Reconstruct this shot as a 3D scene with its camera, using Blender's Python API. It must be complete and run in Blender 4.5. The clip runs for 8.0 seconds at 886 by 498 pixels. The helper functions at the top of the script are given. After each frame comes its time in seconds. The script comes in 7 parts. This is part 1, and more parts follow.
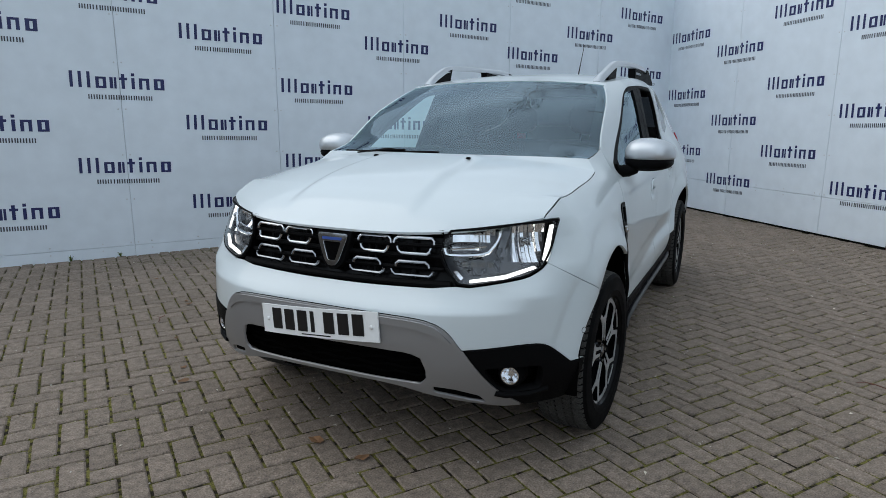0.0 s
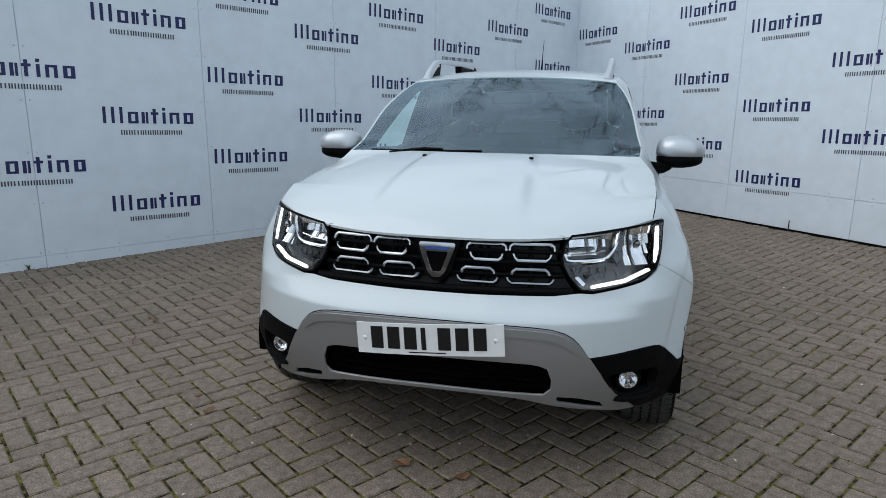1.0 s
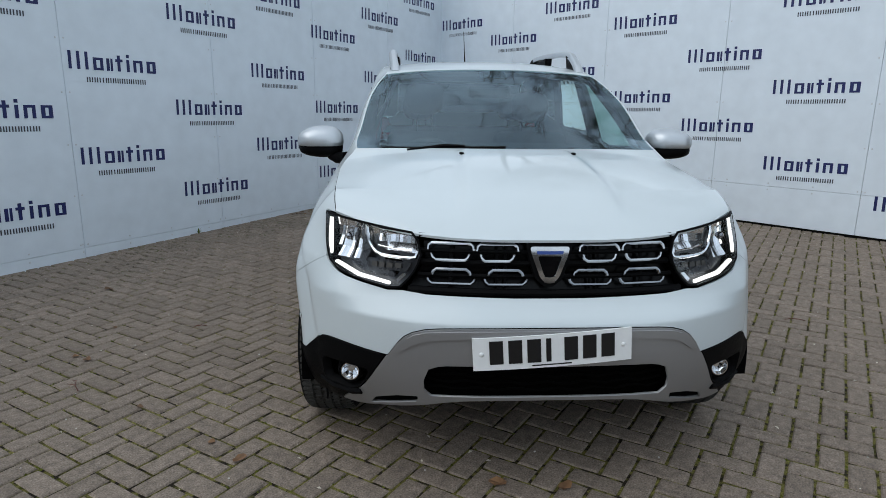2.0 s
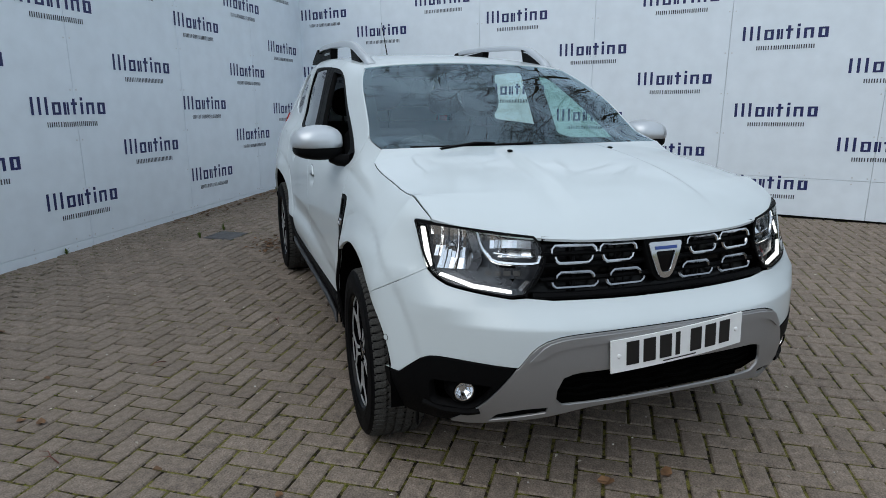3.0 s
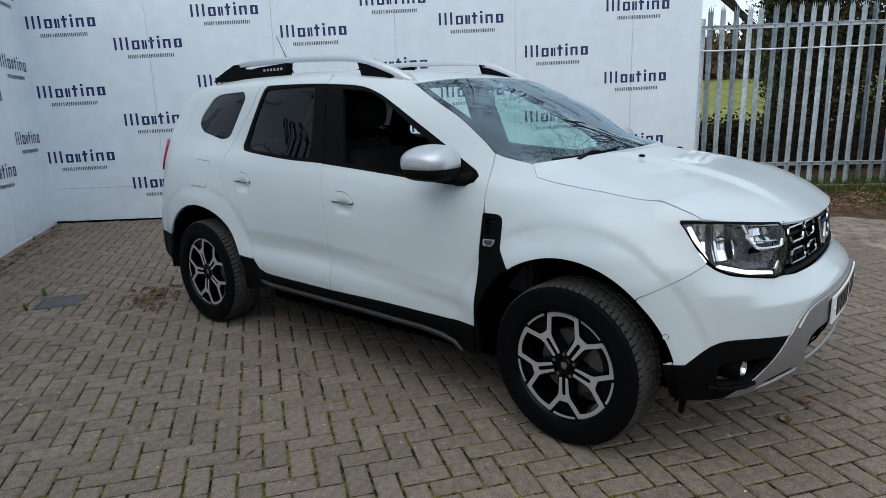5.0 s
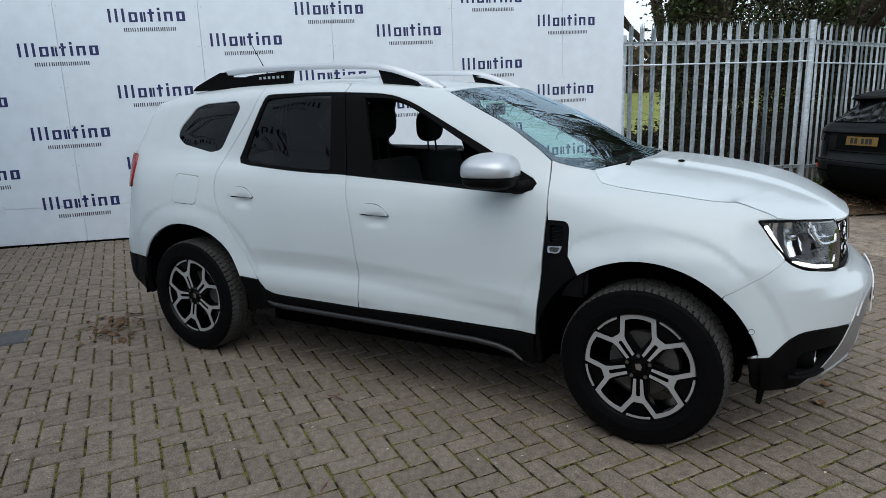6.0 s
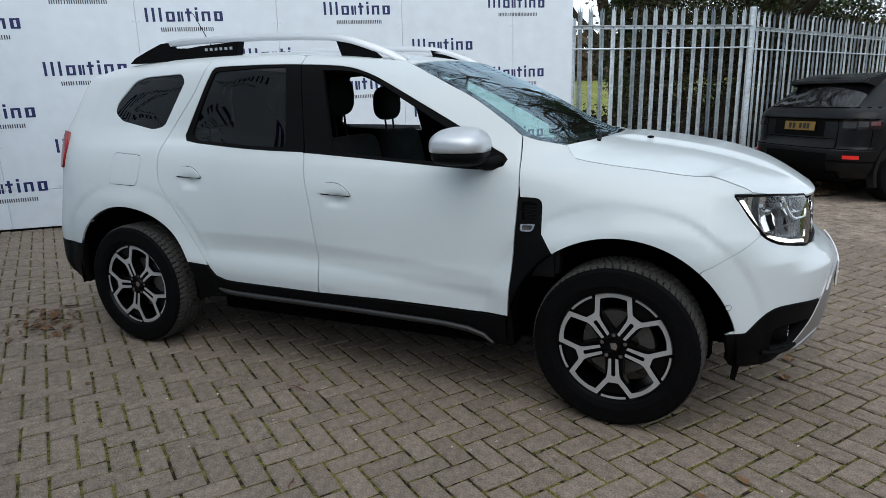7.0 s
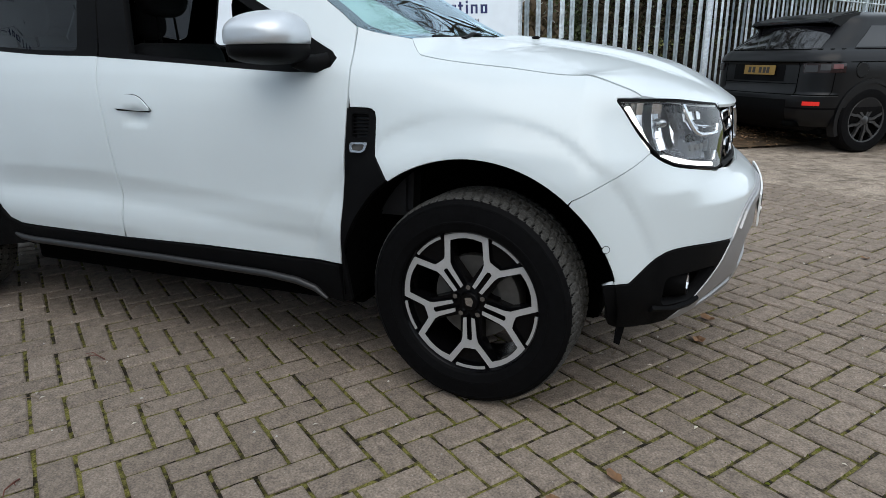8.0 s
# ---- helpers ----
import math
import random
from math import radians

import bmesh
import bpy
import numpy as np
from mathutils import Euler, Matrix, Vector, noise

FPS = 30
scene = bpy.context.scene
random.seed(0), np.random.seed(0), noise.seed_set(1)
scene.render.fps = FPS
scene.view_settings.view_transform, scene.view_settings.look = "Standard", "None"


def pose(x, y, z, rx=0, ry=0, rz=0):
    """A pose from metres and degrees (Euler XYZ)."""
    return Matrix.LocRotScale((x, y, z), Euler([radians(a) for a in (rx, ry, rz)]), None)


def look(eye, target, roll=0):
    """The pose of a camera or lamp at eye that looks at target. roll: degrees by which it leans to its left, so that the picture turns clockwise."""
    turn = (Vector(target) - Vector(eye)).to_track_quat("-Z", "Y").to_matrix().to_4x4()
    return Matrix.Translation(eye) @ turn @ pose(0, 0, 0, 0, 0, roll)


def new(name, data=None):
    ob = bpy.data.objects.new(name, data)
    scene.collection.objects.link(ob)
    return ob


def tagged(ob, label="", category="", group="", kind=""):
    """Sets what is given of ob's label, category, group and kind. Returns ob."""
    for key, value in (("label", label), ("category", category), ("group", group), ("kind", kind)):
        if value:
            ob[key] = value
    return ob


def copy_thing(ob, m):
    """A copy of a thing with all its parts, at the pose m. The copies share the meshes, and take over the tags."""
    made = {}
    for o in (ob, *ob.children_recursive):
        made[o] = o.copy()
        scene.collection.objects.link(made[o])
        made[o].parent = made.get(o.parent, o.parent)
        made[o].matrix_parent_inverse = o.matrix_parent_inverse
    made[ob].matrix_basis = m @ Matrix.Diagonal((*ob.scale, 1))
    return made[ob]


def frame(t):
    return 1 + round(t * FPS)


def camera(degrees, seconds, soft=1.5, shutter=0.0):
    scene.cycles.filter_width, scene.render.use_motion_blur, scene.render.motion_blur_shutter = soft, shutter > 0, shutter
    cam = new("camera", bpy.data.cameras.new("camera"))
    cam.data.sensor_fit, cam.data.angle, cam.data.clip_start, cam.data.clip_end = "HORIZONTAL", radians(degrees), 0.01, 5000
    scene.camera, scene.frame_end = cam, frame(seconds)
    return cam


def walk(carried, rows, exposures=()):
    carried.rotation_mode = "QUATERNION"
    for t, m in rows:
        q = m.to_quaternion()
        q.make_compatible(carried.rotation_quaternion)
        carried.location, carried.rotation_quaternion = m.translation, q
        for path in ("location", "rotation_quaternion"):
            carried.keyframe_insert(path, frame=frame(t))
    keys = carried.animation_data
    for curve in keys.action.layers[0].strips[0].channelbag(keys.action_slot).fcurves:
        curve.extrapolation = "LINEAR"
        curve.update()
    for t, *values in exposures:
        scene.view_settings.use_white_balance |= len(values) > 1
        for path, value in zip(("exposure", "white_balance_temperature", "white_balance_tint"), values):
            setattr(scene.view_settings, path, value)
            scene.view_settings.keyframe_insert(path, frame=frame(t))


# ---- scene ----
cam = camera(69.6, 8.0, soft=0.6)
PATH = [
    (0, (0.097, 0.005, 1.326), (1.059, 1.711, 0.919), 0.2),
    (0.5, (-0.184, 0.314, 1.336), (0.934, 1.917, 0.91), 0.3),
    (1, (-0.538, 0.61, 1.36), (0.76, 2.068, 0.924), 0.5),
    (1.2, (-0.665, 0.752, 1.361), (0.712, 2.134, 0.921), 0.6),
    (2.3, (-1.158, 1.763, 1.394), (0.587, 2.619, 0.922), 0.5),
    (2.5, (-1.229, 1.945, 1.406), (0.562, 2.695, 0.929), 0.4),
    (3, (-1.292, 2.442, 1.385), (0.588, 2.925, 0.902), 0.1),
    (3.5, (-1.356, 2.96, 1.395), (0.575, 3.16, 0.913), -0.2),
    (4, (-1.383, 3.476, 1.401), (0.558, 3.421, 0.925), -0.7),
    (4.5, (-1.305, 4.001, 1.416), (0.616, 3.698, 0.948), -1.3),
    (4.7, (-1.275, 4.209, 1.411), (0.629, 3.809, 0.948), -1.5),
    (5.8, (-0.935, 5.073, 1.42), (0.843, 4.264, 0.993), -1.8),
    (6, (-0.874, 5.18, 1.409), (0.879, 4.315, 0.985), -1.8),
    (6.5, (-0.77, 5.37, 1.422), (0.925, 4.404, 0.982), -1.8),
    (7, (-0.718, 5.215, 1.35), (0.943, 4.203, 0.884), -1.4),
    (7.2, (-0.692, 5.069, 1.31), (0.948, 4.033, 0.825), -1.0),
    (7.5, (-0.654, 4.816, 1.227), (0.964, 3.762, 0.705), -0.9),
    (8, (-0.523, 4.466, 1.089), (1.075, 3.413, 0.507), -0.8),
]
walk(cam, [(t, look(eye, target, roll)) for t, eye, target, roll in PATH],
     [(0.0, -0.02, 6420, 9), (3.0, -0.04, 6420, 9), (4.5, 0.0, 6420, 9), (6.0, 0.12, 6530, 10), (6.5, 0.19, 6580, 10), (7.0, 0.18, 6580, 10), (7.5, 0.23, 6610, 10), (8.0, 0.45, 6640, 10)])

# ---- daylight: bright overcast, wide soft sun from behind the walk ----
world = bpy.data.worlds.new("overcast_sky")
scene.world = world
world.use_nodes = True
wn, wl = world.node_tree.nodes, world.node_tree.links
sky = wn.new("ShaderNodeTexSky")
sky.sky_type, sky.sun_disc = "NISHITA", False
SUN_EL, SUN_AZ = 50.0, 146.0   # degrees; azimuth counted from +x towards +y
sky.sun_elevation, sky.sun_rotation = radians(SUN_EL), radians(90 - SUN_AZ)
sky.air_density, sky.dust_density = 1.0, 2.0
coord = wn.new("ShaderNodeTexCoord")
cloud = wn.new("ShaderNodeTexNoise")
cloud.inputs["Scale"].default_value, cloud.inputs["Detail"].default_value, cloud.inputs["Roughness"].default_value = 2.2, 7, 0.6
stretch = wn.new("ShaderNodeMapping")
stretch.inputs["Scale"].default_value = (1, 1, 2.5)
ramp = wn.new("ShaderNodeValToRGB")
ramp.color_ramp.elements[0].position, ramp.color_ramp.elements[0].color = 0.32, (4.7, 5.6, 6.6, 1)
ramp.color_ramp.elements[1].position, ramp.color_ramp.elements[1].color = 0.66, (8.9, 10.0, 11.1, 1)
mix = wn.new("ShaderNodeMix")
mix.data_type = "RGBA"
mix.inputs["Factor"].default_value = 0.88
wl.new(coord.outputs["Generated"], stretch.inputs["Vector"])
wl.new(stretch.outputs["Vector"], cloud.inputs["Vector"])
wl.new(cloud.outputs["Fac"], ramp.inputs["Fac"])
wl.new(sky.outputs["Color"], mix.inputs["A"])
wl.new(ramp.outputs["Color"], mix.inputs["B"])
wl.new(mix.outputs["Result"], wn["Background"].inputs["Color"])
wn["Background"].inputs["Strength"].default_value = 0.125

sun_data = bpy.data.lights.new("sun", "SUN")
sun_data.energy, sun_data.angle, sun_data.color = 1.0, radians(65), (1.0, 0.96, 0.9)
sun = new("sun", sun_data)
sun_dir = Vector((math.cos(radians(SUN_EL)) * math.cos(radians(SUN_AZ)), math.cos(radians(SUN_EL)) * math.sin(radians(SUN_AZ)), math.sin(radians(SUN_EL))))
sun.matrix_world = look(sun_dir * 30, (0, 0, 0))


# ---- materials ----
def material(name, base, rough=0.5, metal=0.0, vary=0.0, grain=30.0, blotch=2.0, bump=0.0, bump_scale=60.0, coat=0.0, per_object=0.0, per_island=0.0, second=None, second_at=0.55, second_scale=4.0, spec=0.5):
    """A procedural surface: base colour varied at two scales, optional second colour in patches, bump, coat."""
    m = bpy.data.materials.new(name)
    m.use_nodes = True
    nodes, links = m.node_tree.nodes, m.node_tree.links
    b = nodes["Principled BSDF"]
    b.inputs["Base Color"].default_value = (*base, 1)
    b.inputs["Roughness"].default_value = rough
    b.inputs["Metallic"].default_value = metal
    b.inputs["Coat Weight"].default_value = coat
    b.inputs["Coat Roughness"].default_value = 0.05
    b.inputs["Specular IOR Level"].default_value = spec
    where = nodes.new("ShaderNodeTexCoord").outputs["Object"]
    colour = None

    def noise_of(scale, detail=4):
        n = nodes.new("ShaderNodeTexNoise")
        n.inputs["Scale"].default_value, n.inputs["Detail"].default_value = scale, detail
        links.new(where, n.inputs["Vector"])
        return n.outputs["Fac"]

    def scaled(value, low, high, a=0.3, z=0.7):
        r = nodes.new("ShaderNodeMapRange")
        r.inputs["From Min"].default_value, r.inputs["From Max"].default_value = a, z
        r.inputs["To Min"].default_value, r.inputs["To Max"].default_value = low, high
        links.new(value, r.inputs["Value"])
        return r.outputs["Result"]

    def tinted(colour, factor):
        x = nodes.new("ShaderNodeVectorMath")
        x.operation = "SCALE"
        if colour is None:
            x.inputs[0].default_value = base
        else:
            links.new(colour, x.inputs[0])
        links.new(factor, x.inputs["Scale"])
        return x.outputs["Vector"]

    if second is not None:
        x = nodes.new("ShaderNodeMix")
        x.data_type = "RGBA"
        x.inputs["A"].default_value, x.inputs["B"].default_value = (*base, 1), (*second, 1)
        links.new(scaled(noise_of(second_scale, 6), 0, 1, second_at - 0.08, second_at + 0.08), x.inputs["Factor"])
        colour = x.outputs["Result"]
    if vary:
        colour = tinted(colour, scaled(noise_of(grain), 1 - vary, 1 + vary))
        colour = tinted(colour, scaled(noise_of(blotch), 1 - 0.6 * vary, 1 + 0.6 * vary))
        links.new(scaled(noise_of(blotch * 2.7), max(0.02, rough * (1 - 0.5 * vary)), min(1, rough * (1 + 0.5 * vary))), b.inputs["Roughness"])
    if per_object:
        info = nodes.new("ShaderNodeObjectInfo")
        colour = tinted(colour, scaled(info.outputs["Random"], 1 - per_object, 1 + per_object, 0, 1))
    if per_island:
        info = nodes.new("ShaderNodeNewGeometry")
        colour = tinted(colour, scaled(info.outputs["Random Per Island"], 1 - per_island, 1 + per_island, 0, 1))
    if colour is not None:
        links.new(colour, b.inputs["Base Color"])
    if bump:
        n = nodes.new("ShaderNodeBump")
        n.inputs["Strength"].default_value, n.inputs["Distance"].default_value = bump, 0.004
        links.new(noise_of(bump_scale, 6), n.inputs["Height"])
        links.new(n.outputs["Normal"], b.inputs["Normal"])
    return m


def glass(name, tint, rough=0.0, base_sheen=0.08, coating=(1, 1, 1)):
    """Thin car glass: a mirror-like sheen by Fresnel over a tinted clear pane."""
    m = bpy.data.materials.new(name)
    m.use_nodes = True
    nodes, links = m.node_tree.nodes, m.node_tree.links
    nodes.remove(nodes["Principled BSDF"])
    clear = nodes.new("ShaderNodeBsdfTransparent")
    clear.inputs["Color"].default_value = (*tint, 1)
    gloss = nodes.new("ShaderNodeBsdfGlossy")
    gloss.inputs["Roughness"].default_value = rough
    gloss.inputs["Color"].default_value = (*coating, 1)
    face = nodes.new("ShaderNodeLayerWeight")
    face.inputs["Blend"].default_value = 0.5
    power = nodes.new("ShaderNodeMath")
    power.operation = "POWER"
    power.inputs[1].default_value = 4.2
    sheen = nodes.new("ShaderNodeMapRange")
    sheen.inputs["To Min"].default_value = base_sheen
    m2 = nodes.new("ShaderNodeMixShader")
    links.new(face.outputs["Facing"], power.inputs[0])
    links.new(power.outputs["Value"], sheen.inputs["Value"])
    links.new(sheen.outputs["Result"], m2.inputs["Fac"])
    links.new(clear.outputs["BSDF"], m2.inputs[1])
    links.new(gloss.outputs["BSDF"], m2.inputs[2])
    links.new(m2.outputs["Shader"], nodes["Material Output"].inputs["Surface"])
    return m


def glowing(name, colour, strength):
    m = material(name, colour, 0.3)
    b = m.node_tree.nodes["Principled BSDF"]
    b.inputs["Emission Color"].default_value = (*colour, 1)
    b.inputs["Emission Strength"].default_value = strength
    return m


WALL_PAINT = material("white_panel_coating", (0.73, 0.797, 0.86), 0.38, vary=0.035, grain=6, blotch=0.7, bump=0.04, bump_scale=9, per_object=0.012)
WALL_EDGE = material("panel_edge", (0.55, 0.57, 0.6), 0.5, vary=0.1)
PRINT_BLUE = material("navy_print", (0.010, 0.016, 0.10), 0.42, vary=0.08)
PRINT_GREY = material("grey_print", (0.05, 0.055, 0.075), 0.45, vary=0.08)
# near-black colour that stands in for shade in the wall's foot gap
GAP_SHADE = material("dark_base_gap_shade", (0.006, 0.006, 0.006), 0.9, spec=0.05)
RIVET = material("rivet_metal", (0.62, 0.64, 0.66), 0.4, vary=0.1)
BLOCK = material("concrete_block", (0.200, 0.161, 0.130), 0.88, vary=0.38, grain=150, blotch=28.0, bump=0.8, bump_scale=120, per_object=0.11, second=(0.44, 0.41, 0.37), second_at=0.735, second_scale=120, spec=0.2)
BLOCK_FAR = material("concrete_block_far", (0.200, 0.161, 0.130), 0.88, vary=0.38, grain=150, blotch=28.0, bump=0.8, bump_scale=120, per_island=0.11, second=(0.44, 0.41, 0.37), second_at=0.735, second_scale=120, spec=0.2)
JOINT = material("mossy_joint", (0.020, 0.016, 0.011), 0.95, vary=0.6, grain=180, blotch=1.5, bump=1.0, bump_scale=150, second=(0.13, 0.118, 0.034), second_at=0.48, second_scale=26.0, spec=0.1)
TARMAC = material("worn_tarmac", (0.27, 0.222, 0.178), 0.93, vary=0.5, grain=75, blotch=3.0, bump=1.0, bump_scale=70, second=(0.15, 0.12, 0.094), second_at=0.57, second_scale=9.0, spec=0.12)
SOIL = material("leaf_littered_soil", (0.075, 0.052, 0.034), 0.95, vary=0.4, grain=70, blotch=2, bump=1.0, bump_scale=40, second=(0.13, 0.085, 0.05), second_at=0.55, second_scale=9, spec=0.1)
FIELD = material("field_grass", (0.17, 0.20, 0.045), 0.95, vary=0.25, grain=6, blotch=0.15, bump=0.6, bump_scale=20, second=(0.22, 0.22, 0.07), second_at=0.5, second_scale=0.4, spec=0.1)
GALVANISED = material("galvanised_steel", (0.56, 0.62, 0.66), 0.45, metal=0.25, vary=0.2, grain=25, blotch=3, per_object=0.1)
BARK = material("bark", (0.055, 0.045, 0.033), 0.95, vary=0.35, grain=30, blotch=4, bump=1.0, bump_scale=30, spec=0.1)
TWIG = material("twig_bark", (0.045, 0.036, 0.03), 0.95, vary=0.3, spec=0.1)
IVY = material("ivy_leaf", (0.032, 0.052, 0.010), 0.45, vary=0.3, per_island=0.5)
DRY_LEAF = material("dry_leaf", (0.135, 0.07, 0.032), 0.8, vary=0.3, per_object=0.4, per_island=0.4)


# ---- building helpers ----
def place(ob, parent):
    if parent is not None:
        ob.parent = parent
    return ob


def mesh_of(name, verts, faces, mat, smooth=False):
    me = bpy.data.meshes.new(name)
    me.from_pydata([tuple(v) for v in verts], [], faces)
    if mat is not None:
        me.materials.append(mat)
    if smooth:
        me.shade_smooth()
    me.update()
    return me


def part(name, bm, mat, parent=None, label="", smooth=False, kind=""):
    """Links a bmesh as one mesh object under a thing."""
    me = bpy.data.meshes.new(name)
    bm.normal_update()
    bm.to_mesh(me)
    bm.free()
    me.materials.append(mat)
    if smooth:
        me.shade_smooth()
    ob = place(new(name, me), parent)
    return tagged(ob, label=label, kind=kind)


def empty(name, m):
    ob = new(name)
    ob.empty_display_size = 0.2
    ob.matrix_world = m
    return ob


def box(bm, lo, hi, m=None, bevel=0.0, segments=2):
    """Adds a box between two corners, with rounded edges where asked."""
    made = bmesh.ops.create_cube(bm, size=1)["verts"]
    for v in made:
        v.co = Vector([lo[i] + (v.co[i] + 0.5) * (hi[i] - lo[i]) for i in range(3)])
    if bevel:
        edges = list({e for v in made for e in v.link_edges})
        made = bmesh.ops.bevel(bm, geom=edges, offset=bevel, segments=segments, affect="EDGES", profile=0.5)["verts"]
        made = list({v for v in made})
    if m is not None:
        bmesh.ops.transform(bm, matrix=m, verts=[v for v in made if v.is_valid])
    return bm


def tube(points, radii, sides=6, closed=True):
    """Vertices and faces of a round bar along points."""
    verts, faces = [], []
    n = len(points)
    for i, p in enumerate(points):
        p = Vector(p)
        a, b = Vector(points[max(0, i - 1)]), Vector(points[min(n - 1, i + 1)])
        d = (b - a).normalized()
        side = d.cross(Vector((0, 0, 1)))
        if side.length < 1e-3:
            side = d.cross(Vector((0, 1, 0)))
        side.normalize()
        up = side.cross(d)
        r = radii[i] if isinstance(radii, (list, tuple)) else radii
        for k in range(sides):
            t = 2 * math.pi * k / sides
            verts.append(p + r * (math.cos(t) * side + math.sin(t) * up))
    for i in range(n - 1):
        for k in range(sides):
            j = (k + 1) % sides
            faces.append((i * sides + k, i * sides + j, (i + 1) * sides + j, (i + 1) * sides + k))
    if closed:
        faces.append(tuple(reversed(range(sides))))
        faces.append(tuple(range((n - 1) * sides, n * sides)))
    return verts, faces


def join_into(bm, verts, faces):
    made = [bm.verts.new(v) for v in verts]
    for f in faces:
        try:
            bm.faces.new([made[i] for i in f])
        except ValueError:
            pass
    return bm


# ---- ground ----
def lie(x, y):
    """Height of the yard: it falls a little towards the foot of the north wall."""
    a = min(1, max(0, (y - 4.2) / 2.9))
    b = min(1, max(0, (6.5 - x) / 6.0))
    return -0.075 * a * a * b


def east_x(y):
    return 6.47 + 0.225 * y


PAVE_EDGE = -0.85
bm = bmesh.new()
R = [-600, -200, -60, -25, -12, -6, -2, 2, 6, 9, 12, 20, 40, 90, 250, 600]
grid = [[bm.verts.new((x, y, -0.13)) for x in R] for y in R]
for j in range(len(R) - 1):
    for i in range(len(R) - 1):
        bm.faces.new((grid[j][i], grid[j][i + 1], grid[j + 1][i + 1], grid[j + 1][i]))
ground = tagged(part("ground", bm, FIELD), "open grassy ground running out to the horizon", "ground", kind="structure")

bm = bmesh.new()
xs = [-7 + 0.5 * i for i in range(32)]
ys = [PAVE_EDGE + 0.5 * i for i in range(17)]
grid = [[bm.verts.new((x, y, lie(x, y) - 0.0066)) for x in xs] for y in ys]
for j in range(len(ys) - 1):
    for i in range(len(xs) - 1):
        bm.faces.new((grid[j][i], grid[j][i + 1], grid[j + 1][i + 1], grid[j + 1][i]))
pavement = tagged(part("pavement", bm, JOINT), "grey concrete block paving in herringbone with mossy joints", "paving", kind="structure")

bm = bmesh.new()
xs = [-30 + 1.0 * i for i in range(36)]
ys = [PAVE_EDGE - 0.004 - 1.0 * i for i in range(26)]
grid = [[bm.verts.new((x, y, -0.006 + 0.012 * noise.noise((x * 0.5, y * 0.5, 0)) * (y < PAVE_EDGE - 0.5) - 0.06 * min(1, max(0, (-1.3 - y) / 2)))) for x in xs] for y in ys]
for j in range(len(ys) - 1):
    for i in range(len(xs) - 1):
        bm.faces.new((grid[j][i], grid[j + 1][i], grid[j + 1][i + 1], grid[j][i + 1]))
road = tagged(part("road", bm, TARMAC), "worn brownish tarmac with grit beside the paving", "road", kind="structure")


# ---- panelled walls ----
WALL_TOP = 3.62
PITCH = 1.525


def panel_mesh(w, z0, z1, t=0.02, b=0.003):
    bm = bmesh.new()
    box(bm, (0.0015, -t, z0 + 0.0015), (w - 0.0015, 0, z1 - 0.0015), bevel=b, segments=1)
    me = bpy.data.meshes.new("panel")
    bm.to_mesh(me)
    bm.free()
    me.materials.append(WALL_PAINT)
    return me


def bars(name, mat, rects):
    verts, faces = [], []
    for x0, z0, x1, z1 in rects:
        k = len(verts)
        verts += [(x0, -0.0225, z0), (x1, -0.0225, z0), (x1, -0.0225, z1), (x0, -0.0225, z1)]
        faces.append((k, k + 1, k + 2, k + 3))
    return mesh_of(name, verts, faces, mat)


XH, CH = 0.106, 0.148
word = []
for x0, n, step, w, h in ((0.0, 3, 0.0715, 0.027, CH), (0.214, 2, 0.062, 0.029, XH), (0.334, 1, 0.0, 0.029, XH), (0.372, 1, 0.0, 0.021, XH), (0.436, 1, 0.0, 0.029, 0.138), (0.524, 1, 0.0, 0.029, XH), (0.590, 2, 0.064, 0.029, XH), (0.724, 2, 0.060, 0.034, XH)):
    for k in range(n):
        word.append((x0 + step * k, 0.0, x0 + step * k + w, h))
word += [(0.524, 0.122, 0.553, 0.150), (0.418, 0.082, 0.436, 0.106), (0.465, 0.082, 0.488, 0.106), (0.243, 0.0, 0.276, 0.020), (0.243, 0.086, 0.276, 0.106), (0.619, 0.084, 0.654, 0.106), (0.758, 0.0, 0.784, 0.020), (0.758, 0.086, 0.784, 0.106)]
WORD = bars("word_mark", PRINT_BLUE, word)
line, x = [], 0.145
for w in (0.058, 0.036, 0.02, 0.018, 0.01, 0.036, 0.034, 0.01, 0.036, 0.036, 0.01, 0.036, 0.038, 0.058):
    for k in range(1 + int(w > 0.03) + int(w > 0.05)):
        line.append((x + 0.022 * k, -0.105, x + 0.022 * k + 0.011, -0.062))
    x += w + 0.0095
ADDRESS = bars("small_line_mark", PRINT_GREY, line)


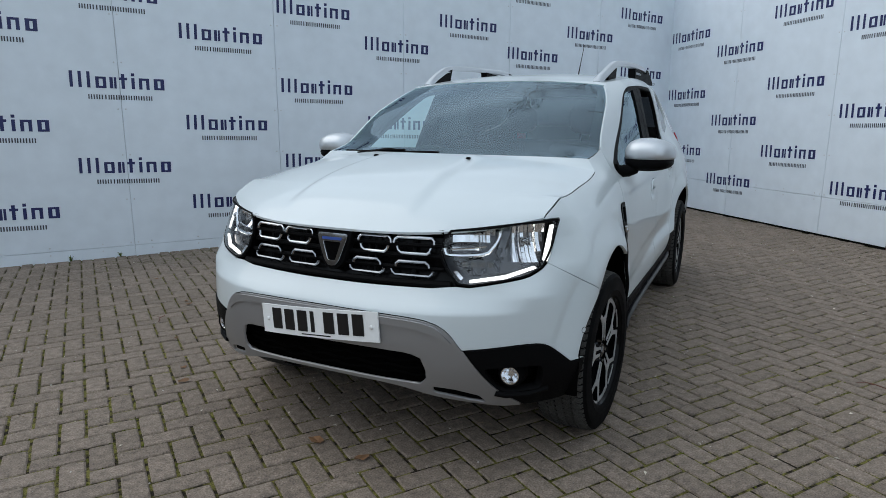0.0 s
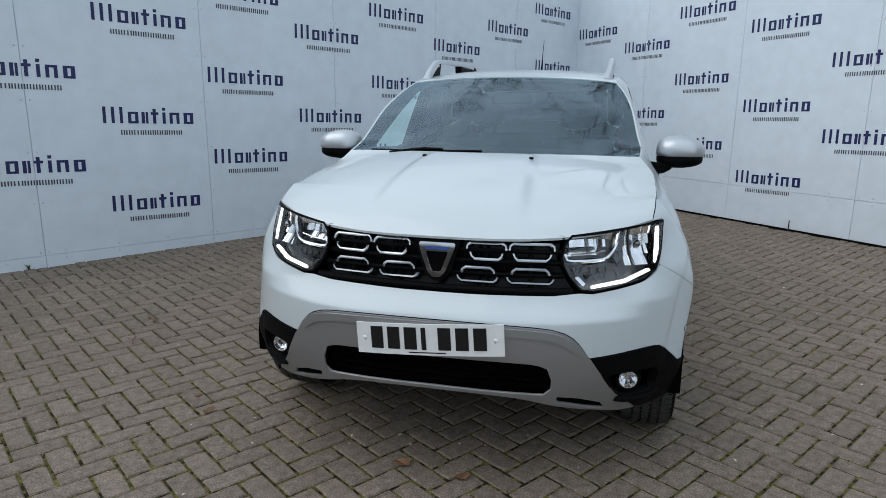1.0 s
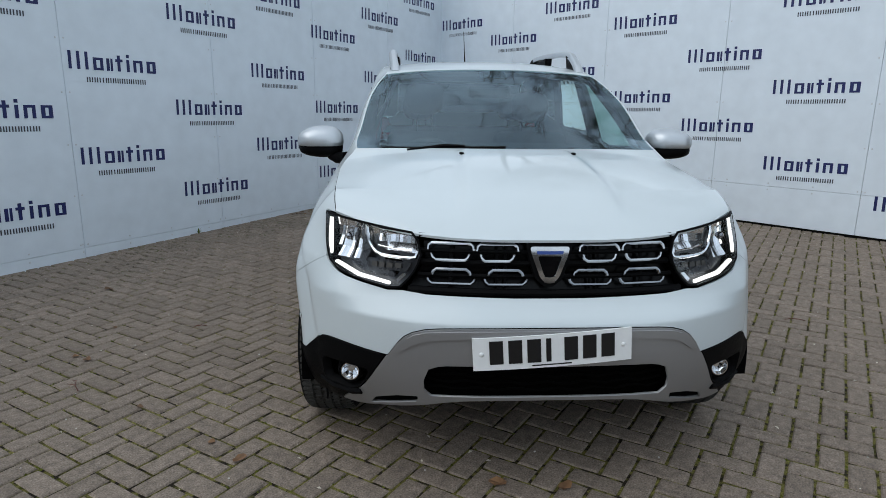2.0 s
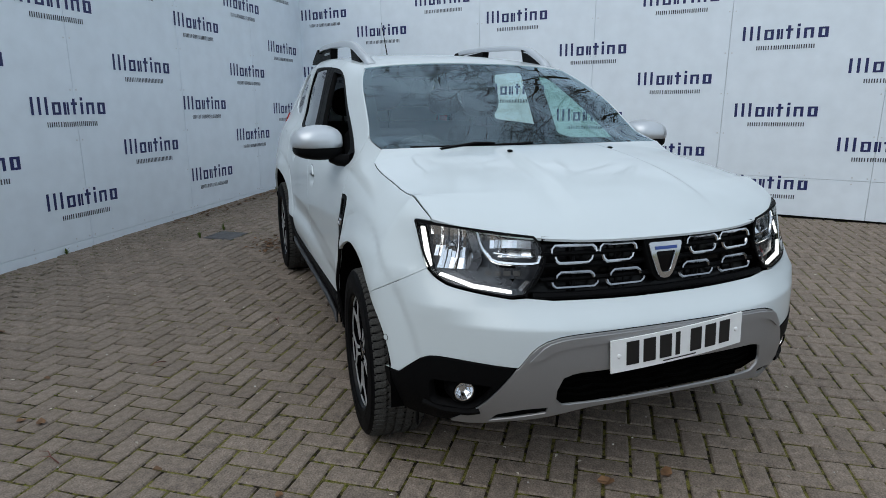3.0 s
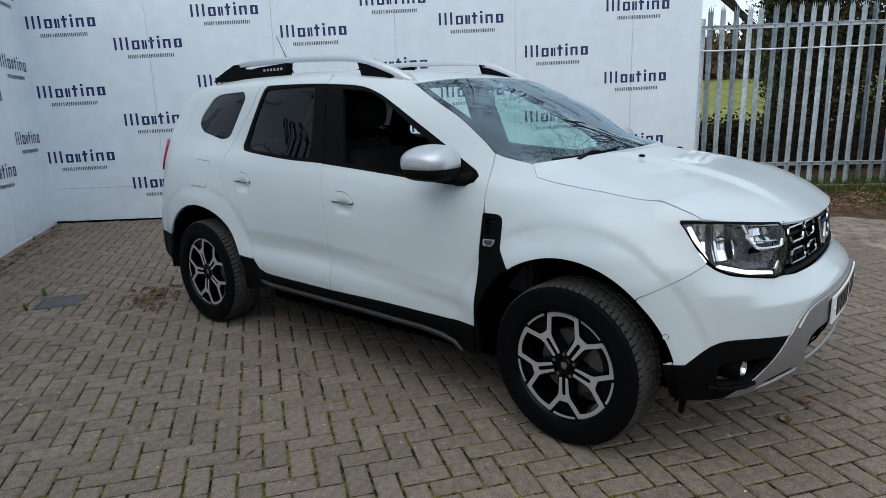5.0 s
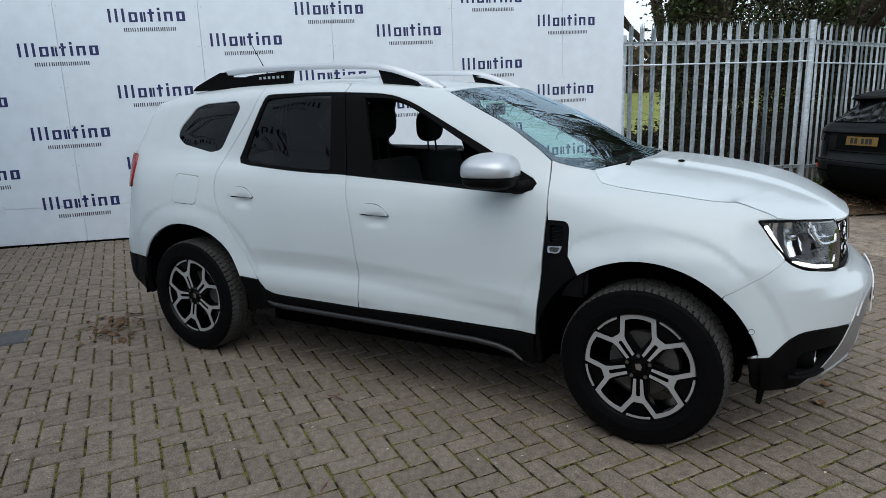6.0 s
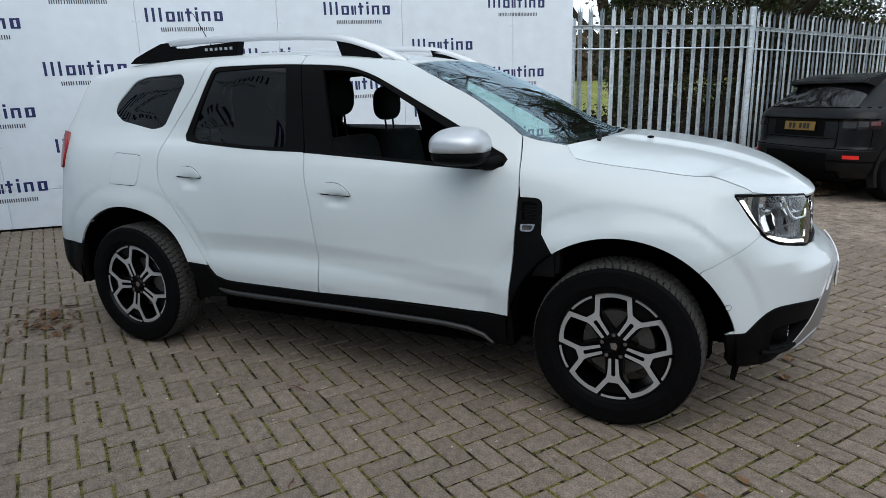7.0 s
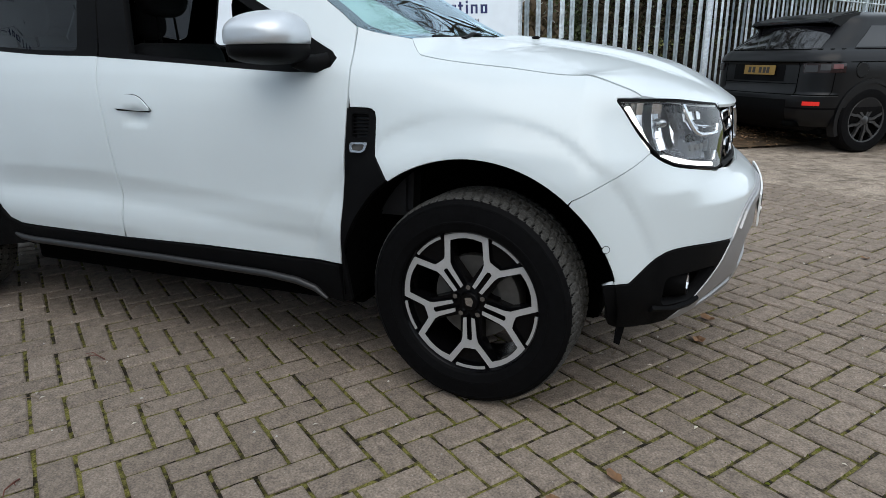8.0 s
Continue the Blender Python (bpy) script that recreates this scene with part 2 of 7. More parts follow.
def wall(name, m, length, first_seam, strip, marks, label, foot=-0.11, tilt=0.0):
    """A wall of upright panels over a plinth strip; x runs along it to the right as seen from the yard, its face looks to -y."""
    bm = bmesh.new()
    box(bm, (-0.0, -0.002, -0.12), (length, 0.06, WALL_TOP - 0.02))
    w = tagged(part(name, bm, WALL_EDGE), label, "wall", kind="structure")
    w.matrix_world = m
    seams = [0.0] + [first_seam + PITCH * i for i in range(20) if 0.05 < first_seam + PITCH * i < length - 0.05] + [length]
    shared = {}
    for a, b in zip(seams, seams[1:]):
        key = round(b - a, 4)
        if key not in shared:
            shared[key] = panel_mesh(b - a, strip, WALL_TOP), panel_mesh(b - a, foot, strip)
        for me in shared[key]:
            p = place(new("panel", me), w)
            p.location = (a, -0.002, 0)
    if foot > 0:
        # dark strip drawn in for the shade beneath the panels
        bm = bmesh.new()
        box(bm, (0, -0.014, -0.12), (length, -0.004, foot + 0.01))
        part("base_channel", bm, GAP_SHADE, w)
    verts, faces = [], []
    spots = []
    for s in seams[1:-1]:
        for i in range(9):
            z = strip + 0.03 + i * 0.44
            spots += [(s - 0.033, z), (s + 0.033, z)]
    for i in range(int(length / 0.45)):
        spots += [(0.2 + 0.45 * i, strip + 0.035), (0.2 + 0.45 * i, strip - 0.035)]
    for s, z in spots:
        k = len(verts)
        for r, d in ((0.0085, 0.0), (0.006, 0.0035)):
            for q in range(6):
                verts.append((s + r * math.cos(q * math.pi / 3), -0.022 - d, z + r * math.sin(q * math.pi / 3)))
        for q in range(6):
            r = (q + 1) % 6
            faces.append((k + q, k + r, k + 6 + r, k + 6 + q))
        faces.append(tuple(range(k + 6, k + 12)))
    rv = place(new("rivets", mesh_of("rivets", verts, faces, RIVET)), w)
    tagged(rv, "rows of small rivet heads", kind="stuff")
    for s, z in marks:
        for nm, me in (("word_mark", WORD), ("small_line_mark", ADDRESS)):
            k = place(new(nm, me), w)
            k.location = (s, -0.002, z)
            k.rotation_euler = (0, radians(-tilt), 0)
    return w


NORTH_START = -9.0
marks = []
for k in range(-8, 8):
    x = 0.07 + (1.0 if k > 0 else 1.021) * k
    rows = [2.405, 1.588, 0.778, 3.22] if k % 2 == 0 else [2.085, 1.192, 0.378, 2.89]
    for z in (rows if k < 7 else [1.935, 1.09, 2.73]):
        at = x - 0.008 * max(0, k) * (z - 1.2)
        if at - NORTH_START > 0.1:
            marks.append((at - NORTH_START, z - 0.004 * max(0, k)))
wall_north = wall("wall_north", pose(NORTH_START, 7.1, 0), 8.05 - NORTH_START, 0.49 - NORTH_START - PITCH * 6, 0.035, marks, "white panelled yard wall printed with navy marks in staggered rows", tilt=-1.2)
EAST_YAW = -90 - math.degrees(math.atan(0.225))
EAST_LEN = (7.1 + 1.17) * math.hypot(1, 0.225)
marks = []
for s, rows in ((0.06, (0.772, 1.58, 2.40)), (1.065, (0.415, 1.215, 2.13, 2.97)), (2.03, (0.842, 1.662, 2.50)), (3.10, (0.487, 1.325, 2.232, 3.06)), (4.10, (1.01, 1.80, 2.589)), (5.08, (0.627, 1.447, 2.335, 3.14)), (6.175, (0.30, 1.10, 1.918, 2.74)), (7.22, (0.755, 1.567, 2.457, 3.26))):
    marks += [(s, z) for z in rows]
wall_east = wall("wall_east", pose(east_x(7.1), 7.1, 0, 0, 0, EAST_YAW), EAST_LEN, (7.1 - 1.2) * math.hypot(1, 0.225) - PITCH * 3, 0.445, marks, "white panelled yard wall with navy marks, ending beside the fence", foot=0.022, tilt=1.3)


# plain unseen wall added behind the walk; it closes the yard and cuts low sky light
LIGHT_BLOCKER = material("unseen_wall_grey_brown", (0.17, 0.145, 0.125), 0.9, vary=0.2, grain=20, blotch=1.2, bump=0.6, bump_scale=60, spec=0.15)
bm = bmesh.new()
box(bm, (-7.45, -9.0, -0.12), (-7.2, 7.1, 2.6))
tagged(part("wall_west", bm, LIGHT_BLOCKER), "plain grey brown wall, unseen, added to cut low sky light", "wall", kind="structure")


# ---- white family car: the skin as one sheet (distance from the nose round the plan, height) ----
def pchip(xs, ys):
    """Monotone cubic through points, straight beyond the ends."""
    xs, ys = list(xs), list(ys)
    n = len(xs)
    h = [xs[i + 1] - xs[i] for i in range(n - 1)]
    d = [(ys[i + 1] - ys[i]) / h[i] for i in range(n - 1)]
    m = [d[0]] + [0.0] * (n - 2) + [d[-1]]
    for i in range(1, n - 1):
        if d[i - 1] * d[i] > 0:
            a, b = 2 * h[i] + h[i - 1], h[i] + 2 * h[i - 1]
            m[i] = (a + b) / (a / d[i - 1] + b / d[i])

    def at(x):
        if x <= xs[0]:
            return ys[0] + m[0] * (x - xs[0])
        if x >= xs[-1]:
            return ys[-1] + m[-1] * (x - xs[-1])
        i = 0
        while x > xs[i + 1]:
            i += 1
        t = (x - xs[i]) / h[i]
        return ((2 * t ** 3 - 3 * t * t + 1) * ys[i] + (t ** 3 - 2 * t * t + t) * h[i] * m[i]
                + (-2 * t ** 3 + 3 * t * t) * ys[i + 1] + (t ** 3 - t * t) * h[i] * m[i + 1])
    return at


NOSE = 2.771
PLAN_Q = [2.771, 2.571, 2.348, 2.153, 1.961, 1.811, 1.645, 1.4, 1.1, 0.8, 0.4, 0.0, -0.5, -0.9, -1.337, -1.65, -1.905, -2.075, -2.265, -2.566, -2.866]
PLAN_X = [2.16, 2.15, 2.115, 2.04, 1.92, 1.80, 1.645, 1.4, 1.1, 0.8, 0.4, 0.0, -0.5, -0.9, -1.337, -1.65, -1.90, -2.05, -2.13, -2.16, -2.165]
PLAN_W = [0.0, 0.2, 0.42, 0.60, 0.75, 0.84, 0.90, 0.905, 0.902, 0.885, 0.875, 0.872, 0.872, 0.885, 0.905, 0.895, 0.85, 0.77, 0.60, 0.30, 0.0]
plan_x = pchip(PLAN_Q[::-1], PLAN_X[::-1])
plan_w = pchip(PLAN_Q[::-1], PLAN_W[::-1])
STATIONS = []


def station(q, pairs):
    """How far the skin lies inside the plan outline, by height; side stations give the half width itself."""
    zs = [p[0] for p in pairs]
    if abs(q) <= 1.76 and pairs[0][1] > 0.3:
        vals = [plan_w(q) - p[1] for p in pairs]
    else:
        vals = [p[1] for p in pairs]
    STATIONS.append((q, pchip(zs, vals)))


station(2.771, [(0.22, 0.10), (0.30, 0.045), (0.38, 0.02), (0.48, 0.0), (0.56, -0.006), (0.655, 0.0), (0.668, 0.006), (0.70, 0.042), (0.72, 0.068), (0.76, 0.09), (0.86, 0.10), (0.93, 0.117), (1.0, 0.18)])
station(2.348, [(0.22, 0.11), (0.30, 0.05), (0.38, 0.02), (0.48, 0.0), (0.56, -0.006), (0.655, -0.004), (0.667, 0.003), (0.70, 0.036), (0.72, 0.054), (0.76, 0.075), (0.86, 0.09), (0.93, 0.11), (1.0, 0.17)])
station(2.153, [(0.22, 0.12), (0.30, 0.06), (0.38, 0.025), (0.48, 0.0), (0.56, -0.005), (0.662, -0.003), (0.674, 0.004), (0.70, 0.022), (0.73, 0.042), (0.77, 0.056), (0.86, 0.08), (0.93, 0.10), (1.0, 0.16)])
station(1.961, [(0.22, 0.10), (0.30, 0.04), (0.40, 0.0), (0.50, -0.006), (0.62, -0.003), (0.712, 0.002), (0.724, 0.008), (0.80, 0.05), (0.90, 0.075), (0.97, 0.095), (1.03, 0.15)])
station(1.811, [(0.22, 0.07), (0.30, 0.03), (0.45, -0.012), (0.55, -0.006), (0.70, 0.008), (0.803, 0.029), (0.815, 0.036), (0.90, 0.075), (0.97, 0.098), (1.03, 0.148)])
station(1.645, [(0.20, 0.86), (0.43, 0.89), (0.60, 0.90), (0.72, 0.902), (0.80, 0.888), (0.90, 0.845), (0.98, 0.793), (1.03, 0.745), (1.10, 0.64)])
station(1.4, [(0.20, 0.86), (0.45, 0.89), (0.70, 0.905), (0.80, 0.90), (0.88, 0.875), (0.95, 0.845), (1.02, 0.794), (1.07, 0.741), (1.12, 0.685), (1.2, 0.58)])
station(1.1, [(0.20, 0.85), (0.45, 0.885), (0.65, 0.90), (0.74, 0.90), (0.85, 0.87), (0.95, 0.845), (1.04, 0.805), (1.09, 0.756), (1.14, 0.705), (1.2, 0.66)])
station(0.85, [(0.20, 0.84), (0.45, 0.875), (0.53, 0.882), (0.65, 0.868), (0.80, 0.862), (0.94, 0.845), (1.04, 0.81), (1.10, 0.772), (1.18, 0.725), (1.30, 0.67), (1.45, 0.60), (1.55, 0.56)])
station(0.4, [(0.20, 0.84), (0.43, 0.87), (0.52, 0.88), (0.63, 0.862), (0.78, 0.86), (0.92, 0.85), (1.02, 0.825), (1.08, 0.795), (1.20, 0.757), (1.35, 0.70), (1.45, 0.637), (1.50, 0.585), (1.56, 0.52)])
station(0.0, [(0.20, 0.84), (0.43, 0.87), (0.52, 0.88), (0.63, 0.862), (0.78, 0.86), (0.92, 0.85), (1.03, 0.825), (1.10, 0.795), (1.25, 0.752), (1.40, 0.705), (1.50, 0.66), (1.54, 0.62), (1.57, 0.56)])
station(-0.5, [(0.20, 0.84), (0.43, 0.87), (0.52, 0.88), (0.63, 0.862), (0.78, 0.857), (0.92, 0.845), (1.04, 0.82), (1.12, 0.79), (1.25, 0.75), (1.40, 0.71), (1.52, 0.672), (1.565, 0.635), (1.60, 0.56)])
station(-0.95, [(0.20, 0.84), (0.45, 0.875), (0.52, 0.885), (0.65, 0.868), (0.80, 0.855), (0.95, 0.835), (1.05, 0.815), (1.12, 0.785), (1.17, 0.75), (1.35, 0.708), (1.50, 0.665), (1.56, 0.625), (1.60, 0.55)])
station(-1.337, [(0.20, 0.86), (0.50, 0.895), (0.70, 0.905), (0.82, 0.902), (0.92, 0.878), (1.02, 0.85), (1.10, 0.82), (1.17, 0.77), (1.22, 0.735), (1.35, 0.69), (1.49, 0.64), (1.55, 0.60), (1.59, 0.54)])
station(-1.75, [(0.20, 0.84), (0.45, 0.87), (0.70, 0.885), (0.85, 0.87), (1.0, 0.84), (1.10, 0.80), (1.18, 0.745), (1.25, 0.70), (1.40, 0.63), (1.50, 0.58), (1.57, 0.52)])
station(-2.0, [(0.22, 0.08), (0.45, 0.0), (0.60, 0.0), (0.75, 0.02), (0.90, 0.045), (1.05, 0.07), (1.18, 0.11), (1.30, 0.17), (1.45, 0.25), (1.57, 0.34)])
station(-2.3, [(0.22, 0.12), (0.45, 0.0), (0.60, 0.0), (0.75, 0.03), (0.90, 0.05), (1.05, 0.06), (1.18, 0.09), (1.30, 0.17), (1.45, 0.29), (1.57, 0.40)])
station(-2.866, [(0.22, 0.12), (0.45, 0.0), (0.60, 0.0), (0.75, 0.03), (0.90, 0.05), (1.05, 0.06), (1.18, 0.09), (1.30, 0.17), (1.45, 0.29), (1.57, 0.40)])
STATIONS.sort(key=lambda s: s[0])
HUB_X, HUB_Z, ARCH = 1.337, 0.345, 0.455


def ease(t):
    t = min(1, max(0, t))
    return t * t * (3 - 2 * t)


def crease_z(q):
    """Height of the crease pressed along the doors; it falls towards the front."""
    return 0.662 - 0.085 * max(-0.25, q)


def inset(q, z):
    """pchip across the stations nearest to q."""
    k = 0
    while k < len(STATIONS) - 2 and q > STATIONS[k + 1][0]:
        k += 1
    near = STATIONS[max(0, k - 1):k + 3]
    d = pchip([s[0] for s in near], [s[1](z) for s in near])(q)
    for hub in (HUB_X, -HUB_X):
        r = math.hypot(q - hub, z - HUB_Z)
        if r < 0.62 and z < 0.97:
            d += (0.0055 * min(1, max(0, (0.600 - r) / 0.028)) - 0.0095 * min(1, max(0, (0.572 - r) / 0.095))) * ease((0.97 - z) / 0.12)
    zc = crease_z(q)
    if -0.95 < q < 0.88 and z < zc:
        t = zc - z
        d += (0.0165 * min(1, t / 0.09) - 0.0165 * min(1, max(0, (t - 0.105) / 0.10))) * ease((0.88 - q) / 0.14) * ease((q + 0.95) / 0.25)
    for cx, cz in ((0.035, 0.888), (-0.885, 0.943)):
        r = math.hypot((q - cx) / 0.085, (z - cz) / 0.045)
        if r < 1:
            d += 0.020 * ease(1 - r)
    return d


def skin(v, z, out=0.0):
    """Place on the car's skin: v metres round from the nose (right side positive, left negative) and height; out lifts it off."""
    q = NOSE - abs(v)
    e = 0.004
    tx, tw = plan_x(q + e) - plan_x(q - e), plan_w(q + e) - plan_w(q - e)
    n = math.hypot(tx, tw)
    if abs(v) < 0.02:
        nx, nw = 1.0, 0.0
    else:
        nx, nw = -tw / n, tx / n
    d = inset(q, z) - out
    x, w = plan_x(q) - nx * d, plan_w(q) - nw * d
    return x, (-w if v >= 0 else w), z


def skin_normal(v, z):
    e = 0.006
    a, b = Vector(skin(v + e, z)), Vector(skin(v - e, z))
    c, d = Vector(skin(v, z + e)), Vector(skin(v, z - e))
    n = (a - b).cross(c - d)
    if n.length < 1e-9:
        return Vector((1, 0, 0))
    n.normalize()
    x, y, _ = skin(v, z)
    if n.x * (x - 0.0) * (0.15 if abs(x) < 1.9 else 1) + n.y * y < 0:
        n = -n
    return n


# ---- shaping tools for the car ----
import functools

from mathutils.geometry import delaunay_2d_cdt


def spline(pts, step=0.03):
    """A smooth line through points (Catmull-Rom), about step apart."""
    out = []
    n = len(pts)
    for i in range(n - 1):
        p0, p1, p2, p3 = (Vector(pts[max(0, min(n - 1, k))]) for k in (i - 1, i, i + 1, i + 2))
        if i == 0:
            p0 = 2 * p1 - p2
        if i == n - 2:
            p3 = 2 * p2 - p1
        m = max(1, int((p2 - p1).length / step))
        for k in range(m):
            t = k / m
            out.append(0.5 * ((2 * p1) + (p2 - p0) * t + (2 * p0 - 5 * p1 + 4 * p2 - p3) * t * t + (3 * p1 - p0 - 3 * p2 + p3) * t ** 3))
    out.append(Vector(pts[-1]))
    return [tuple(p) for p in out]


def straight(pts, step=0.03):
    out = []
    for a, b in zip(pts, pts[1:]):
        a, b = Vector(a), Vector(b)
        m = max(1, int((b - a).length / step))
        out += [tuple(a + (b - a) * k / m) for k in range(m)]
    return out + [tuple(pts[-1])]


def rounded(pts, r, n=4):
    """A closed polygon with its corners rounded."""
    out, k = [], len(pts)
    for i in range(k):
        a, b, c = Vector(pts[i - 1]), Vector(pts[i]), Vector(pts[(i + 1) % k])
        d = min(r, 0.45 * (a - b).length, 0.45 * (c - b).length)
        p, q = b + (a - b).normalized() * d, b + (c - b).normalized() * d
        for j in range(n + 1):
            t = j / n
            out.append(tuple((1 - t) ** 2 * p + 2 * t * (1 - t) * b + t * t * q))
    return out


def arc(cx, cz, r, a0, a1, n=26):
    return [(cx + r * math.cos(radians(a0 + (a1 - a0) * i / n)), cz + r * math.sin(radians(a0 + (a1 - a0) * i / n))) for i in range(n + 1)]


def closed(*runs):
    """Chains runs of points into one outline without doubled points."""
    out = []
    for run in runs:
        for p in run:
            p = (p[0], p[1])
            if not out or math.dist(p, out[-1]) > 0.002:
                out.append(p)
    if math.dist(out[0], out[-1]) < 0.002:
        out.pop()
    return out


def inside(p, poly):
    x, y = p
    hit = False
    for i in range(len(poly)):
        (x1, y1), (x2, y2) = poly[i - 1], poly[i]
        if (y1 > y) != (y2 > y) and x < (x2 - x1) * (y - y1) / (y2 - y1) + x1:
            hit = not hit
    return hit


def off_edge(p, loops, d):
    for poly in loops:
        for i in range(len(poly)):
            ax, ay = poly[i - 1]
            bx, by = poly[i]
            dx, dy = bx - ax, by - ay
            l2 = dx * dx + dy * dy
            t = 0 if l2 == 0 else min(1, max(0, ((p[0] - ax) * dx + (p[1] - ay) * dy) / l2))
            if (p[0] - ax - t * dx) ** 2 + (p[1] - ay - t * dy) ** 2 < d * d:
                return False
    return True


def sheet_mesh(name, outline, holes, at, normal, mat, step=0.035, rim=0.014, out=0.0, flip=False, folds=()):
    """A panel cut from a sheet: outline and holes in the sheet's own plane; rim folds its edges inwards."""
    loops = [outline] + list(holes)
    pts, edges = [], []
    for poly in loops:
        k = len(pts)
        pts += [Vector(p) for p in poly]
        edges += [(k + i, k + (i + 1) % len(poly)) for i in range(len(poly))]
    x0, x1 = min(p[0] for p in outline), max(p[0] for p in outline)
    z0, z1 = min(p[1] for p in outline), max(p[1] for p in outline)
    nx, nz = int((x1 - x0) / step) + 1, int((z1 - z0) / step) + 1
    for i in range(nx + 1):
        for j in range(nz + 1):
            p = (x0 + (i + 0.5 * (j % 2)) * step, z0 + (j + 0.37) * step)
            if inside(p, outline) and not any(inside(p, h) for h in holes) and off_edge(p, loops, step * 0.45):
                pts.append(Vector(p))
    for line in folds:
        last = None
        for p in line:
            if inside(p, outline) and not any(inside(p, h) for h in holes) and off_edge(p, loops, 0.004):
                pts.append(Vector(p))
                if last is not None:
                    edges.append((last, len(pts) - 1))
                last = len(pts) - 1
            else:
                last = None
    vs, _, fs, *_ = delaunay_2d_cdt(pts, edges, [], 0, 1e-5)
    keep = []
    for f in fs:
        c = sum((vs[i] for i in f), Vector((0, 0))) / len(f)
        if inside(c, outline) and not any(inside(c, h) for h in holes):
            keep.append(tuple(f))
    places = [Vector(at(v.x, v.y)) for v in vs]
    norms = [normal(v.x, v.y) for v in vs]
    verts = [p + n * out for p, n in zip(places, norms)]
    faces = []
    for f in keep:
        n = (verts[f[1]] - verts[f[0]]).cross(verts[f[2]] - verts[f[0]])
        faces.append(f if n.dot(norms[f[0]]) > 0 else tuple(reversed(f)))
    vn = list(norms)
    if rim:
        count = {}
        for f in faces:
            for a, b in zip(f, f[1:] + f[:1]):
                count[(a, b)] = 1
        border = [(a, b) for a, b in count if (b, a) not in count]
        top, low = {}, {}
        for a, b in border:
            side = (verts[b] - verts[a]).cross(norms[a])
            side = side.normalized() if side.length > 0 else norms[a]
            ids = []
            for i in (a, b):
                for store, depth in ((top, 0.0), (low, rim)):
                    if i not in store:
                        store[i] = len(verts)
                        verts.append(places[i] + norms[i] * (out - depth))
                        vn.append((side + norms[i] * (0.8 if depth == 0 else 0)).normalized())
            faces.append((top[b], top[a], low[a], low[b]))
    me = mesh_of(name, verts, faces, mat, True)
    me.normals_split_custom_set_from_vertices([tuple(n) for n in vn])
    return me


def on_skin(name, outline, mat, parent, holes=(), side=1, label="", **kw):
    """A part cut from the car's skin; the outline is in distance along the body and height; side 1 right, -1 left, 0 across the nose."""
    if side == 0:
        turn = lambda poly: [(NOSE - q, z) for q, z in poly]
    else:
        turn = lambda poly: [(side * (NOSE - q), z) for q, z in poly]
    lines = FOLDS if mat is WHITE else []
    lines = [turn(line) for line in lines] + ([[(-v, z) for v, z in turn(line)] for line in lines] if side == 0 else [])
    me = sheet_mesh(name, turn(outline), [turn(h) for h in holes], skin, skin_normal, mat, folds=lines, **kw)
    return tagged(place(new(name, me), parent), label=label)


def both(half):
    """An outline across the nose from its right half, given from the centre line round to the centre line."""
    return closed(half, [(2 * NOSE - q, z) for q, z in reversed(half)])


def patch(name, at, nu, nv, mat, parent, label="", rim=0.0, flip=False):
    """A smooth grid of at(u, v), u and v from 0 to 1, with a folded edge."""
    verts = [Vector(at(i / nu, j / nv)) for j in range(nv + 1) for i in range(nu + 1)]
    faces = []
    for j in range(nv):
        for i in range(nu):
            a = j * (nu + 1) + i
            f = (a, a + 1, a + nu + 2, a + nu + 1)
            faces.append(tuple(reversed(f)) if flip else f)
    if rim:
        loop = [i for i in range(nu + 1)] + [j * (nu + 1) + nu for j in range(1, nv + 1)] + [nv * (nu + 1) + i for i in range(nu - 1, -1, -1)] + [j * (nu + 1) for j in range(nv - 1, 0, -1)]
        k = len(verts)
        mid = sum((verts[i] for i in loop), Vector()) / len(loop)
        for i in loop:
            verts.append(verts[i] + Vector((0, 0, -rim)) + (mid - verts[i]).normalized() * 0.002)
        for a in range(len(loop)):
            b = (a + 1) % len(loop)
            f = (loop[a], loop[b], k + b, k + a)
            faces.append(f if flip else tuple(reversed(f)))
    ob = place(new(name, mesh_of(name, verts, faces, mat, True)), parent)
    if rim:
        ob.data.set_sharp_from_angle(angle=radians(40))
    return tagged(ob, label=label)


def lathe(profile, segs=48, swing=None):
    """Vertices and faces of a profile (radius, along) turned about the y axis; swing may change a radius by segment."""
    verts, faces = [], []
    n = len(profile)
    for s in range(segs):
        t = 2 * math.pi * s / segs
        for k, (r, y) in enumerate(profile):
            if swing:
                r = swing(k, s, r)
            verts.append((r * math.sin(t), y, r * math.cos(t)))
    for s in range(segs):
        for k in range(n - 1):
            a, b = s * n + k, ((s + 1) % segs) * n + k
            faces.append((a, a + 1, b + 1, b))
    return verts, faces


def turned(name, profile, mat, parent, segs=48, label="", swing=None, m=None, angle=35):
    v, f = lathe(profile, segs, swing)
    if m is not None:
        v = [m @ Vector(p) for p in v]
    ob = place(new(name, mesh_of(name, v, f, mat, True)), parent)
    ob.data.set_sharp_from_angle(angle=radians(angle))
    return tagged(ob, label=label)


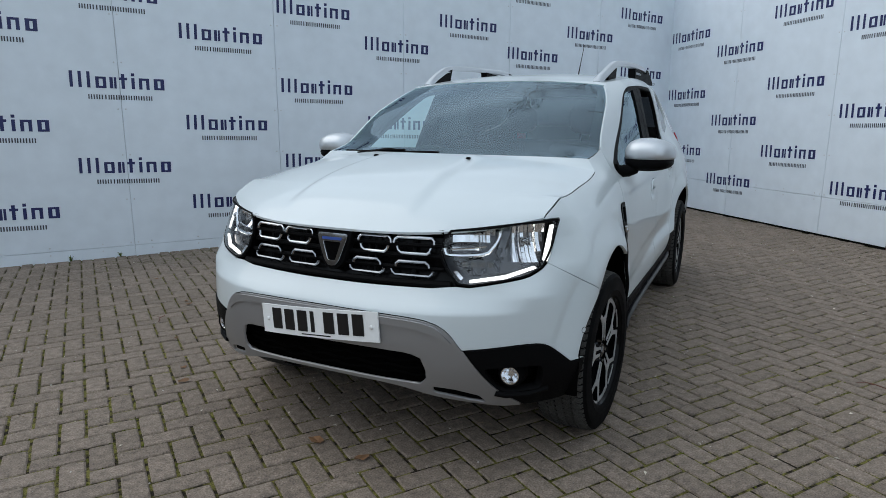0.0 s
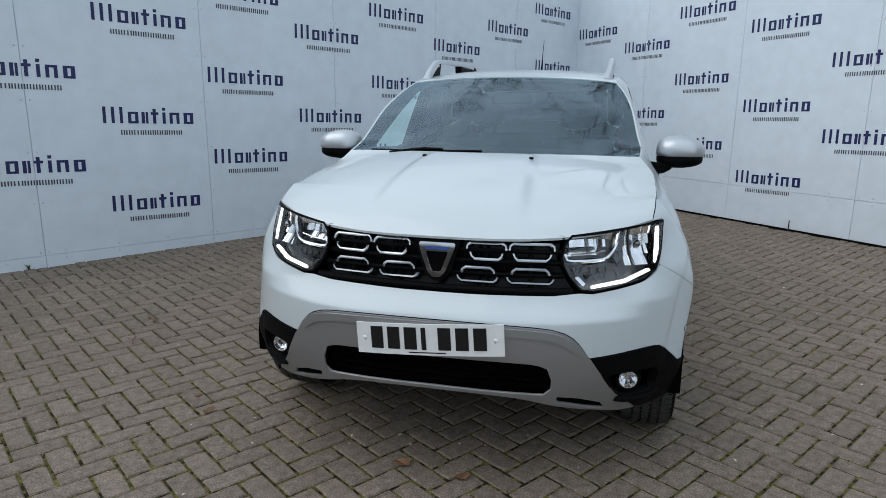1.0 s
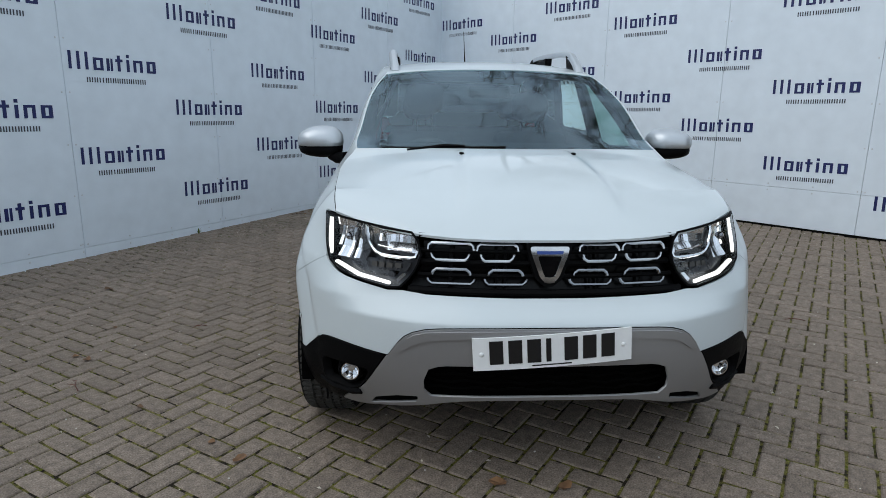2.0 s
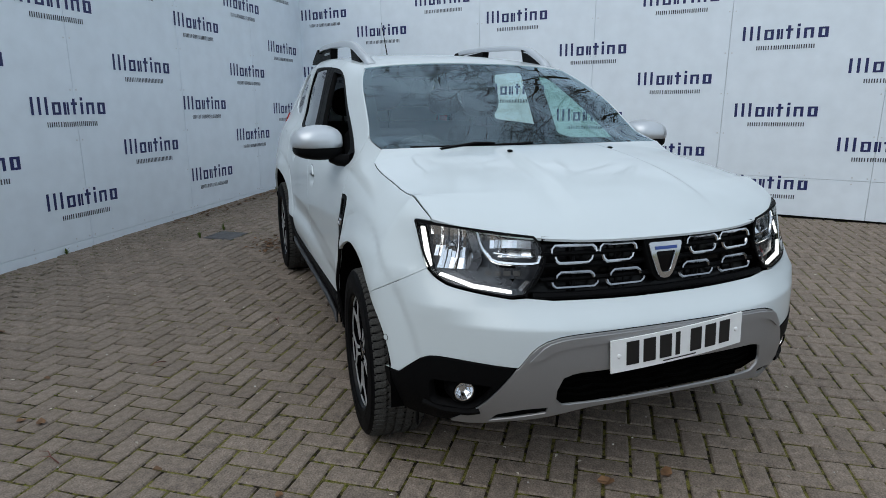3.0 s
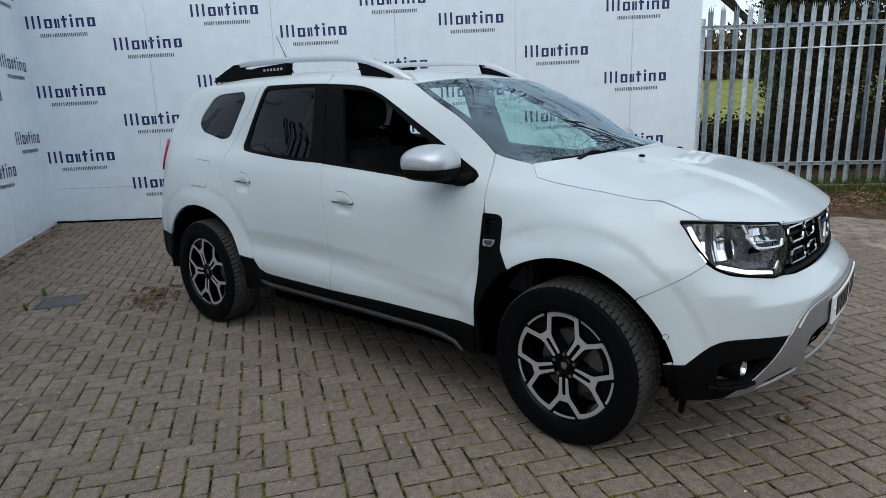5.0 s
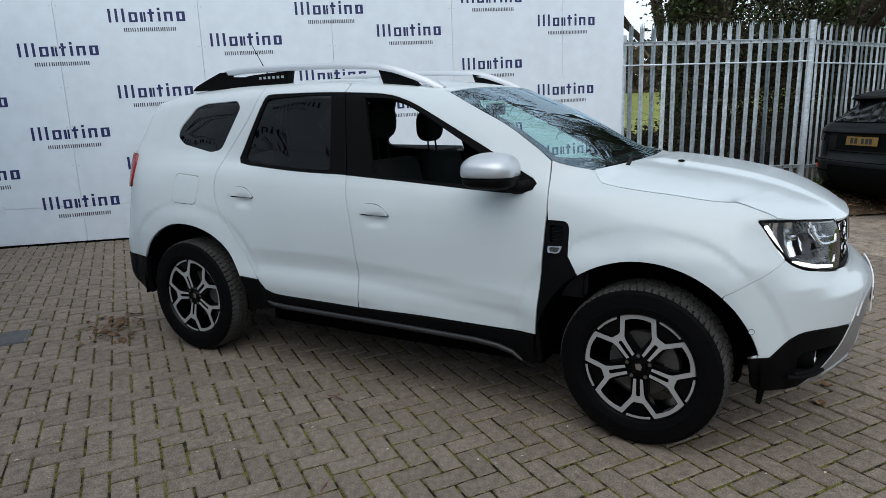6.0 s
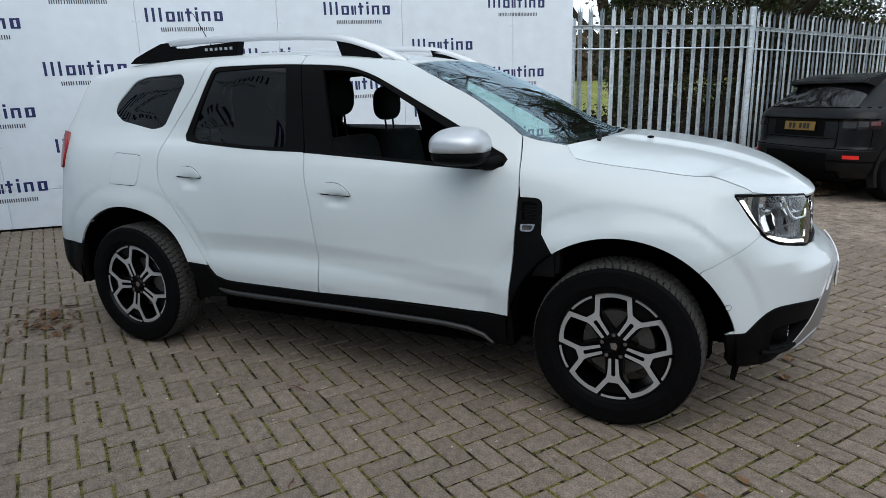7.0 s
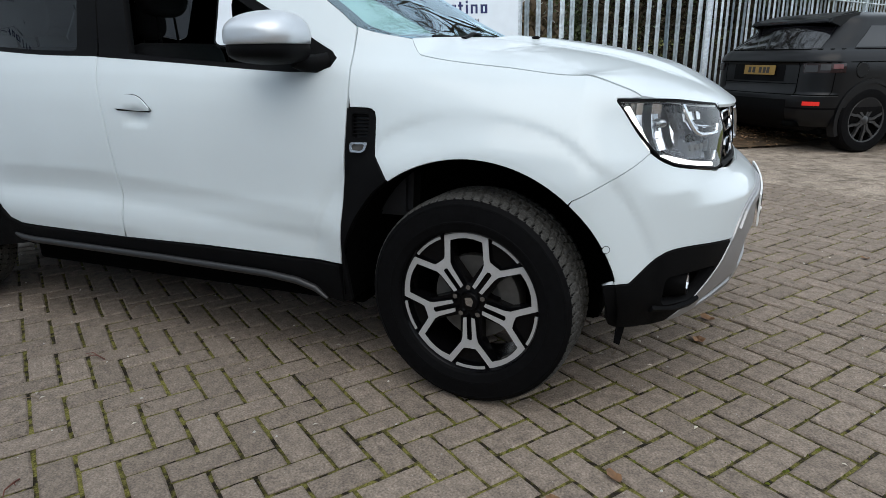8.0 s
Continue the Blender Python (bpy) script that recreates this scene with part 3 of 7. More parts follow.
def slab(bm, poly, y0, y1, m=None):
    """A flat plate of outline (x, z), between y0 and y1."""
    a = [bm.verts.new((x, y0, z)) for x, z in poly]
    b = [bm.verts.new((x, y1, z)) for x, z in poly]
    n = len(poly)
    bm.faces.new(a)
    bm.faces.new(list(reversed(b)))
    for i in range(n):
        bm.faces.new((a[(i + 1) % n], a[i], b[i], b[(i + 1) % n]))
    if m is not None:
        bmesh.ops.transform(bm, matrix=m, verts=a + b)
    return bm


def bar(name, pts, radii, mat, parent, sides=8, label="", flat=1.0):
    v, f = tube(pts, radii, sides)
    ob = place(new(name, mesh_of(name, v, f, mat, True)), parent)
    ob.data.set_sharp_from_angle(angle=radians(50))
    return tagged(ob, label=label)


def ball(name, centre, size, mat, parent, label="", power=2.0, nu=20, nv=12, cut=None):
    """A rounded body (superellipsoid); cut moves its points."""
    verts, faces = [], []

    def sp(v):
        return math.copysign(abs(v) ** (2 / power), v)
    for j in range(nv + 1):
        b = -math.pi / 2 + math.pi * j / nv
        for i in range(nu):
            a = 2 * math.pi * i / nu
            p = Vector((sp(math.cos(b)) * sp(math.cos(a)) * size[0], sp(math.cos(b)) * sp(math.sin(a)) * size[1], sp(math.sin(b)) * size[2]))
            if cut:
                p = Vector(cut(p))
            verts.append(p + Vector(centre))
    for j in range(nv):
        for i in range(nu):
            k = (i + 1) % nu
            faces.append((j * nu + i, j * nu + k, (j + 1) * nu + k, (j + 1) * nu + i))
    return tagged(place(new(name, mesh_of(name, verts, faces, mat, True)), parent), label=label)


WHITE = material("white_car_paint", (0.58, 0.637, 0.66), 0.42, coat=0.75, vary=0.014, grain=3, blotch=0.8, spec=0.3)
SATIN = material("black_satin_plastic", (0.0034, 0.0034, 0.0038), 0.55, vary=0.15, grain=300, blotch=3, bump=0.25, bump_scale=700, spec=0.055)
MATT = material("black_matt_liner", (0.002, 0.002, 0.002), 0.9, vary=0.2, spec=0.02)
GLOSS_BLACK = material("gloss_black", (0.0025, 0.0025, 0.003), 0.2, vary=0.05, spec=0.12)
SKID = material("satin_grey_panel", (0.33, 0.33, 0.335), 0.42, metal=0.65, vary=0.05, grain=400)
SILVER = material("satin_silver_paint", (0.54, 0.57, 0.60), 0.34, metal=0.6, vary=0.04, grain=400)
CHROME = material("chrome", (0.50, 0.51, 0.53), 0.12, metal=1.0, vary=0.03)
CHROME_DARK = material("dark_chrome", (0.30, 0.31, 0.33), 0.16, metal=1.0, vary=0.05)
REFLECT = material("lamp_reflector", (0.82, 0.83, 0.85), 0.16, metal=1.0, vary=0.05)
ALLOY = material("machined_alloy", (0.45, 0.45, 0.455), 0.38, metal=0.35, vary=0.05, grain=300)
TREAD = material("dusty_tread", (0.058, 0.057, 0.054), 0.9, vary=0.35, grain=160, blotch=9, bump=0.2, bump_scale=200, spec=0.1)
RUBBER = material("tyre_rubber", (0.0032, 0.0032, 0.0036), 0.7, vary=0.25, grain=60, bump=0.2, bump_scale=120, spec=0.06)
STEEL = material("brake_steel", (0.09, 0.085, 0.08), 0.5, metal=0.6, vary=0.2)
PANE = glass("clear_glass", (0.64, 0.86, 0.81), base_sheen=0.125, coating=(0.72, 0.89, 1.0))
TINT = glass("privacy_glass", (0.045, 0.047, 0.05), base_sheen=0.03)
LENS = glass("lamp_lens", (0.95, 0.96, 0.97), base_sheen=0.028)
FRIT = material("glass_border", (0.004, 0.004, 0.005), 0.5, spec=0.05)
CLOTH = material("dark_seat_cloth", (0.007, 0.007, 0.008), 0.9, vary=0.3, grain=120, bump=0.4, bump_scale=300, spec=0.2)
DASH = material("dashboard_plastic", (0.014, 0.014, 0.016), 0.6, vary=0.15)
LINING = material("grey_headlining", (0.32, 0.31, 0.29), 0.9, vary=0.05)
PLATE = material("plate_white", (0.82, 0.83, 0.83), 0.35, vary=0.03)
INK = material("plate_black", (0.006, 0.006, 0.007), 0.4)
RED_LENS = material("red_lamp_lens", (0.30, 0.012, 0.010), 0.12, vary=0.1)
AMBER = material("amber_lamp", (0.55, 0.17, 0.03), 0.2)
DRL = glowing("daytime_light", (1.0, 0.98, 0.93), 1.3)
BOWL = material("lamp_bowl", (0.085, 0.09, 0.1), 0.32, metal=0.8, vary=0.3, grain=25, blotch=9)
# lighter, shinier copy of SATIN that puts a highlight along the sill ledge
LEDGE = material("black_plastic_ledge_highlight", (0.014, 0.014, 0.015), 0.42, vary=0.15, grain=300, spec=0.5)
LAMP_GREY = material("lamp_inner_grey", (0.085, 0.088, 0.095), 0.28, metal=0.7, vary=0.25, grain=40, blotch=12)
BADGE_BLUE = material("badge_blue", (0.03, 0.07, 0.28), 0.35)


# folds pressed into the body: rings round the wheel openings and the bumper's crease
FOLDS = [arc(hub, HUB_Z, r, -10, 190, 110) for hub in (HUB_X, -HUB_X) for r in (0.600, 0.572, 0.477)]
FOLDS.append(spline([(1.80, 0.835), (1.826, 0.81), (1.903, 0.751), (2.034, 0.693), (2.22, 0.664), (2.379, 0.662), (2.571, 0.663), (2.766, 0.664)], 0.016))

FOLDS += [[(q, crease_z(q) - drop) for q in [-0.94 + 0.02 * k for k in range(91)]] for drop in (0.0, 0.09)]


# ---- white family car ----
CAR = pose(2.587, 3.408, 0, 0, 0, 214.48)
car = tagged(empty("car", CAR), "white crossover car with black cladding and silver roof rails", "car")

roof_line = spline([(0.333, 1.497), (0.29, 1.512), (0.033, 1.540), (-0.184, 1.560), (-0.477, 1.575), (-0.815, 1.583), (-1.3, 1.575), (-1.65, 1.55), (-1.86, 1.52)])
screen_edge = spline([(1.083, 1.14), (0.985, 1.155), (0.889, 1.18), (0.815, 1.236), (0.672, 1.332), (0.52, 1.408), (0.333, 1.497)])


seam_w = pchip([1.088, 1.111, 1.135, 1.3, 1.5, 1.65, 1.70, 1.745, 1.775, 1.806], [0.709, 0.734, 0.753, 0.763, 0.757, 0.747, 0.743, 0.738, 0.733, 0.7265])


@functools.lru_cache(None)
def seam_z(q):
    """Height at which the bonnet's shut line runs over the skin, so that it draws one smooth line in plan."""
    lo, hi = 0.93, 1.2
    for _ in range(30):
        z = 0.5 * (lo + hi)
        x, y, _z = skin(NOSE - q, z)
        lo, hi = (z, hi) if -y > seam_w(x) else (lo, z)
    return z


def cut_line(line, a, b):
    """The stretch of a line between two distances along the body, in its own order."""
    lo, hi = min(a, b), max(a, b)
    return [p for p in line if lo <= p[0] <= hi]


lamp_edge = closed(spline([(1.79, 0.965), (1.97, 0.962), (2.114, 0.949), (2.272, 0.936)]), spline([(2.301, 0.911), (2.318, 0.862), (2.29, 0.80), (2.245, 0.752)]),
                   spline([(2.20, 0.747), (2.06, 0.767), (1.97, 0.782), (1.915, 0.805), (1.845, 0.885), (1.79, 0.958)]))
white_low = closed(straight([(1.74, 0.455), (1.81, 0.459)]), spline([(1.815, 0.46), (1.87, 0.505), (1.93, 0.541), (2.037, 0.547), (2.225, 0.534)]),
                   spline([(2.228, 0.535), (2.245, 0.56), (2.285, 0.608), (2.355, 0.638), (2.512, 0.650), (2.771, 0.654)]))
vent_edge = [(0.924, 0.938), (0.985, 0.9375), (1.004, 0.934), (1.017, 0.925), (1.023, 0.905), (1.027, 0.793), (1.073, 0.726)]
door_front = spline([(0.889, 1.18), (0.907, 1.054), (0.917, 0.938), (0.908, 0.743), (0.884, 0.422)])
door_mid = spline([(-0.175, 1.10), (-0.157, 0.992), (-0.123, 0.851), (-0.09, 0.59), (-0.091, 0.424)])
door_rear = spline([(-0.835, 1.578), (-0.849, 1.523), (-0.925, 1.384), (-1.05, 1.22), (-1.095, 1.122), (-1.107, 1.055), (-1.098, 0.96), (-1.051, 0.862), (-0.933, 0.705), (-0.786, 0.507)])
frame_top = spline([(-0.248, 1.521), (-0.01, 1.503), (0.125, 1.468), (0.263, 1.405), (0.553, 1.255), (0.744, 1.149), (0.825, 1.108)])
frame_low = closed(spline([(0.825, 1.108), (0.848, 1.085), (0.835, 1.058), (0.794, 1.044), (0.70, 1.042)]), spline([(0.70, 1.042), (0.527, 1.052), (0.18, 1.077), (-0.175, 1.10)]))
rear_frame = closed(spline([(-0.183, 1.102), (-0.491, 1.112), (-0.86, 1.138)]), spline([(-0.90, 1.143), (-0.95, 1.152), (-0.965, 1.182), (-0.868, 1.383), (-0.815, 1.49)]),
                    spline([(-0.805, 1.51), (-0.785, 1.526), (-0.75, 1.529), (-0.50, 1.528), (-0.326, 1.524), (-0.255, 1.521)]))
front_opening = closed(spline([(-0.12, 1.49), (0.062, 1.474), (0.199, 1.417), (0.435, 1.284), (0.60, 1.19), (0.715, 1.118)]), spline([(0.715, 1.075), (0.527, 1.072), (0.18, 1.094), (-0.025, 1.114)]), straight([(-0.025, 1.114), (-0.12, 1.49)]))
rear_glass = rounded([(-0.29, 1.125), (-0.49, 1.13), (-0.875, 1.157), (-0.925, 1.185), (-0.845, 1.37), (-0.785, 1.505), (-0.50, 1.515), (-0.335, 1.512)], 0.02)
quarter_glass = rounded(spline([(-1.557, 1.305), (-1.545, 1.36), (-1.417, 1.472), (-1.32, 1.494), (-1.02, 1.503), (-0.985, 1.46), (-1.12, 1.225), (-1.20, 1.209), (-1.477, 1.258)], 0.2), 0.03)


def reach(a, b, n=26):
    """Rim of the front wheel opening between two angles, from the hub."""
    return arc(HUB_X, HUB_Z, ARCH, a, b, n)


seam_q = [1.083 + 0.0165 * k for k in range(48)]


def sided(side):
    """Body panels of one side of the car."""
    fender = closed([(q, seam_z(q)) for q in seam_q], [(1.875, 0.9685), (1.79, 0.969)],
                    spline([(1.786, 0.96), (1.838, 0.885), (1.885, 0.822)]), straight([(1.885, 0.819), (1.645, 0.698)]), reach(48.9, 124.5), list(reversed(vent_edge)), list(reversed([p for p in door_front if p[1] > 0.94])),
                    list(reversed(cut_line(screen_edge, 0.889, 1.083))))
    fender = [(q + 0.0025 if q < 0.93 and z > 0.9 else q, z) for q, z in fender]
    on_skin("fender", fender, WHITE, car, side=side, step=0.02)
    door = closed(cut_line(screen_edge, 0.36, 0.885), cut_line(roof_line, 0.31, -0.235), [(-0.237, 1.56), (-0.243, 1.523)], frame_top, frame_low, [(q + 0.0035, z) for q, z in door_mid], straight([(-0.085, 0.426), (0.302, 0.432), (0.879, 0.424)], 0.03),
                  [(q - 0.0035, z) for q, z in reversed(door_front)])
    front_door = on_skin("front_door", door, WHITE, car, side=side, step=0.024)
    door2 = closed(list(cut_line(roof_line, -0.252, -0.825)), [(q + 0.0038, z) for q, z in door_rear], spline([(-0.775, 0.495), (-0.736, 0.455), (-0.68, 0.436), (-0.614, 0.432)]), straight([(-0.60, 0.431), (-0.097, 0.426)]),
                   [(q - 0.0038, z) for q, z in reversed(door_mid)], rear_frame, [(-0.249, 1.523), (-0.245, 1.558)])
    rear_door = on_skin("rear_door", door2, WHITE, car, side=side, step=0.024)
    quarter = closed(cut_line(roof_line, -0.84, -1.86), straight([(-1.87, 1.518), (-2.0, 1.505), (-2.22, 1.495), (-2.25, 1.40), (-2.28, 1.25), (-2.24, 1.205), (-1.99, 1.20)]), spline([(-1.95, 1.19), (-1.93, 1.10), (-1.955, 0.99)]), spline([(-2.05, 0.985), (-2.06, 0.80), (-2.03, 0.565)]),
                     straight([(-2.0, 0.562), (-1.745, 0.562)]), arc(-HUB_X, HUB_Z, ARCH, 152, 22), straight([(-0.90, 0.517), (-0.795, 0.507)]), [(q - 0.0038, z) for q, z in reversed(door_rear)])
    flap = rounded([(-1.43, 1.088), (-1.225, 1.075), (-1.242, 0.915), (-1.447, 0.922)], 0.03)
    mid = Vector((-1.336, 1.0))
    wider = [tuple(Vector(p) + (Vector(p) - mid).normalized() * 0.0045) for p in flap]
    on_skin("rear_quarter", quarter, WHITE, car, holes=[quarter_glass, wider] if side > 0 else [quarter_glass], side=side, step=0.024)
    if side > 0:
        on_skin("fuel_flap", flap, WHITE, car, side=side, step=0.03, label="rounded flush fuel flap")
    # dark structure behind the gaps, open at the windows and wheels
    inner = closed(cut_line(screen_edge, 0.40, 1.06), [(0.36, 1.483)], [(q, z - 0.012) for q, z in cut_line(roof_line, 0.3, -1.84)], [(-1.93, 1.38), (-1.97, 1.2), (-2.04, 0.98), (-2.04, 0.6), (-1.75, 0.56)], arc(-HUB_X, HUB_Z, ARCH + 0.004, 151, 22), [(-0.80, 0.44), (0.87, 0.42)],
                   reach(150, 50), [(1.86, 0.82), (1.80, 0.95), (1.72, 1.0), (1.5, 1.03), (1.15, 1.07)])
    on_skin("inner_frame", inner, MATT, car, holes=[front_opening, rear_glass, quarter_glass], side=side, out=-0.015, rim=0, step=0.03)
    # window surrounds and glass
    on_skin("window_frame", closed(frame_top, frame_low, straight([(-0.171, 1.10), (-0.244, 1.521)])), SATIN, front_door, holes=[front_opening], side=side, out=-0.004, rim=0.03, label="black window surround")
    on_skin("window_frame", closed(rear_frame, straight([(-0.251, 1.521), (-0.179, 1.102)])), SATIN, rear_door, holes=[rear_glass], side=side, out=-0.004, rim=0.02, label="black window surround")
    if side > 0:
        on_skin("window", rear_glass, TINT, rear_door, side=side, out=-0.010, rim=0, step=0.08, label="dark privacy glass")
    else:
        lowered = [(-0.30, 1.128), (-0.49, 1.133), (-0.875, 1.158), (-0.90, 1.172), (-0.60, 1.166), (-0.305, 1.160)]
        on_skin("window", lowered, TINT, rear_door, side=side, out=-0.010, rim=0, step=0.08, label="dark privacy glass, wound down")
    p = on_skin("quarter_window", quarter_glass, TINT, car, side=side, out=-0.008, rim=0, step=0.08, label="dark privacy glass")
    if side < 0:
        p = on_skin("window", front_opening, PANE, front_door, side=side, out=-0.012, rim=0, step=0.08)
        p.visible_shadow = False
    # black cladding
    trim = closed([(0.917, 0.934), (0.984, 0.9335), (1.002, 0.930), (1.013, 0.921), (1.019, 0.904), (1.023, 0.793), (1.068, 0.726)], arc(HUB_X, HUB_Z, ARCH + 0.004, 124.5, 165, 16), [(0.90, 0.40), (0.905, 0.29), (0.874, 0.29), (0.887, 0.422)], spline([(0.887, 0.43), (0.911, 0.743), (0.918, 0.86), (0.919, 0.934)]))
    hole = rounded([(0.936, 0.918), (1.0, 0.918), (1.0, 0.848), (0.938, 0.844)], 0.012)
    vent = on_skin("fender_trim", trim, SATIN, car, holes=[hole], side=side, out=0.004, label="black vent trim behind the front wheel")
    on_skin("vent_mesh", hole, GLOSS_BLACK, vent, side=side, out=-0.012, rim=0)
    for k in range(6):
        bar("vent_slat", [skin(side * (NOSE - q), 0.856 + 0.011 * k, -0.006) for q in (0.938, 0.968, 0.999)], 0.0025, SATIN, vent, 5)
    lamp = rounded([(0.936, 0.829), (1.001, 0.833), (0.99, 0.806), (0.977, 0.800), (0.938, 0.800)], 0.008)
    cup = rounded([(0.945, 0.824), (0.99, 0.827), (0.983, 0.809), (0.974, 0.806), (0.946, 0.806)], 0.006)
    rep_lamp = on_skin("side_repeater", lamp, CHROME, vent, holes=[cup], side=side, out=0.010, rim=0.008, step=0.02, label="clear side repeater lamp")
    on_skin("repeater_bowl", cup, STEEL, rep_lamp, side=side, out=0.004, rim=0, step=0.02)
    sill = closed(straight([(0.872, 0.415), (0.302, 0.424), (-0.60, 0.424)]), spline([(-0.614, 0.425), (-0.69, 0.43), (-0.745, 0.452), (-0.785, 0.50)]), [(-0.80, 0.503), (-0.90, 0.512)], arc(-HUB_X, HUB_Z, ARCH + 0.004, 20, -6, 8), straight([(-0.89, 0.31), (-0.66, 0.348), (0.13, 0.345), (0.62, 0.336), (0.72, 0.325), (0.80, 0.290), (0.87, 0.28)]))
    on_skin("sill_trim", sill, SATIN, car, side=side, out=0.006, rim=0.03, label="black plastic sill cladding")
    ledge = [(q, -skin(NOSE - q, 0.37)[1] + 0.016, z) for q, z in ((0.82, 0.292), (0.77, 0.322), (0.70, 0.343), (0.58, 0.354), (0.13, 0.362), (-0.60, 0.368), (-0.68, 0.374), (-0.72, 0.385))]
    bar("sill_ledge", [(x, -side * w, z) for x, w, z in ledge], [0.006, 0.012, 0.014, 0.014, 0.014, 0.014, 0.012, 0.006], LEDGE, car, 8, "black moulded sill ledge")
    rear_low = closed(straight([(-1.70, 0.556), (-1.75, 0.557), (-2.02, 0.557)]), spline([(-2.03, 0.55), (-2.0, 0.42), (-1.88, 0.34), (-1.75, 0.32)]), arc(-HUB_X, HUB_Z, ARCH - 0.02, 184, 153, 8))
    on_skin("rear_corner_trim", rear_low, SATIN, car, side=side, out=0.003, rim=0.03)
    tail = closed(spline([(-1.985, 1.195), (-1.955, 1.19), (-1.933, 1.10), (-1.957, 0.995)]), spline([(-1.97, 0.988), (-2.10, 0.985), (-2.19, 1.0), (-2.2, 1.10), (-2.16, 1.185), (-2.06, 1.2)]))
    on_skin("tail_lamp", tail, RED_LENS, car, side=side, out=0.012, rim=0.03, label="red tail lamp")
    # wheel wells
    for hub, name in ((HUB_X, "front"), (-HUB_X, "rear")):
        verts, faces = [], []
        for k in range(25):
            a = radians(-4 + 188 * k / 24)
            for w in (0.875, 0.60):
                r = ARCH - 0.004 + (0.0 if w > 0.8 else 0.01)
                verts.append((hub + r * math.cos(a), -side * w, HUB_Z + r * math.sin(a)))
        for k in range(24):
            faces.append((2 * k, 2 * k + 2, 2 * k + 3, 2 * k + 1))
        c = len(verts)
        verts.append((hub, -side * 0.60, HUB_Z))
        for k in range(24):
            faces.append((2 * k + 1, 2 * k + 3, c))
        place(new("wheel_liner", mesh_of("wheel_liner", verts, faces, MATT, True)), car)
    # door handles with a shallow bowl behind
    for a, b, zz, door_part in ((-0.062, 0.111, 0.911, front_door), (-0.98, -0.807, 0.966, rear_door)):
        grip = closed(straight([(a, zz + 0.006), (b, zz)]), spline([(b, zz), (b - 0.03, zz + 0.028), (a + 0.10, zz + 0.052), (a + 0.03, zz + 0.054), (a + 0.004, zz + 0.042), (a, zz + 0.006)], 0.015))
        cen = Vector((0.5 * (a + b), zz + 0.026))
        # black margin round the grip draws the shading at its edge
        on_skin("handle_gasket", [tuple(Vector(p) + (Vector(p) - cen).normalized() * 0.0030) for p in grip], SATIN, door_part, side=side, out=0.0015, rim=0, step=0.03)
        h = on_skin("door_handle", grip, WHITE, door_part, side=side, out=0.009, rim=0.009, step=0.02)
        cup = closed(straight([(b, zz - 0.002), (a + 0.005, zz + 0.004)]), spline([(a + 0.005, zz + 0.002), (a + 0.03, zz - 0.028), (0.5 * (a + b) + 0.02, zz - 0.043), (b - 0.01, zz - 0.040), (b, zz - 0.002)], 0.02))
        # flat black strip stands in for the shaded slot under the grip
        on_skin("handle_slot", closed(straight([(a + 0.004, zz + 0.004), (b, zz - 0.002), (b - 0.010, zz - 0.0065), (a + 0.008, zz - 0.0015)])), SATIN, h, side=side, out=0.0015, rim=0)


for side in (1, -1):
    sided(side)

# bonnet, roof and screens, spanned between the two sides
bonnet_rows = [(0.0, 1.083, 1.19, 1.151), (0.1, 1.145, 1.28, 1.142), (0.3, 1.33, 1.47, 1.119), (0.55, 1.545, 1.70, 1.077), (0.8, 1.74, 1.90, 1.013), (0.92, 1.845, 2.0, 0.965), (1.0, 1.876, 2.064, 0.922)]
bq, bx, bc = (pchip([r[0] for r in bonnet_rows], [r[k] for r in bonnet_rows]) for k in (1, 2, 3))


def bonnet_at(u, v):
    s = 2 * u - 1
    s = math.copysign(1 - (1 - abs(s)) ** 1.15, s)
    x1, y1, z1 = skin(NOSE - bq(v) + 0.001, seam_z(bq(v)) + 0.0030 + 0.0025 * ease((v - 0.6) / 0.2), 0.0)
    a = abs(s)
    x = bx(v) + (x1 - bx(v)) * a ** (2.2 + 0.6 * v)
    z = bc(v) + (z1 - bc(v)) * a ** 3.4
    ridge = 0.35 + 0.08 * v
    z += 0.016 * ease((ridge - a) / 0.075) * ease(v / 0.12) * ease((0.97 - v) / 0.25)
    return x, y1 * s, z


patch("bonnet", bonnet_at, 110, 64, WHITE, car, "white bonnet with two soft ridges", rim=0.009, flip=True)
for side in (1, -1):
    # black bar sunk along the bonnet's shut line, in place of the gap's shade
    seam = [Vector(skin(side * (NOSE - bq(k / 40)), seam_z(bq(k / 40)), -0.003)) - Vector((0, 0, 0.0048)) for k in range(40)]
    bar("bonnet_seal", seam, 0.0042, MATT, car, 6)

roof_mid = pchip([-1.95, -1.7, -1.3, -0.8, -0.3, 0.1, 0.36], [1.535, 1.575, 1.612, 1.622, 1.605, 1.572, 1.532])
roof_edge = pchip([p[0] for p in reversed(roof_line)], [p[1] for p in reversed(roof_line)])


def roof_at(u, v):
    s = 2 * u - 1
    q = 0.328 - 2.168 * v
    x1, y1, z1 = skin(NOSE - q, roof_edge(q), 0.0)
    bow = 0.05 * ease(1 - v / 0.25) - 0.10 * ease((v - 0.75) / 0.25)
    x = x1 + bow * (1 - abs(s) ** 2.2)
    z = z1 + (roof_mid(x1 + bow) - z1) * (1 - abs(s) ** 2.6)
    return x, y1 * s, z


patch("roof", roof_at, 36, 60, WHITE, car, rim=0.014)


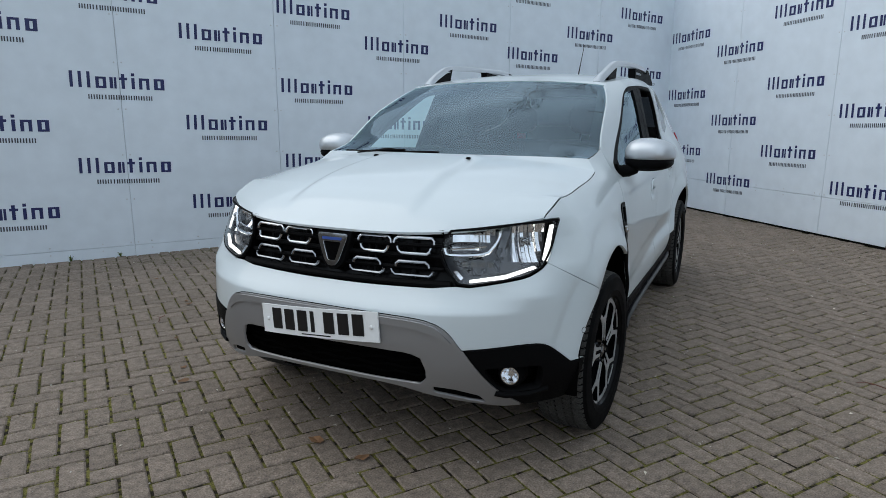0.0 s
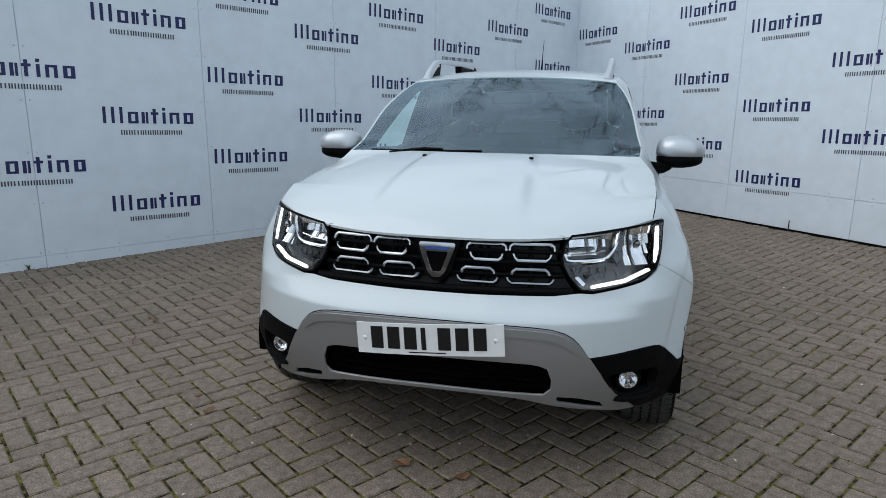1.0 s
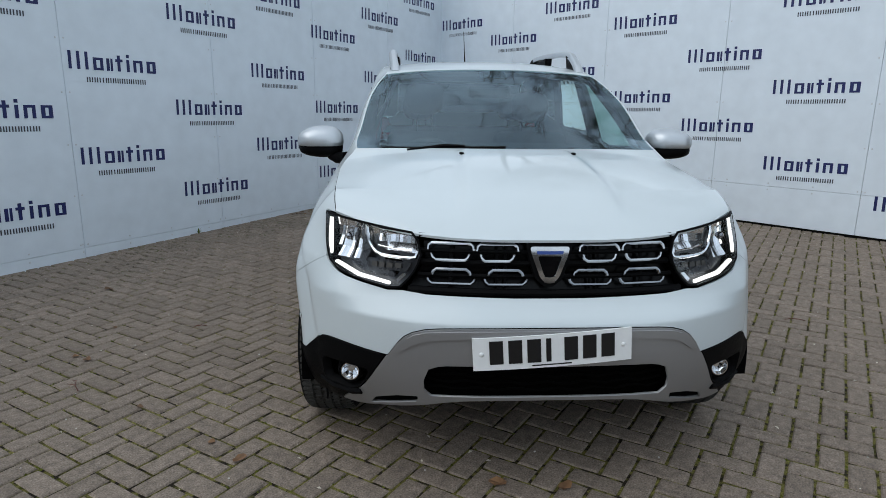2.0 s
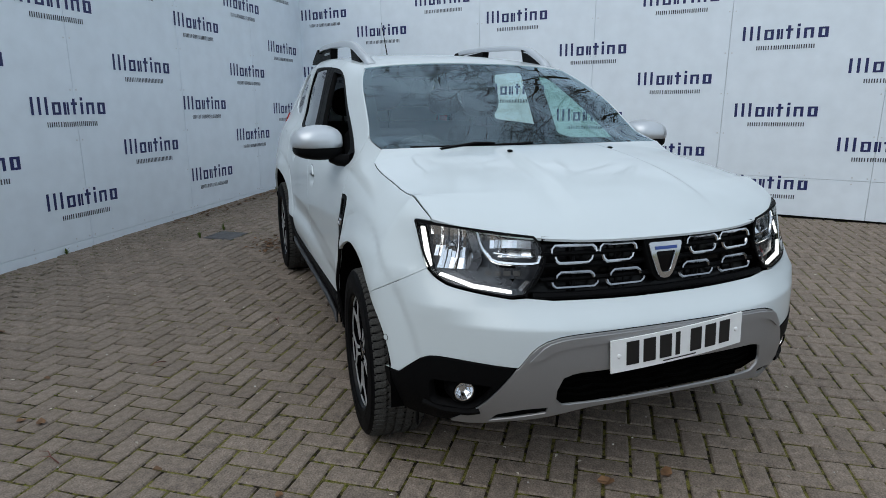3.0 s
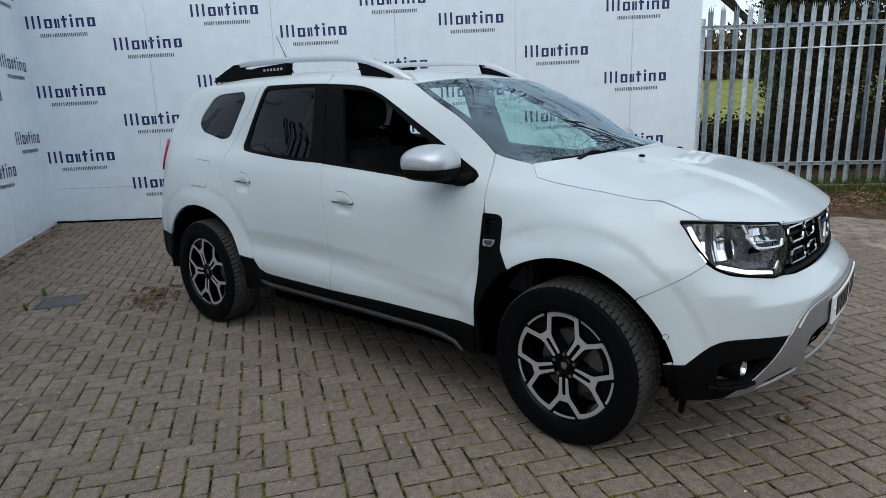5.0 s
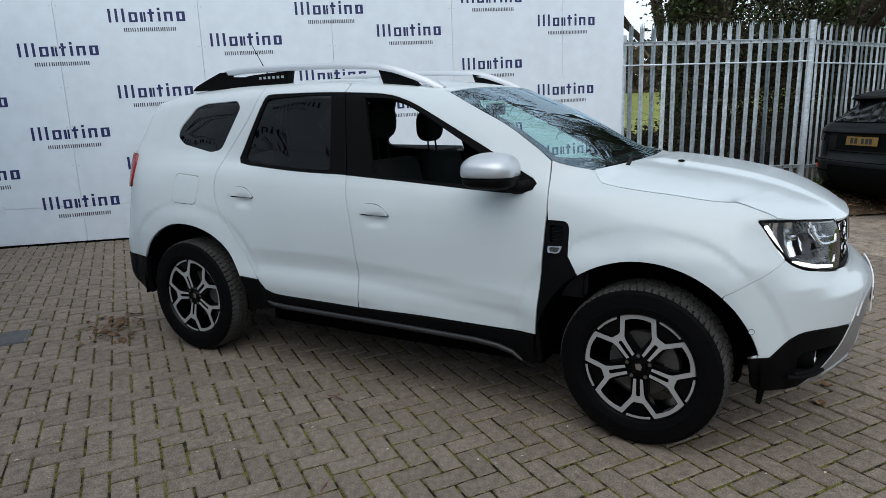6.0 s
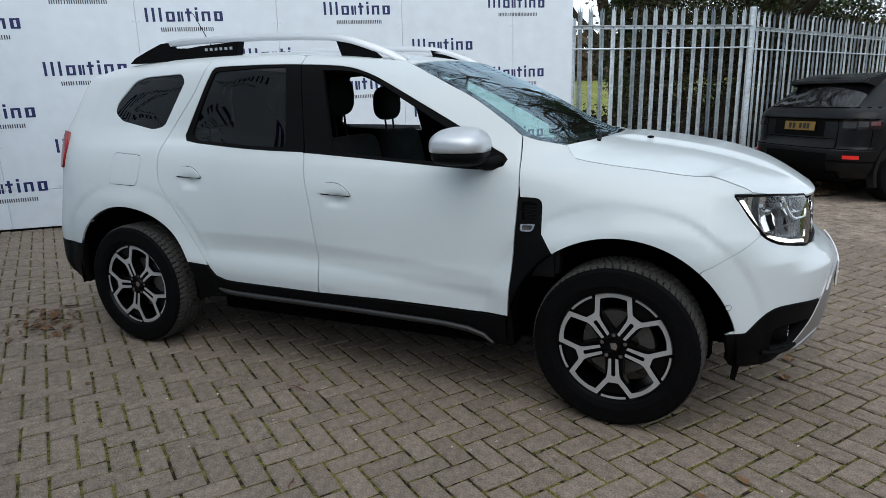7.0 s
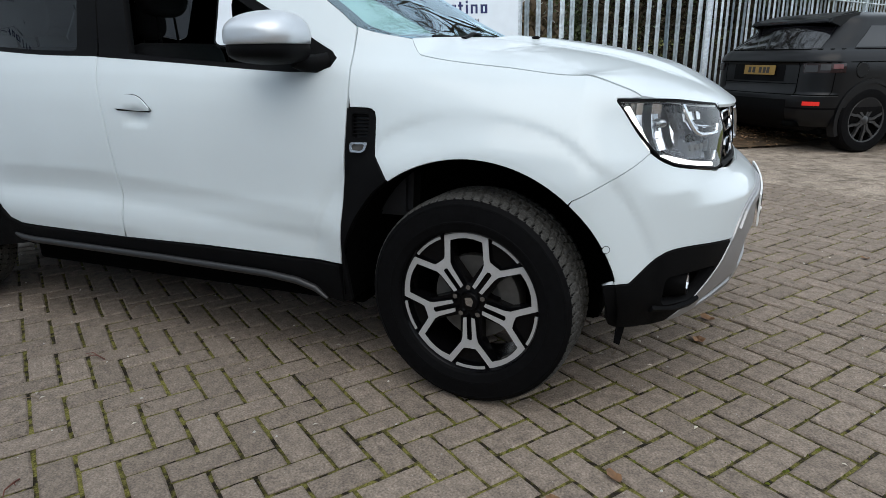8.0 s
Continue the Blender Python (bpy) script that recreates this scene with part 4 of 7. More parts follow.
def screen_at(u, v, low=0.0):
    s = 2 * u - 1
    q = 1.075 - 0.745 * v
    edge = pchip([p[0] for p in reversed(screen_edge)], [p[1] for p in reversed(screen_edge)])
    x1, y1, z1 = skin(NOSE - q, edge(q), -0.004)
    xc, zc = 1.165 + (0.375 - 1.165) * v, 1.128 + (1.529 - 1.128) * v + 0.022 * math.sin(math.pi * v)
    a = abs(s) ** 2.3
    return xc + (x1 - xc) * a, y1 * s * 0.995, zc + (z1 - zc) * a - low


def screen_band(u0, u1, v0, v1, low=-0.002):
    return lambda u, v: screen_at(u0 + (u1 - u0) * u, v0 + (v1 - v0) * v, low)


screen = patch("windscreen", screen_at, 30, 20, PANE, car, "clear laminated windscreen with black printed border", flip=True)
screen.visible_shadow = False
for name, b, nu, nv in (("screen_border", (0, 1, 0, 0.10), 30, 2), ("screen_border", (0, 1, 0.965, 1), 30, 2), ("screen_border", (0, 0.035, 0.1, 0.965), 2, 16), ("screen_border", (0.965, 1, 0.1, 0.965), 2, 16), ("mirror_patch", (0.44, 0.56, 0.86, 0.965), 4, 3)):
    patch(name, screen_band(*b, low=0.003), nu, nv, FRIT, screen, "black printed glass border")
for y0, y1, z0 in ((0.60, 0.02, 0.0), (-0.10, -0.58, 0.018)):
    pts = [Vector(screen_at(0.5 + 0.5 * y / 0.72, 0.025 + 0.02 * k / 6)) + Vector((0.015, 0, 0.005 - z0)) for k, y in enumerate([y0 + (y1 - y0) * k / 6 for k in range(7)])]
    w = bar("wiper", pts, 0.0065, SATIN, car, 6)
    p0 = pts[1]
    bar("wiper_arm", [Vector((p0.x + 0.05, p0.y + 0.02, p0.z - 0.01)), pts[3] + Vector((0.008, 0, 0.012)), pts[4] + Vector((0, 0, 0.008))], [0.012, 0.008, 0.006], SATIN, w, 6)


def cowl_at(u, v):
    s = 2 * u - 1
    x, y, z = screen_at(u, 0.0)
    return x - 0.02 + 0.10 * v, y * 0.97, z - 0.020 - 0.02 * v


patch("cowl", cowl_at, 20, 2, SATIN, car)
for y in (0.24, -0.24):
    ball("washer_jet", (1.368, y, 1.1455), (0.016, 0.011, 0.006), SATIN, car, nu=10, nv=6)

# tail: closed in plain panels
rear_half = [(-2.866, 0.60), (-2.066, 0.60), (-2.066, 0.98), (-2.20, 0.985), (-2.205, 1.1), (-2.165, 1.19), (-2.245, 1.205), (-2.285, 1.24), (-2.866, 1.24)]


def at_tail(poly, name, mat, parent, label="", **kw):
    full = closed(straight(poly, 0.06), straight([(2 * -2.866 - q, z) for q, z in reversed(poly)], 0.06))

    def place_on(v, z):
        q = NOSE - v
        return skin(v, z) if q >= -2.866 else (lambda p: (p[0], -p[1], p[2]))(skin(NOSE - (2 * -2.866 - q), z))

    def norm(v, z):
        return (Vector(place_on(v, z)) - Vector((-0.6, 0, z - 0.1))).normalized()
    me = sheet_mesh(name, [(NOSE - q, z) for q, z in full], [], place_on, norm, mat, **kw)
    return tagged(place(new(name, me), parent), label=label)


tailgate = at_tail(rear_half, "tailgate", WHITE, car, step=0.08)
at_tail([(-2.866, 1.236), (-2.285, 1.236), (-2.255, 1.40), (-2.225, 1.49), (-2.866, 1.50)], "rear_window", TINT, tailgate, "dark rear window", step=0.08, rim=0)


def tail_brow(u, v):
    """Runs from the roof's rear edge down to the rear window."""
    s = 2 * u - 1
    a = Vector(roof_at(u, 1.0))
    x, y, z = skin(NOSE + 2.225 + 0.641 * (1 - abs(s)), 1.492)
    b = Vector((x, y if s >= 0 else -y, z))
    return a + (b - a) * v + Vector((0, 0, 0.012 * math.sin(math.pi * v)))


patch("tail_spoiler", tail_brow, 24, 6, WHITE, tailgate)
at_tail([(-2.866, 0.30), (-2.1, 0.32), (-2.03, 0.42), (-2.035, 0.595), (-2.866, 0.595)], "rear_bumper", SATIN, car, "black rear bumper", step=0.08)

# front bumper in its three colours
top_half = closed([(NOSE, 0.729)], straight([(2.65, 0.729), (2.347, 0.735), (2.25, 0.744)]), spline([(2.20, 0.741), (2.06, 0.761), (1.97, 0.776), (1.912, 0.80), (1.888, 0.817)]), straight([(1.885, 0.8165), (1.647, 0.6955)]),
                  reach(48.3, 15.2), white_low)
bumper = on_skin("front_bumper", both(top_half), WHITE, car, side=0, step=0.016)
for side in (1, -1):
    on_skin("parking_sensor", arc(1.745, 0.56, 0.0095, 0, 348, 14), WHITE, bumper, side=side, out=0.002, rim=0.004, step=0.02)
    on_skin("sensor_ring", arc(1.745, 0.56, 0.0113, 0, 348, 14), SATIN, bumper, holes=[arc(1.745, 0.56, 0.0097, 0, 348, 14)], side=side, out=0.0012, rim=0.002, step=0.02)
skid_edge = spline([(2.222, 0.529), (2.165, 0.45), (2.10, 0.380), (1.995, 0.308)])
low_edge = spline([(1.995, 0.303), (2.10, 0.306), (2.334, 0.354), (2.5, 0.385), (2.771, 0.395)])
skid_half = closed([(q, z - 0.004) for q, z in reversed([p for p in white_low if p[0] > 2.226])], skid_edge, low_edge)
mouth = both(closed(spline([(NOSE, 0.522), (2.55, 0.521), (2.43, 0.517)]), spline([(2.40, 0.512), (2.37, 0.50), (2.352, 0.455), (2.352, 0.42)]), spline([(2.375, 0.398), (2.55, 0.403), (NOSE, 0.408)])))
slot = rounded([(2.125, 0.320), (2.16, 0.354), (2.25, 0.382), (2.330, 0.392), (2.325, 0.368), (2.20, 0.337)], 0.008)
slot2 = [(2 * NOSE - q, z) for q, z in slot]
skid = on_skin("skid_panel", both(skid_half), SKID, bumper, holes=[mouth, slot, slot2], side=0, out=0.006, rim=0.010, step=0.025, label="silver lower bumper panel")
brow_half = closed(spline([(NOSE, 0.6445), (2.512, 0.640), (2.36, 0.629), (2.30, 0.604), (2.262, 0.56)]), spline([(2.285, 0.56), (2.32, 0.585), (2.38, 0.604), (2.52, 0.615), (NOSE, 0.620)]))
on_skin("skid_brow", both(brow_half), SKID, skid, side=0, out=0.014, rim=0.010, step=0.03)
on_skin("intake_back", both(closed(straight([(NOSE, 0.53), (2.34, 0.53)]), straight([(2.10, 0.40), (2.10, 0.32)]), straight([(2.34, 0.36), (NOSE, 0.39)]))), MATT, bumper, side=0, out=-0.045, rim=0, step=0.05)
for side in (1, -1):
    on_skin("slot_back", slot, MATT, skid, side=side, out=-0.006, rim=0, step=0.04)
bm = bmesh.new()
box(bm, (1.40, -0.42, 0.335), (2.02, 0.42, 0.372), bevel=0.01)
part("under_tray", bm, MATT, bumper)
bm = bmesh.new()
box(bm, (1.94, -0.42, 0.37), (1.98, 0.42, 0.70), bevel=0.005)
part("radiator", bm, MATT, bumper)
for k in range(4):
    z0 = 0.418 + 0.026 * k
    wave = [(2.36 + 0.0411 * i, z0 + 0.006 * math.sin(i * 1.9 + k * 1.6)) for i in range(21)]
    pts = [skin(NOSE - q, z, -0.030) for q, z in wave]
    bar("intake_rib", pts, 0.0045, MATT, bumper, 5)
for side in (1, -1):
    corner = closed([(q, z - 0.004) for q, z in white_low if q < 2.222], [(q - 0.006, z) for q, z in skid_edge], spline([(1.980, 0.304), (1.93, 0.302), (1.86, 0.305), (1.79, 0.315)]), spline([(1.772, 0.325), (1.765, 0.36), (1.75, 0.41), (1.742, 0.452)]))
    pocket = rounded([(1.93, 0.462), (2.02, 0.466), (2.155, 0.464), (2.10, 0.385), (2.06, 0.365), (1.93, 0.372)], 0.025)
    low = on_skin("bumper_corner", corner, SATIN, bumper, holes=[pocket], side=side, out=0.004, rim=0.035, step=0.03, label="black lower bumper corner")
    on_skin("fog_pocket", pocket, MATT, low, side=side, out=-0.060, rim=0, step=0.04)
    c = Vector(skin(side * (NOSE - 2.035), 0.424, -0.034))
    aim = Vector((1, -side * 0.12, 0)).normalized()
    m = Matrix.Translation(c) @ aim.to_track_quat("-Y", "Z").to_matrix().to_4x4()
    fog = turned("fog_lamp", [(0.0, 0.0), (0.010, 0.0), (0.022, -0.012), (0.030, -0.022), (0.033, -0.022), (0.035, 0.02)], REFLECT, low, 16, "clear round fog lamp", m=m, angle=10, swing=lambda k, s, r: r * (1 + 0.12 * (s % 2) * (k in (1, 2))))
    turned("fog_bezel", [(0.0355, -0.010), (0.0365, -0.024), (0.040, -0.024), (0.048, 0.0), (0.054, 0.04)], SATIN, fog, 24, m=m)
    turned("fog_lens", [(0.0, -0.026), (0.018, -0.0255), (0.030, -0.021)], LENS, fog, 20, m=m)
    bar("fog_shelf", [skin(side * (NOSE - q), z, 0.004) for q, z in ((1.90, 0.365), (1.98, 0.352), (2.06, 0.352), (2.10, 0.362))], 0.012, SATIN, low, 6)

# number plate with bars in place of its characters
m = Matrix.Translation((2.1785, 0.0, 0.585)) @ pose(0, 0, 0, 0, -4, 90)


def bent(bm):
    """Follows the slight curve of the bumper."""
    for v in bm.verts:
        v.co.x -= 0.20 * v.co.y ** 2
    return bm


bm = bmesh.new()
box(bm, (-0.26, -0.006, -0.0555), (0.26, 0.0, 0.0555), m)
bmesh.ops.subdivide_edges(bm, edges=[e for e in bm.edges if e.calc_length() > 0.4], cuts=11, use_grid_fill=True)
plate = part("number_plate", bent(bm), PLATE, car, "white plate with plain black bars")
x = -0.206
for k in range(7):
    bm = bmesh.new()
    box(bm, (x, -0.0085, -0.035), (x + 0.044 - 0.028 * (k == 3), -0.005, 0.044), m)
    part("plate_bar", bent(bm), INK, plate)
    x += 0.061 - 0.028 * (k == 3) + 0.026 * (k == 3)
bm = bmesh.new()
box(bm, (-0.07, -0.0075, -0.048), (0.06, -0.005, -0.044), m)
part("plate_line", bent(bm), INK, plate)
for x in (-0.232, 0.232):
    ball("plate_cap", m @ Vector((x, 0.004, 0)), (0.004, 0.008, 0.008), PLATE, plate, nu=8, nv=6)

# grille
grille_half = closed(straight([(NOSE, 0.928), (2.55, 0.930), (2.312, 0.931)]), spline([(2.310, 0.905), (2.324, 0.862), (2.297, 0.80), (2.255, 0.75)]), straight([(2.347, 0.741), (2.65, 0.734), (NOSE, 0.734)]))
grille_all = both(grille_half)
grille = on_skin("grille", grille_all, GLOSS_BLACK, car, side=0, out=-0.045, rim=0, step=0.05, label="gloss black grille with chrome brackets")


def ribbon(line, r, name, mat, parent, out, label="", sides=6):
    return bar(name, [skin(NOSE - q, z, out) for q, z in line], r, mat, parent, sides, label)


ribbon(straight([(2 * NOSE - 2.30, 0.926), (NOSE, 0.924), (2.30, 0.926)], 0.05), 0.010, "grille_top_bar", MATT, grille, -0.008)
ribbon(straight([(2 * NOSE - 2.27, 0.748), (NOSE, 0.742), (2.27, 0.748)], 0.05), 0.012, "grille_low_bar", SATIN, grille, -0.012)
ribbon(straight([(2 * NOSE - 2.31, 0.838), (NOSE, 0.836), (2.31, 0.838)], 0.05), 0.010, "grille_bar", SATIN, grille, -0.025)
for zz in (0.876, 0.795):
    ribbon(straight([(2 * NOSE - 2.30, zz), (NOSE, zz), (2.30, zz)], 0.05), 0.008, "grille_bar", SATIN, grille, -0.02)
for sgn in (1, -1):
    for lower, q0, zz, w, h, lean, mat in ((0, 2.425, 0.877, 0.076, 0.0275, -0.008, CHROME), (0, 2.592, 0.876, 0.066, 0.0275, -0.007, CHROME), (1, 2.430, 0.795, 0.077, 0.0245, 0.008, CHROME_DARK), (1, 2.622, 0.794, 0.067, 0.0245, 0.007, CHROME_DARK)):
        for up in (1, -1):
            k = lean * up
            half = [(q0 - w + k, zz + 0.005 * up), (q0 - w + 0.004 + k, zz + (h - 0.009) * up), (q0 - w + 0.016 + k, zz + h * up), (q0 + w - 0.016 - k, zz + h * up), (q0 + w - 0.004 - k, zz + (h - 0.009) * up), (q0 + w - k, zz + 0.005 * up)]
            half = [(q if sgn > 0 else 2 * NOSE - q, z) for q, z in half]
            ribbon(straight(half, 0.03), 0.0055, "grille_bracket", mat, grille, -0.006, "chrome bracket" if mat is CHROME else "dark chrome bracket", 6)
        ribbon([(q0 if sgn > 0 else 2 * NOSE - q0, 0.755), (q0 if sgn > 0 else 2 * NOSE - q0, 0.915)], 0.005, "grille_post", SATIN, grille, -0.02)

housing = rounded(both([(NOSE, 0.918), (2.685, 0.918), (2.70, 0.86), (2.722, 0.79), (2.75, 0.768), (NOSE, 0.762)]), 0.02)
bh = on_skin("badge_mount", housing, SATIN, grille, side=0, out=0.004, rim=0.04, step=0.03)
shield = rounded(both([(NOSE, 0.898), (2.700, 0.898), (2.708, 0.87), (2.735, 0.80), (2.748, 0.783), (NOSE, 0.777)]), 0.012)
core = rounded(both([(NOSE, 0.868), (2.7265, 0.868), (2.748, 0.806), (2.757, 0.80), (NOSE, 0.798)]), 0.008)
badge = on_skin("badge", shield, CHROME, bh, holes=[core], side=0, out=0.014, rim=0.010, step=0.02, label="chrome shield badge")
on_skin("badge_core", core, GLOSS_BLACK, badge, side=0, out=0.007, rim=0, step=0.02)
on_skin("badge_band", rounded(both([(NOSE, 0.884), (2.722, 0.884), (2.725, 0.874), (NOSE, 0.874)]), 0.002), BADGE_BLUE, badge, side=0, out=0.0155, rim=0, step=0.02)

# head lamps
def facets(outline, nu, nv, parent, side, seed, deep):
    """A bright reflector of many small tilted facets within an outline on the skin."""
    rng = random.Random(seed)
    verts, faces = [], []
    x0, x1 = min(p[0] for p in outline), max(p[0] for p in outline)
    z0, z1 = min(p[1] for p in outline), max(p[1] for p in outline)
    cq, cz = 0.5 * (x0 + x1), 0.5 * (z0 + z1)
    for i in range(nu):
        tq = rng.gauss(0, 0.0036)
        for j in range(nv):
            q0, zz = x0 + (x1 - x0) * i / nu, z0 + (z1 - z0) * j / nv
            dq, dz = (x1 - x0) / nu, (z1 - z0) / nv
            if not inside((q0 + dq / 2, zz + dz / 2), outline):
                continue
            tz = rng.gauss(0, 0.0008)
            k = len(verts)
            for a, b in ((0, 0), (1, 0), (1, 1), (0, 1)):
                bowl = ((q0 + a * dq - cq) / (x1 - x0)) ** 2 + ((zz + b * dz - cz) / (z1 - z0)) ** 2
                verts.append(skin(side * (NOSE - q0 - a * dq), zz + b * dz, deep - 0.022 + 0.07 * bowl + tq * (a - 0.5) * 2 + tz * (b - 0.5)))
            faces.append((k, k + 1, k + 2, k + 3) if side > 0 else (k + 3, k + 2, k + 1, k))
    return tagged(place(new("reflector", mesh_of("reflector", verts, faces, REFLECT)), parent), "faceted bright reflector")


for side in (1, -1):
    shell = on_skin("head_lamp", lamp_edge, BOWL, car, side=side, out=-0.06, rim=0, step=0.04, label="clear head lamp with lit daytime strips")
    wall_v, wall_f = [], []
    loop = [(side * (NOSE - q), z) for q, z in lamp_edge]
    for v, z in loop:
        n = skin_normal(v, z)
        p = Vector(skin(v, z))
        wall_v += [p - n * 0.002, p - n * 0.062]
    k = len(loop)
    for i in range(k):
        j = (i + 1) % k
        wall_f.append((2 * i, 2 * j, 2 * j + 1, 2 * i + 1))
    place(new("lamp_wall", mesh_of("lamp_wall", wall_v, wall_f, GLOSS_BLACK)), shell)
    inner_loop = [(q + (2.06 - q) * 0.024, z + (0.855 - z) * (0.07 if z > 0.855 else 0.05)) for q, z in lamp_edge]
    on_skin("lamp_border", lamp_edge, SATIN, shell, holes=[inner_loop], side=side, out=0.003, rim=0.012, step=0.03)
    lens = on_skin("lens", inner_loop, LENS, shell, side=side, out=0.002, rim=0, step=0.035)
    lens.visible_shadow = False
    on_skin("daytime_strip", rounded([(1.813, 0.947), (1.831, 0.949), (1.901, 0.831), (1.885, 0.824)], 0.006), DRL, shell, side=side, out=-0.008, rim=0.01, step=0.02, label="lit daytime strip")
    on_skin("daytime_strip", rounded([(1.932, 0.804), (1.941, 0.813), (2.06, 0.787), (2.200, 0.769), (2.201, 0.758), (2.06, 0.775)], 0.005), DRL, shell, side=side, out=-0.008, rim=0.01, step=0.02, label="lit daytime strip")
    on_skin("daytime_tip", rounded([(2.222, 0.775), (2.232, 0.766), (2.262, 0.795), (2.248, 0.80)], 0.004), REFLECT, shell, side=side, out=-0.008, rim=0.01, step=0.02)
    guide = spline([(2.060, 0.948), (2.080, 0.90), (2.108, 0.868), (2.145, 0.852), (2.24, 0.847), (2.290, 0.851), (2.298, 0.872)], 0.02)
    bar("light_guide", [skin(side * (NOSE - q), z, -0.014) for q, z in guide], 0.0068, REFLECT, shell, 6, "bright curved guide")
    facets([(1.850, 0.935), (1.88, 0.951), (2.03, 0.948), (2.055, 0.92), (2.078, 0.87), (2.035, 0.815), (1.93, 0.818), (1.88, 0.855)], 16, 4, shell, side, 3, -0.040)
    facets([(2.085, 0.938), (2.20, 0.93), (2.262, 0.92), (2.285, 0.885), (2.278, 0.862), (2.16, 0.866), (2.118, 0.884), (2.095, 0.91)], 11, 3, shell, side, 5, -0.036)
    ball("lamp_bulb", skin(side * (NOSE - 1.962), 0.893, -0.03), (0.018, 0.014, 0.014), CHROME_DARK, shell, nu=12, nv=8)
    bar("reflector_blade", [skin(side * (NOSE - q), z, -0.02) for q, z in ((2.125, 0.879), (2.20, 0.871), (2.27, 0.868))], 0.003, REFLECT, shell, 5)
    on_skin("indicator_panel", rounded([(2.06, 0.838), (2.27, 0.832), (2.25, 0.80), (2.09, 0.806)], 0.008), LAMP_GREY, shell, side=side, out=-0.035, rim=0.01, step=0.03)
    on_skin("lamp_sump", rounded([(1.96, 0.825), (2.05, 0.83), (2.20, 0.80), (2.21, 0.782), (2.06, 0.795)], 0.008), LAMP_GREY, shell, side=side, out=-0.03, rim=0.02, step=0.03)
    for k in range(4):
        on_skin("indicator_louvre", [(2.10 + 0.035 * k, 0.829), (2.125 + 0.035 * k, 0.828), (2.125 + 0.035 * k, 0.812), (2.10 + 0.035 * k, 0.813)], STEEL, shell, side=side, out=-0.028, rim=0.006, step=0.03)
    on_skin("lamp_divider", rounded([(2.015, 0.955), (2.05, 0.953), (2.085, 0.86), (2.05, 0.80), (2.03, 0.81), (2.05, 0.87)], 0.006), LAMP_GREY, shell, side=side, out=-0.03, rim=0.02, step=0.03)

# door mirrors
for side in (1, -1):
    s = -side
    base = spline([(0.82, s * 0.775, 1.075), (0.79, s * 0.80, 1.068), (0.77, s * 0.83, 1.07), (0.75, s * 0.86, 1.085)], 0.02)
    mirror = bar("door_mirror", base, 0.030, SATIN, car, 10, "silver capped door mirror on black arm")

    def shape(p, s=s):
        x = p.x * (1 + 0.10 * (p.y * s > 0)) + 0.10 * (-s * p.y) * 0.9
        return x, p.y, p.z * (1 - 0.18 * max(0, p.y * s / 0.11))
    ball("lower_shell", (0.70, s * 0.918, 1.115), (0.105, 0.112, 0.048), SATIN, mirror, power=2.8, cut=shape)
    ball("cap", (0.70, s * 0.920, 1.150), (0.112, 0.117, 0.078), SILVER, mirror, "satin silver cap", power=2.6, nu=28, nv=18, cut=lambda p, s=s: (shape(p)[0], p.y, max(-0.022, shape(p)[2])))
    bm = bmesh.new()
    box(bm, (0.612, s * 0.85 if s > 0 else -0.985, 1.105), (0.620, s * 0.985 if s > 0 else -0.85, 1.19), bevel=0.003)
    part("mirror_glass", bm, CHROME, mirror)

# roof rails
for side in (1, -1):
    s = -side
    line = spline([(0.275, s * 0.535, 1.520), (0.182, s * 0.545, 1.556), (0.05, s * 0.555, 1.605), (-0.088, s * 0.56, 1.640), (-0.382, s * 0.562, 1.661), (-0.789, s * 0.562, 1.672), (-1.10, s * 0.555, 1.673), (-1.22, s * 0.55, 1.664)], 0.05)
    verts, faces = [], []
    for k, p in enumerate(line):
        t = k / (len(line) - 1)
        hw, hh = 0.026 - 0.006 * t, 0.0185
        if k == 0:
            hh = 0.006
        for dy, dz in ((-1, -0.8), (-0.9, 0.3), (-0.45, 1), (0.45, 1), (0.9, 0.3), (1, -0.8)):
            verts.append((p[0], p[1] + dy * hw, p[2] + dz * hh))
    for k in range(len(line) - 1):
        for j in range(6):
            i = (j + 1) % 6
            faces.append((6 * k + j, 6 * k + i, 6 * k + 6 + i, 6 * k + 6 + j))
    faces += [tuple(reversed(range(6))), tuple(range(len(verts) - 6, len(verts)))]
    me = mesh_of("roof_rail", verts, faces, SILVER, True)
    me.set_sharp_from_angle(angle=radians(45))
    rail = tagged(place(new("roof_rail", me), car), "satin silver roof rail with black feet")
    bm = bmesh.new()
    slab(bm, [(-0.06, 1.535), (0.17, 1.515), (0.10, 1.572), (-0.03, 1.625), (-0.10, 1.64)], s * 0.575, s * 0.535)
    part("front_foot", bm, SATIN, rail)
    bm = bmesh.new()
    slab(bm, [(-0.72, 1.575), (-1.50, 1.575), (-1.46, 1.602), (-1.36, 1.637), (-1.25, 1.672), (-1.20, 1.674), (-1.18, 1.645), (-1.05, 1.638), (-0.98, 1.645), (-0.70, 1.656)], s * 0.578, s * 0.53)
    foot = part("rear_foot", bm, SATIN, rail)
    for k in range(6):
        bm = bmesh.new()
        box(bm, (-0.76 - 0.034 * k, s * 0.5785 - 0.001, 1.618), (-0.742 - 0.034 * k, s * 0.5785 + 0.001, 1.632))
        part("rail_mark", bm, SILVER, foot)

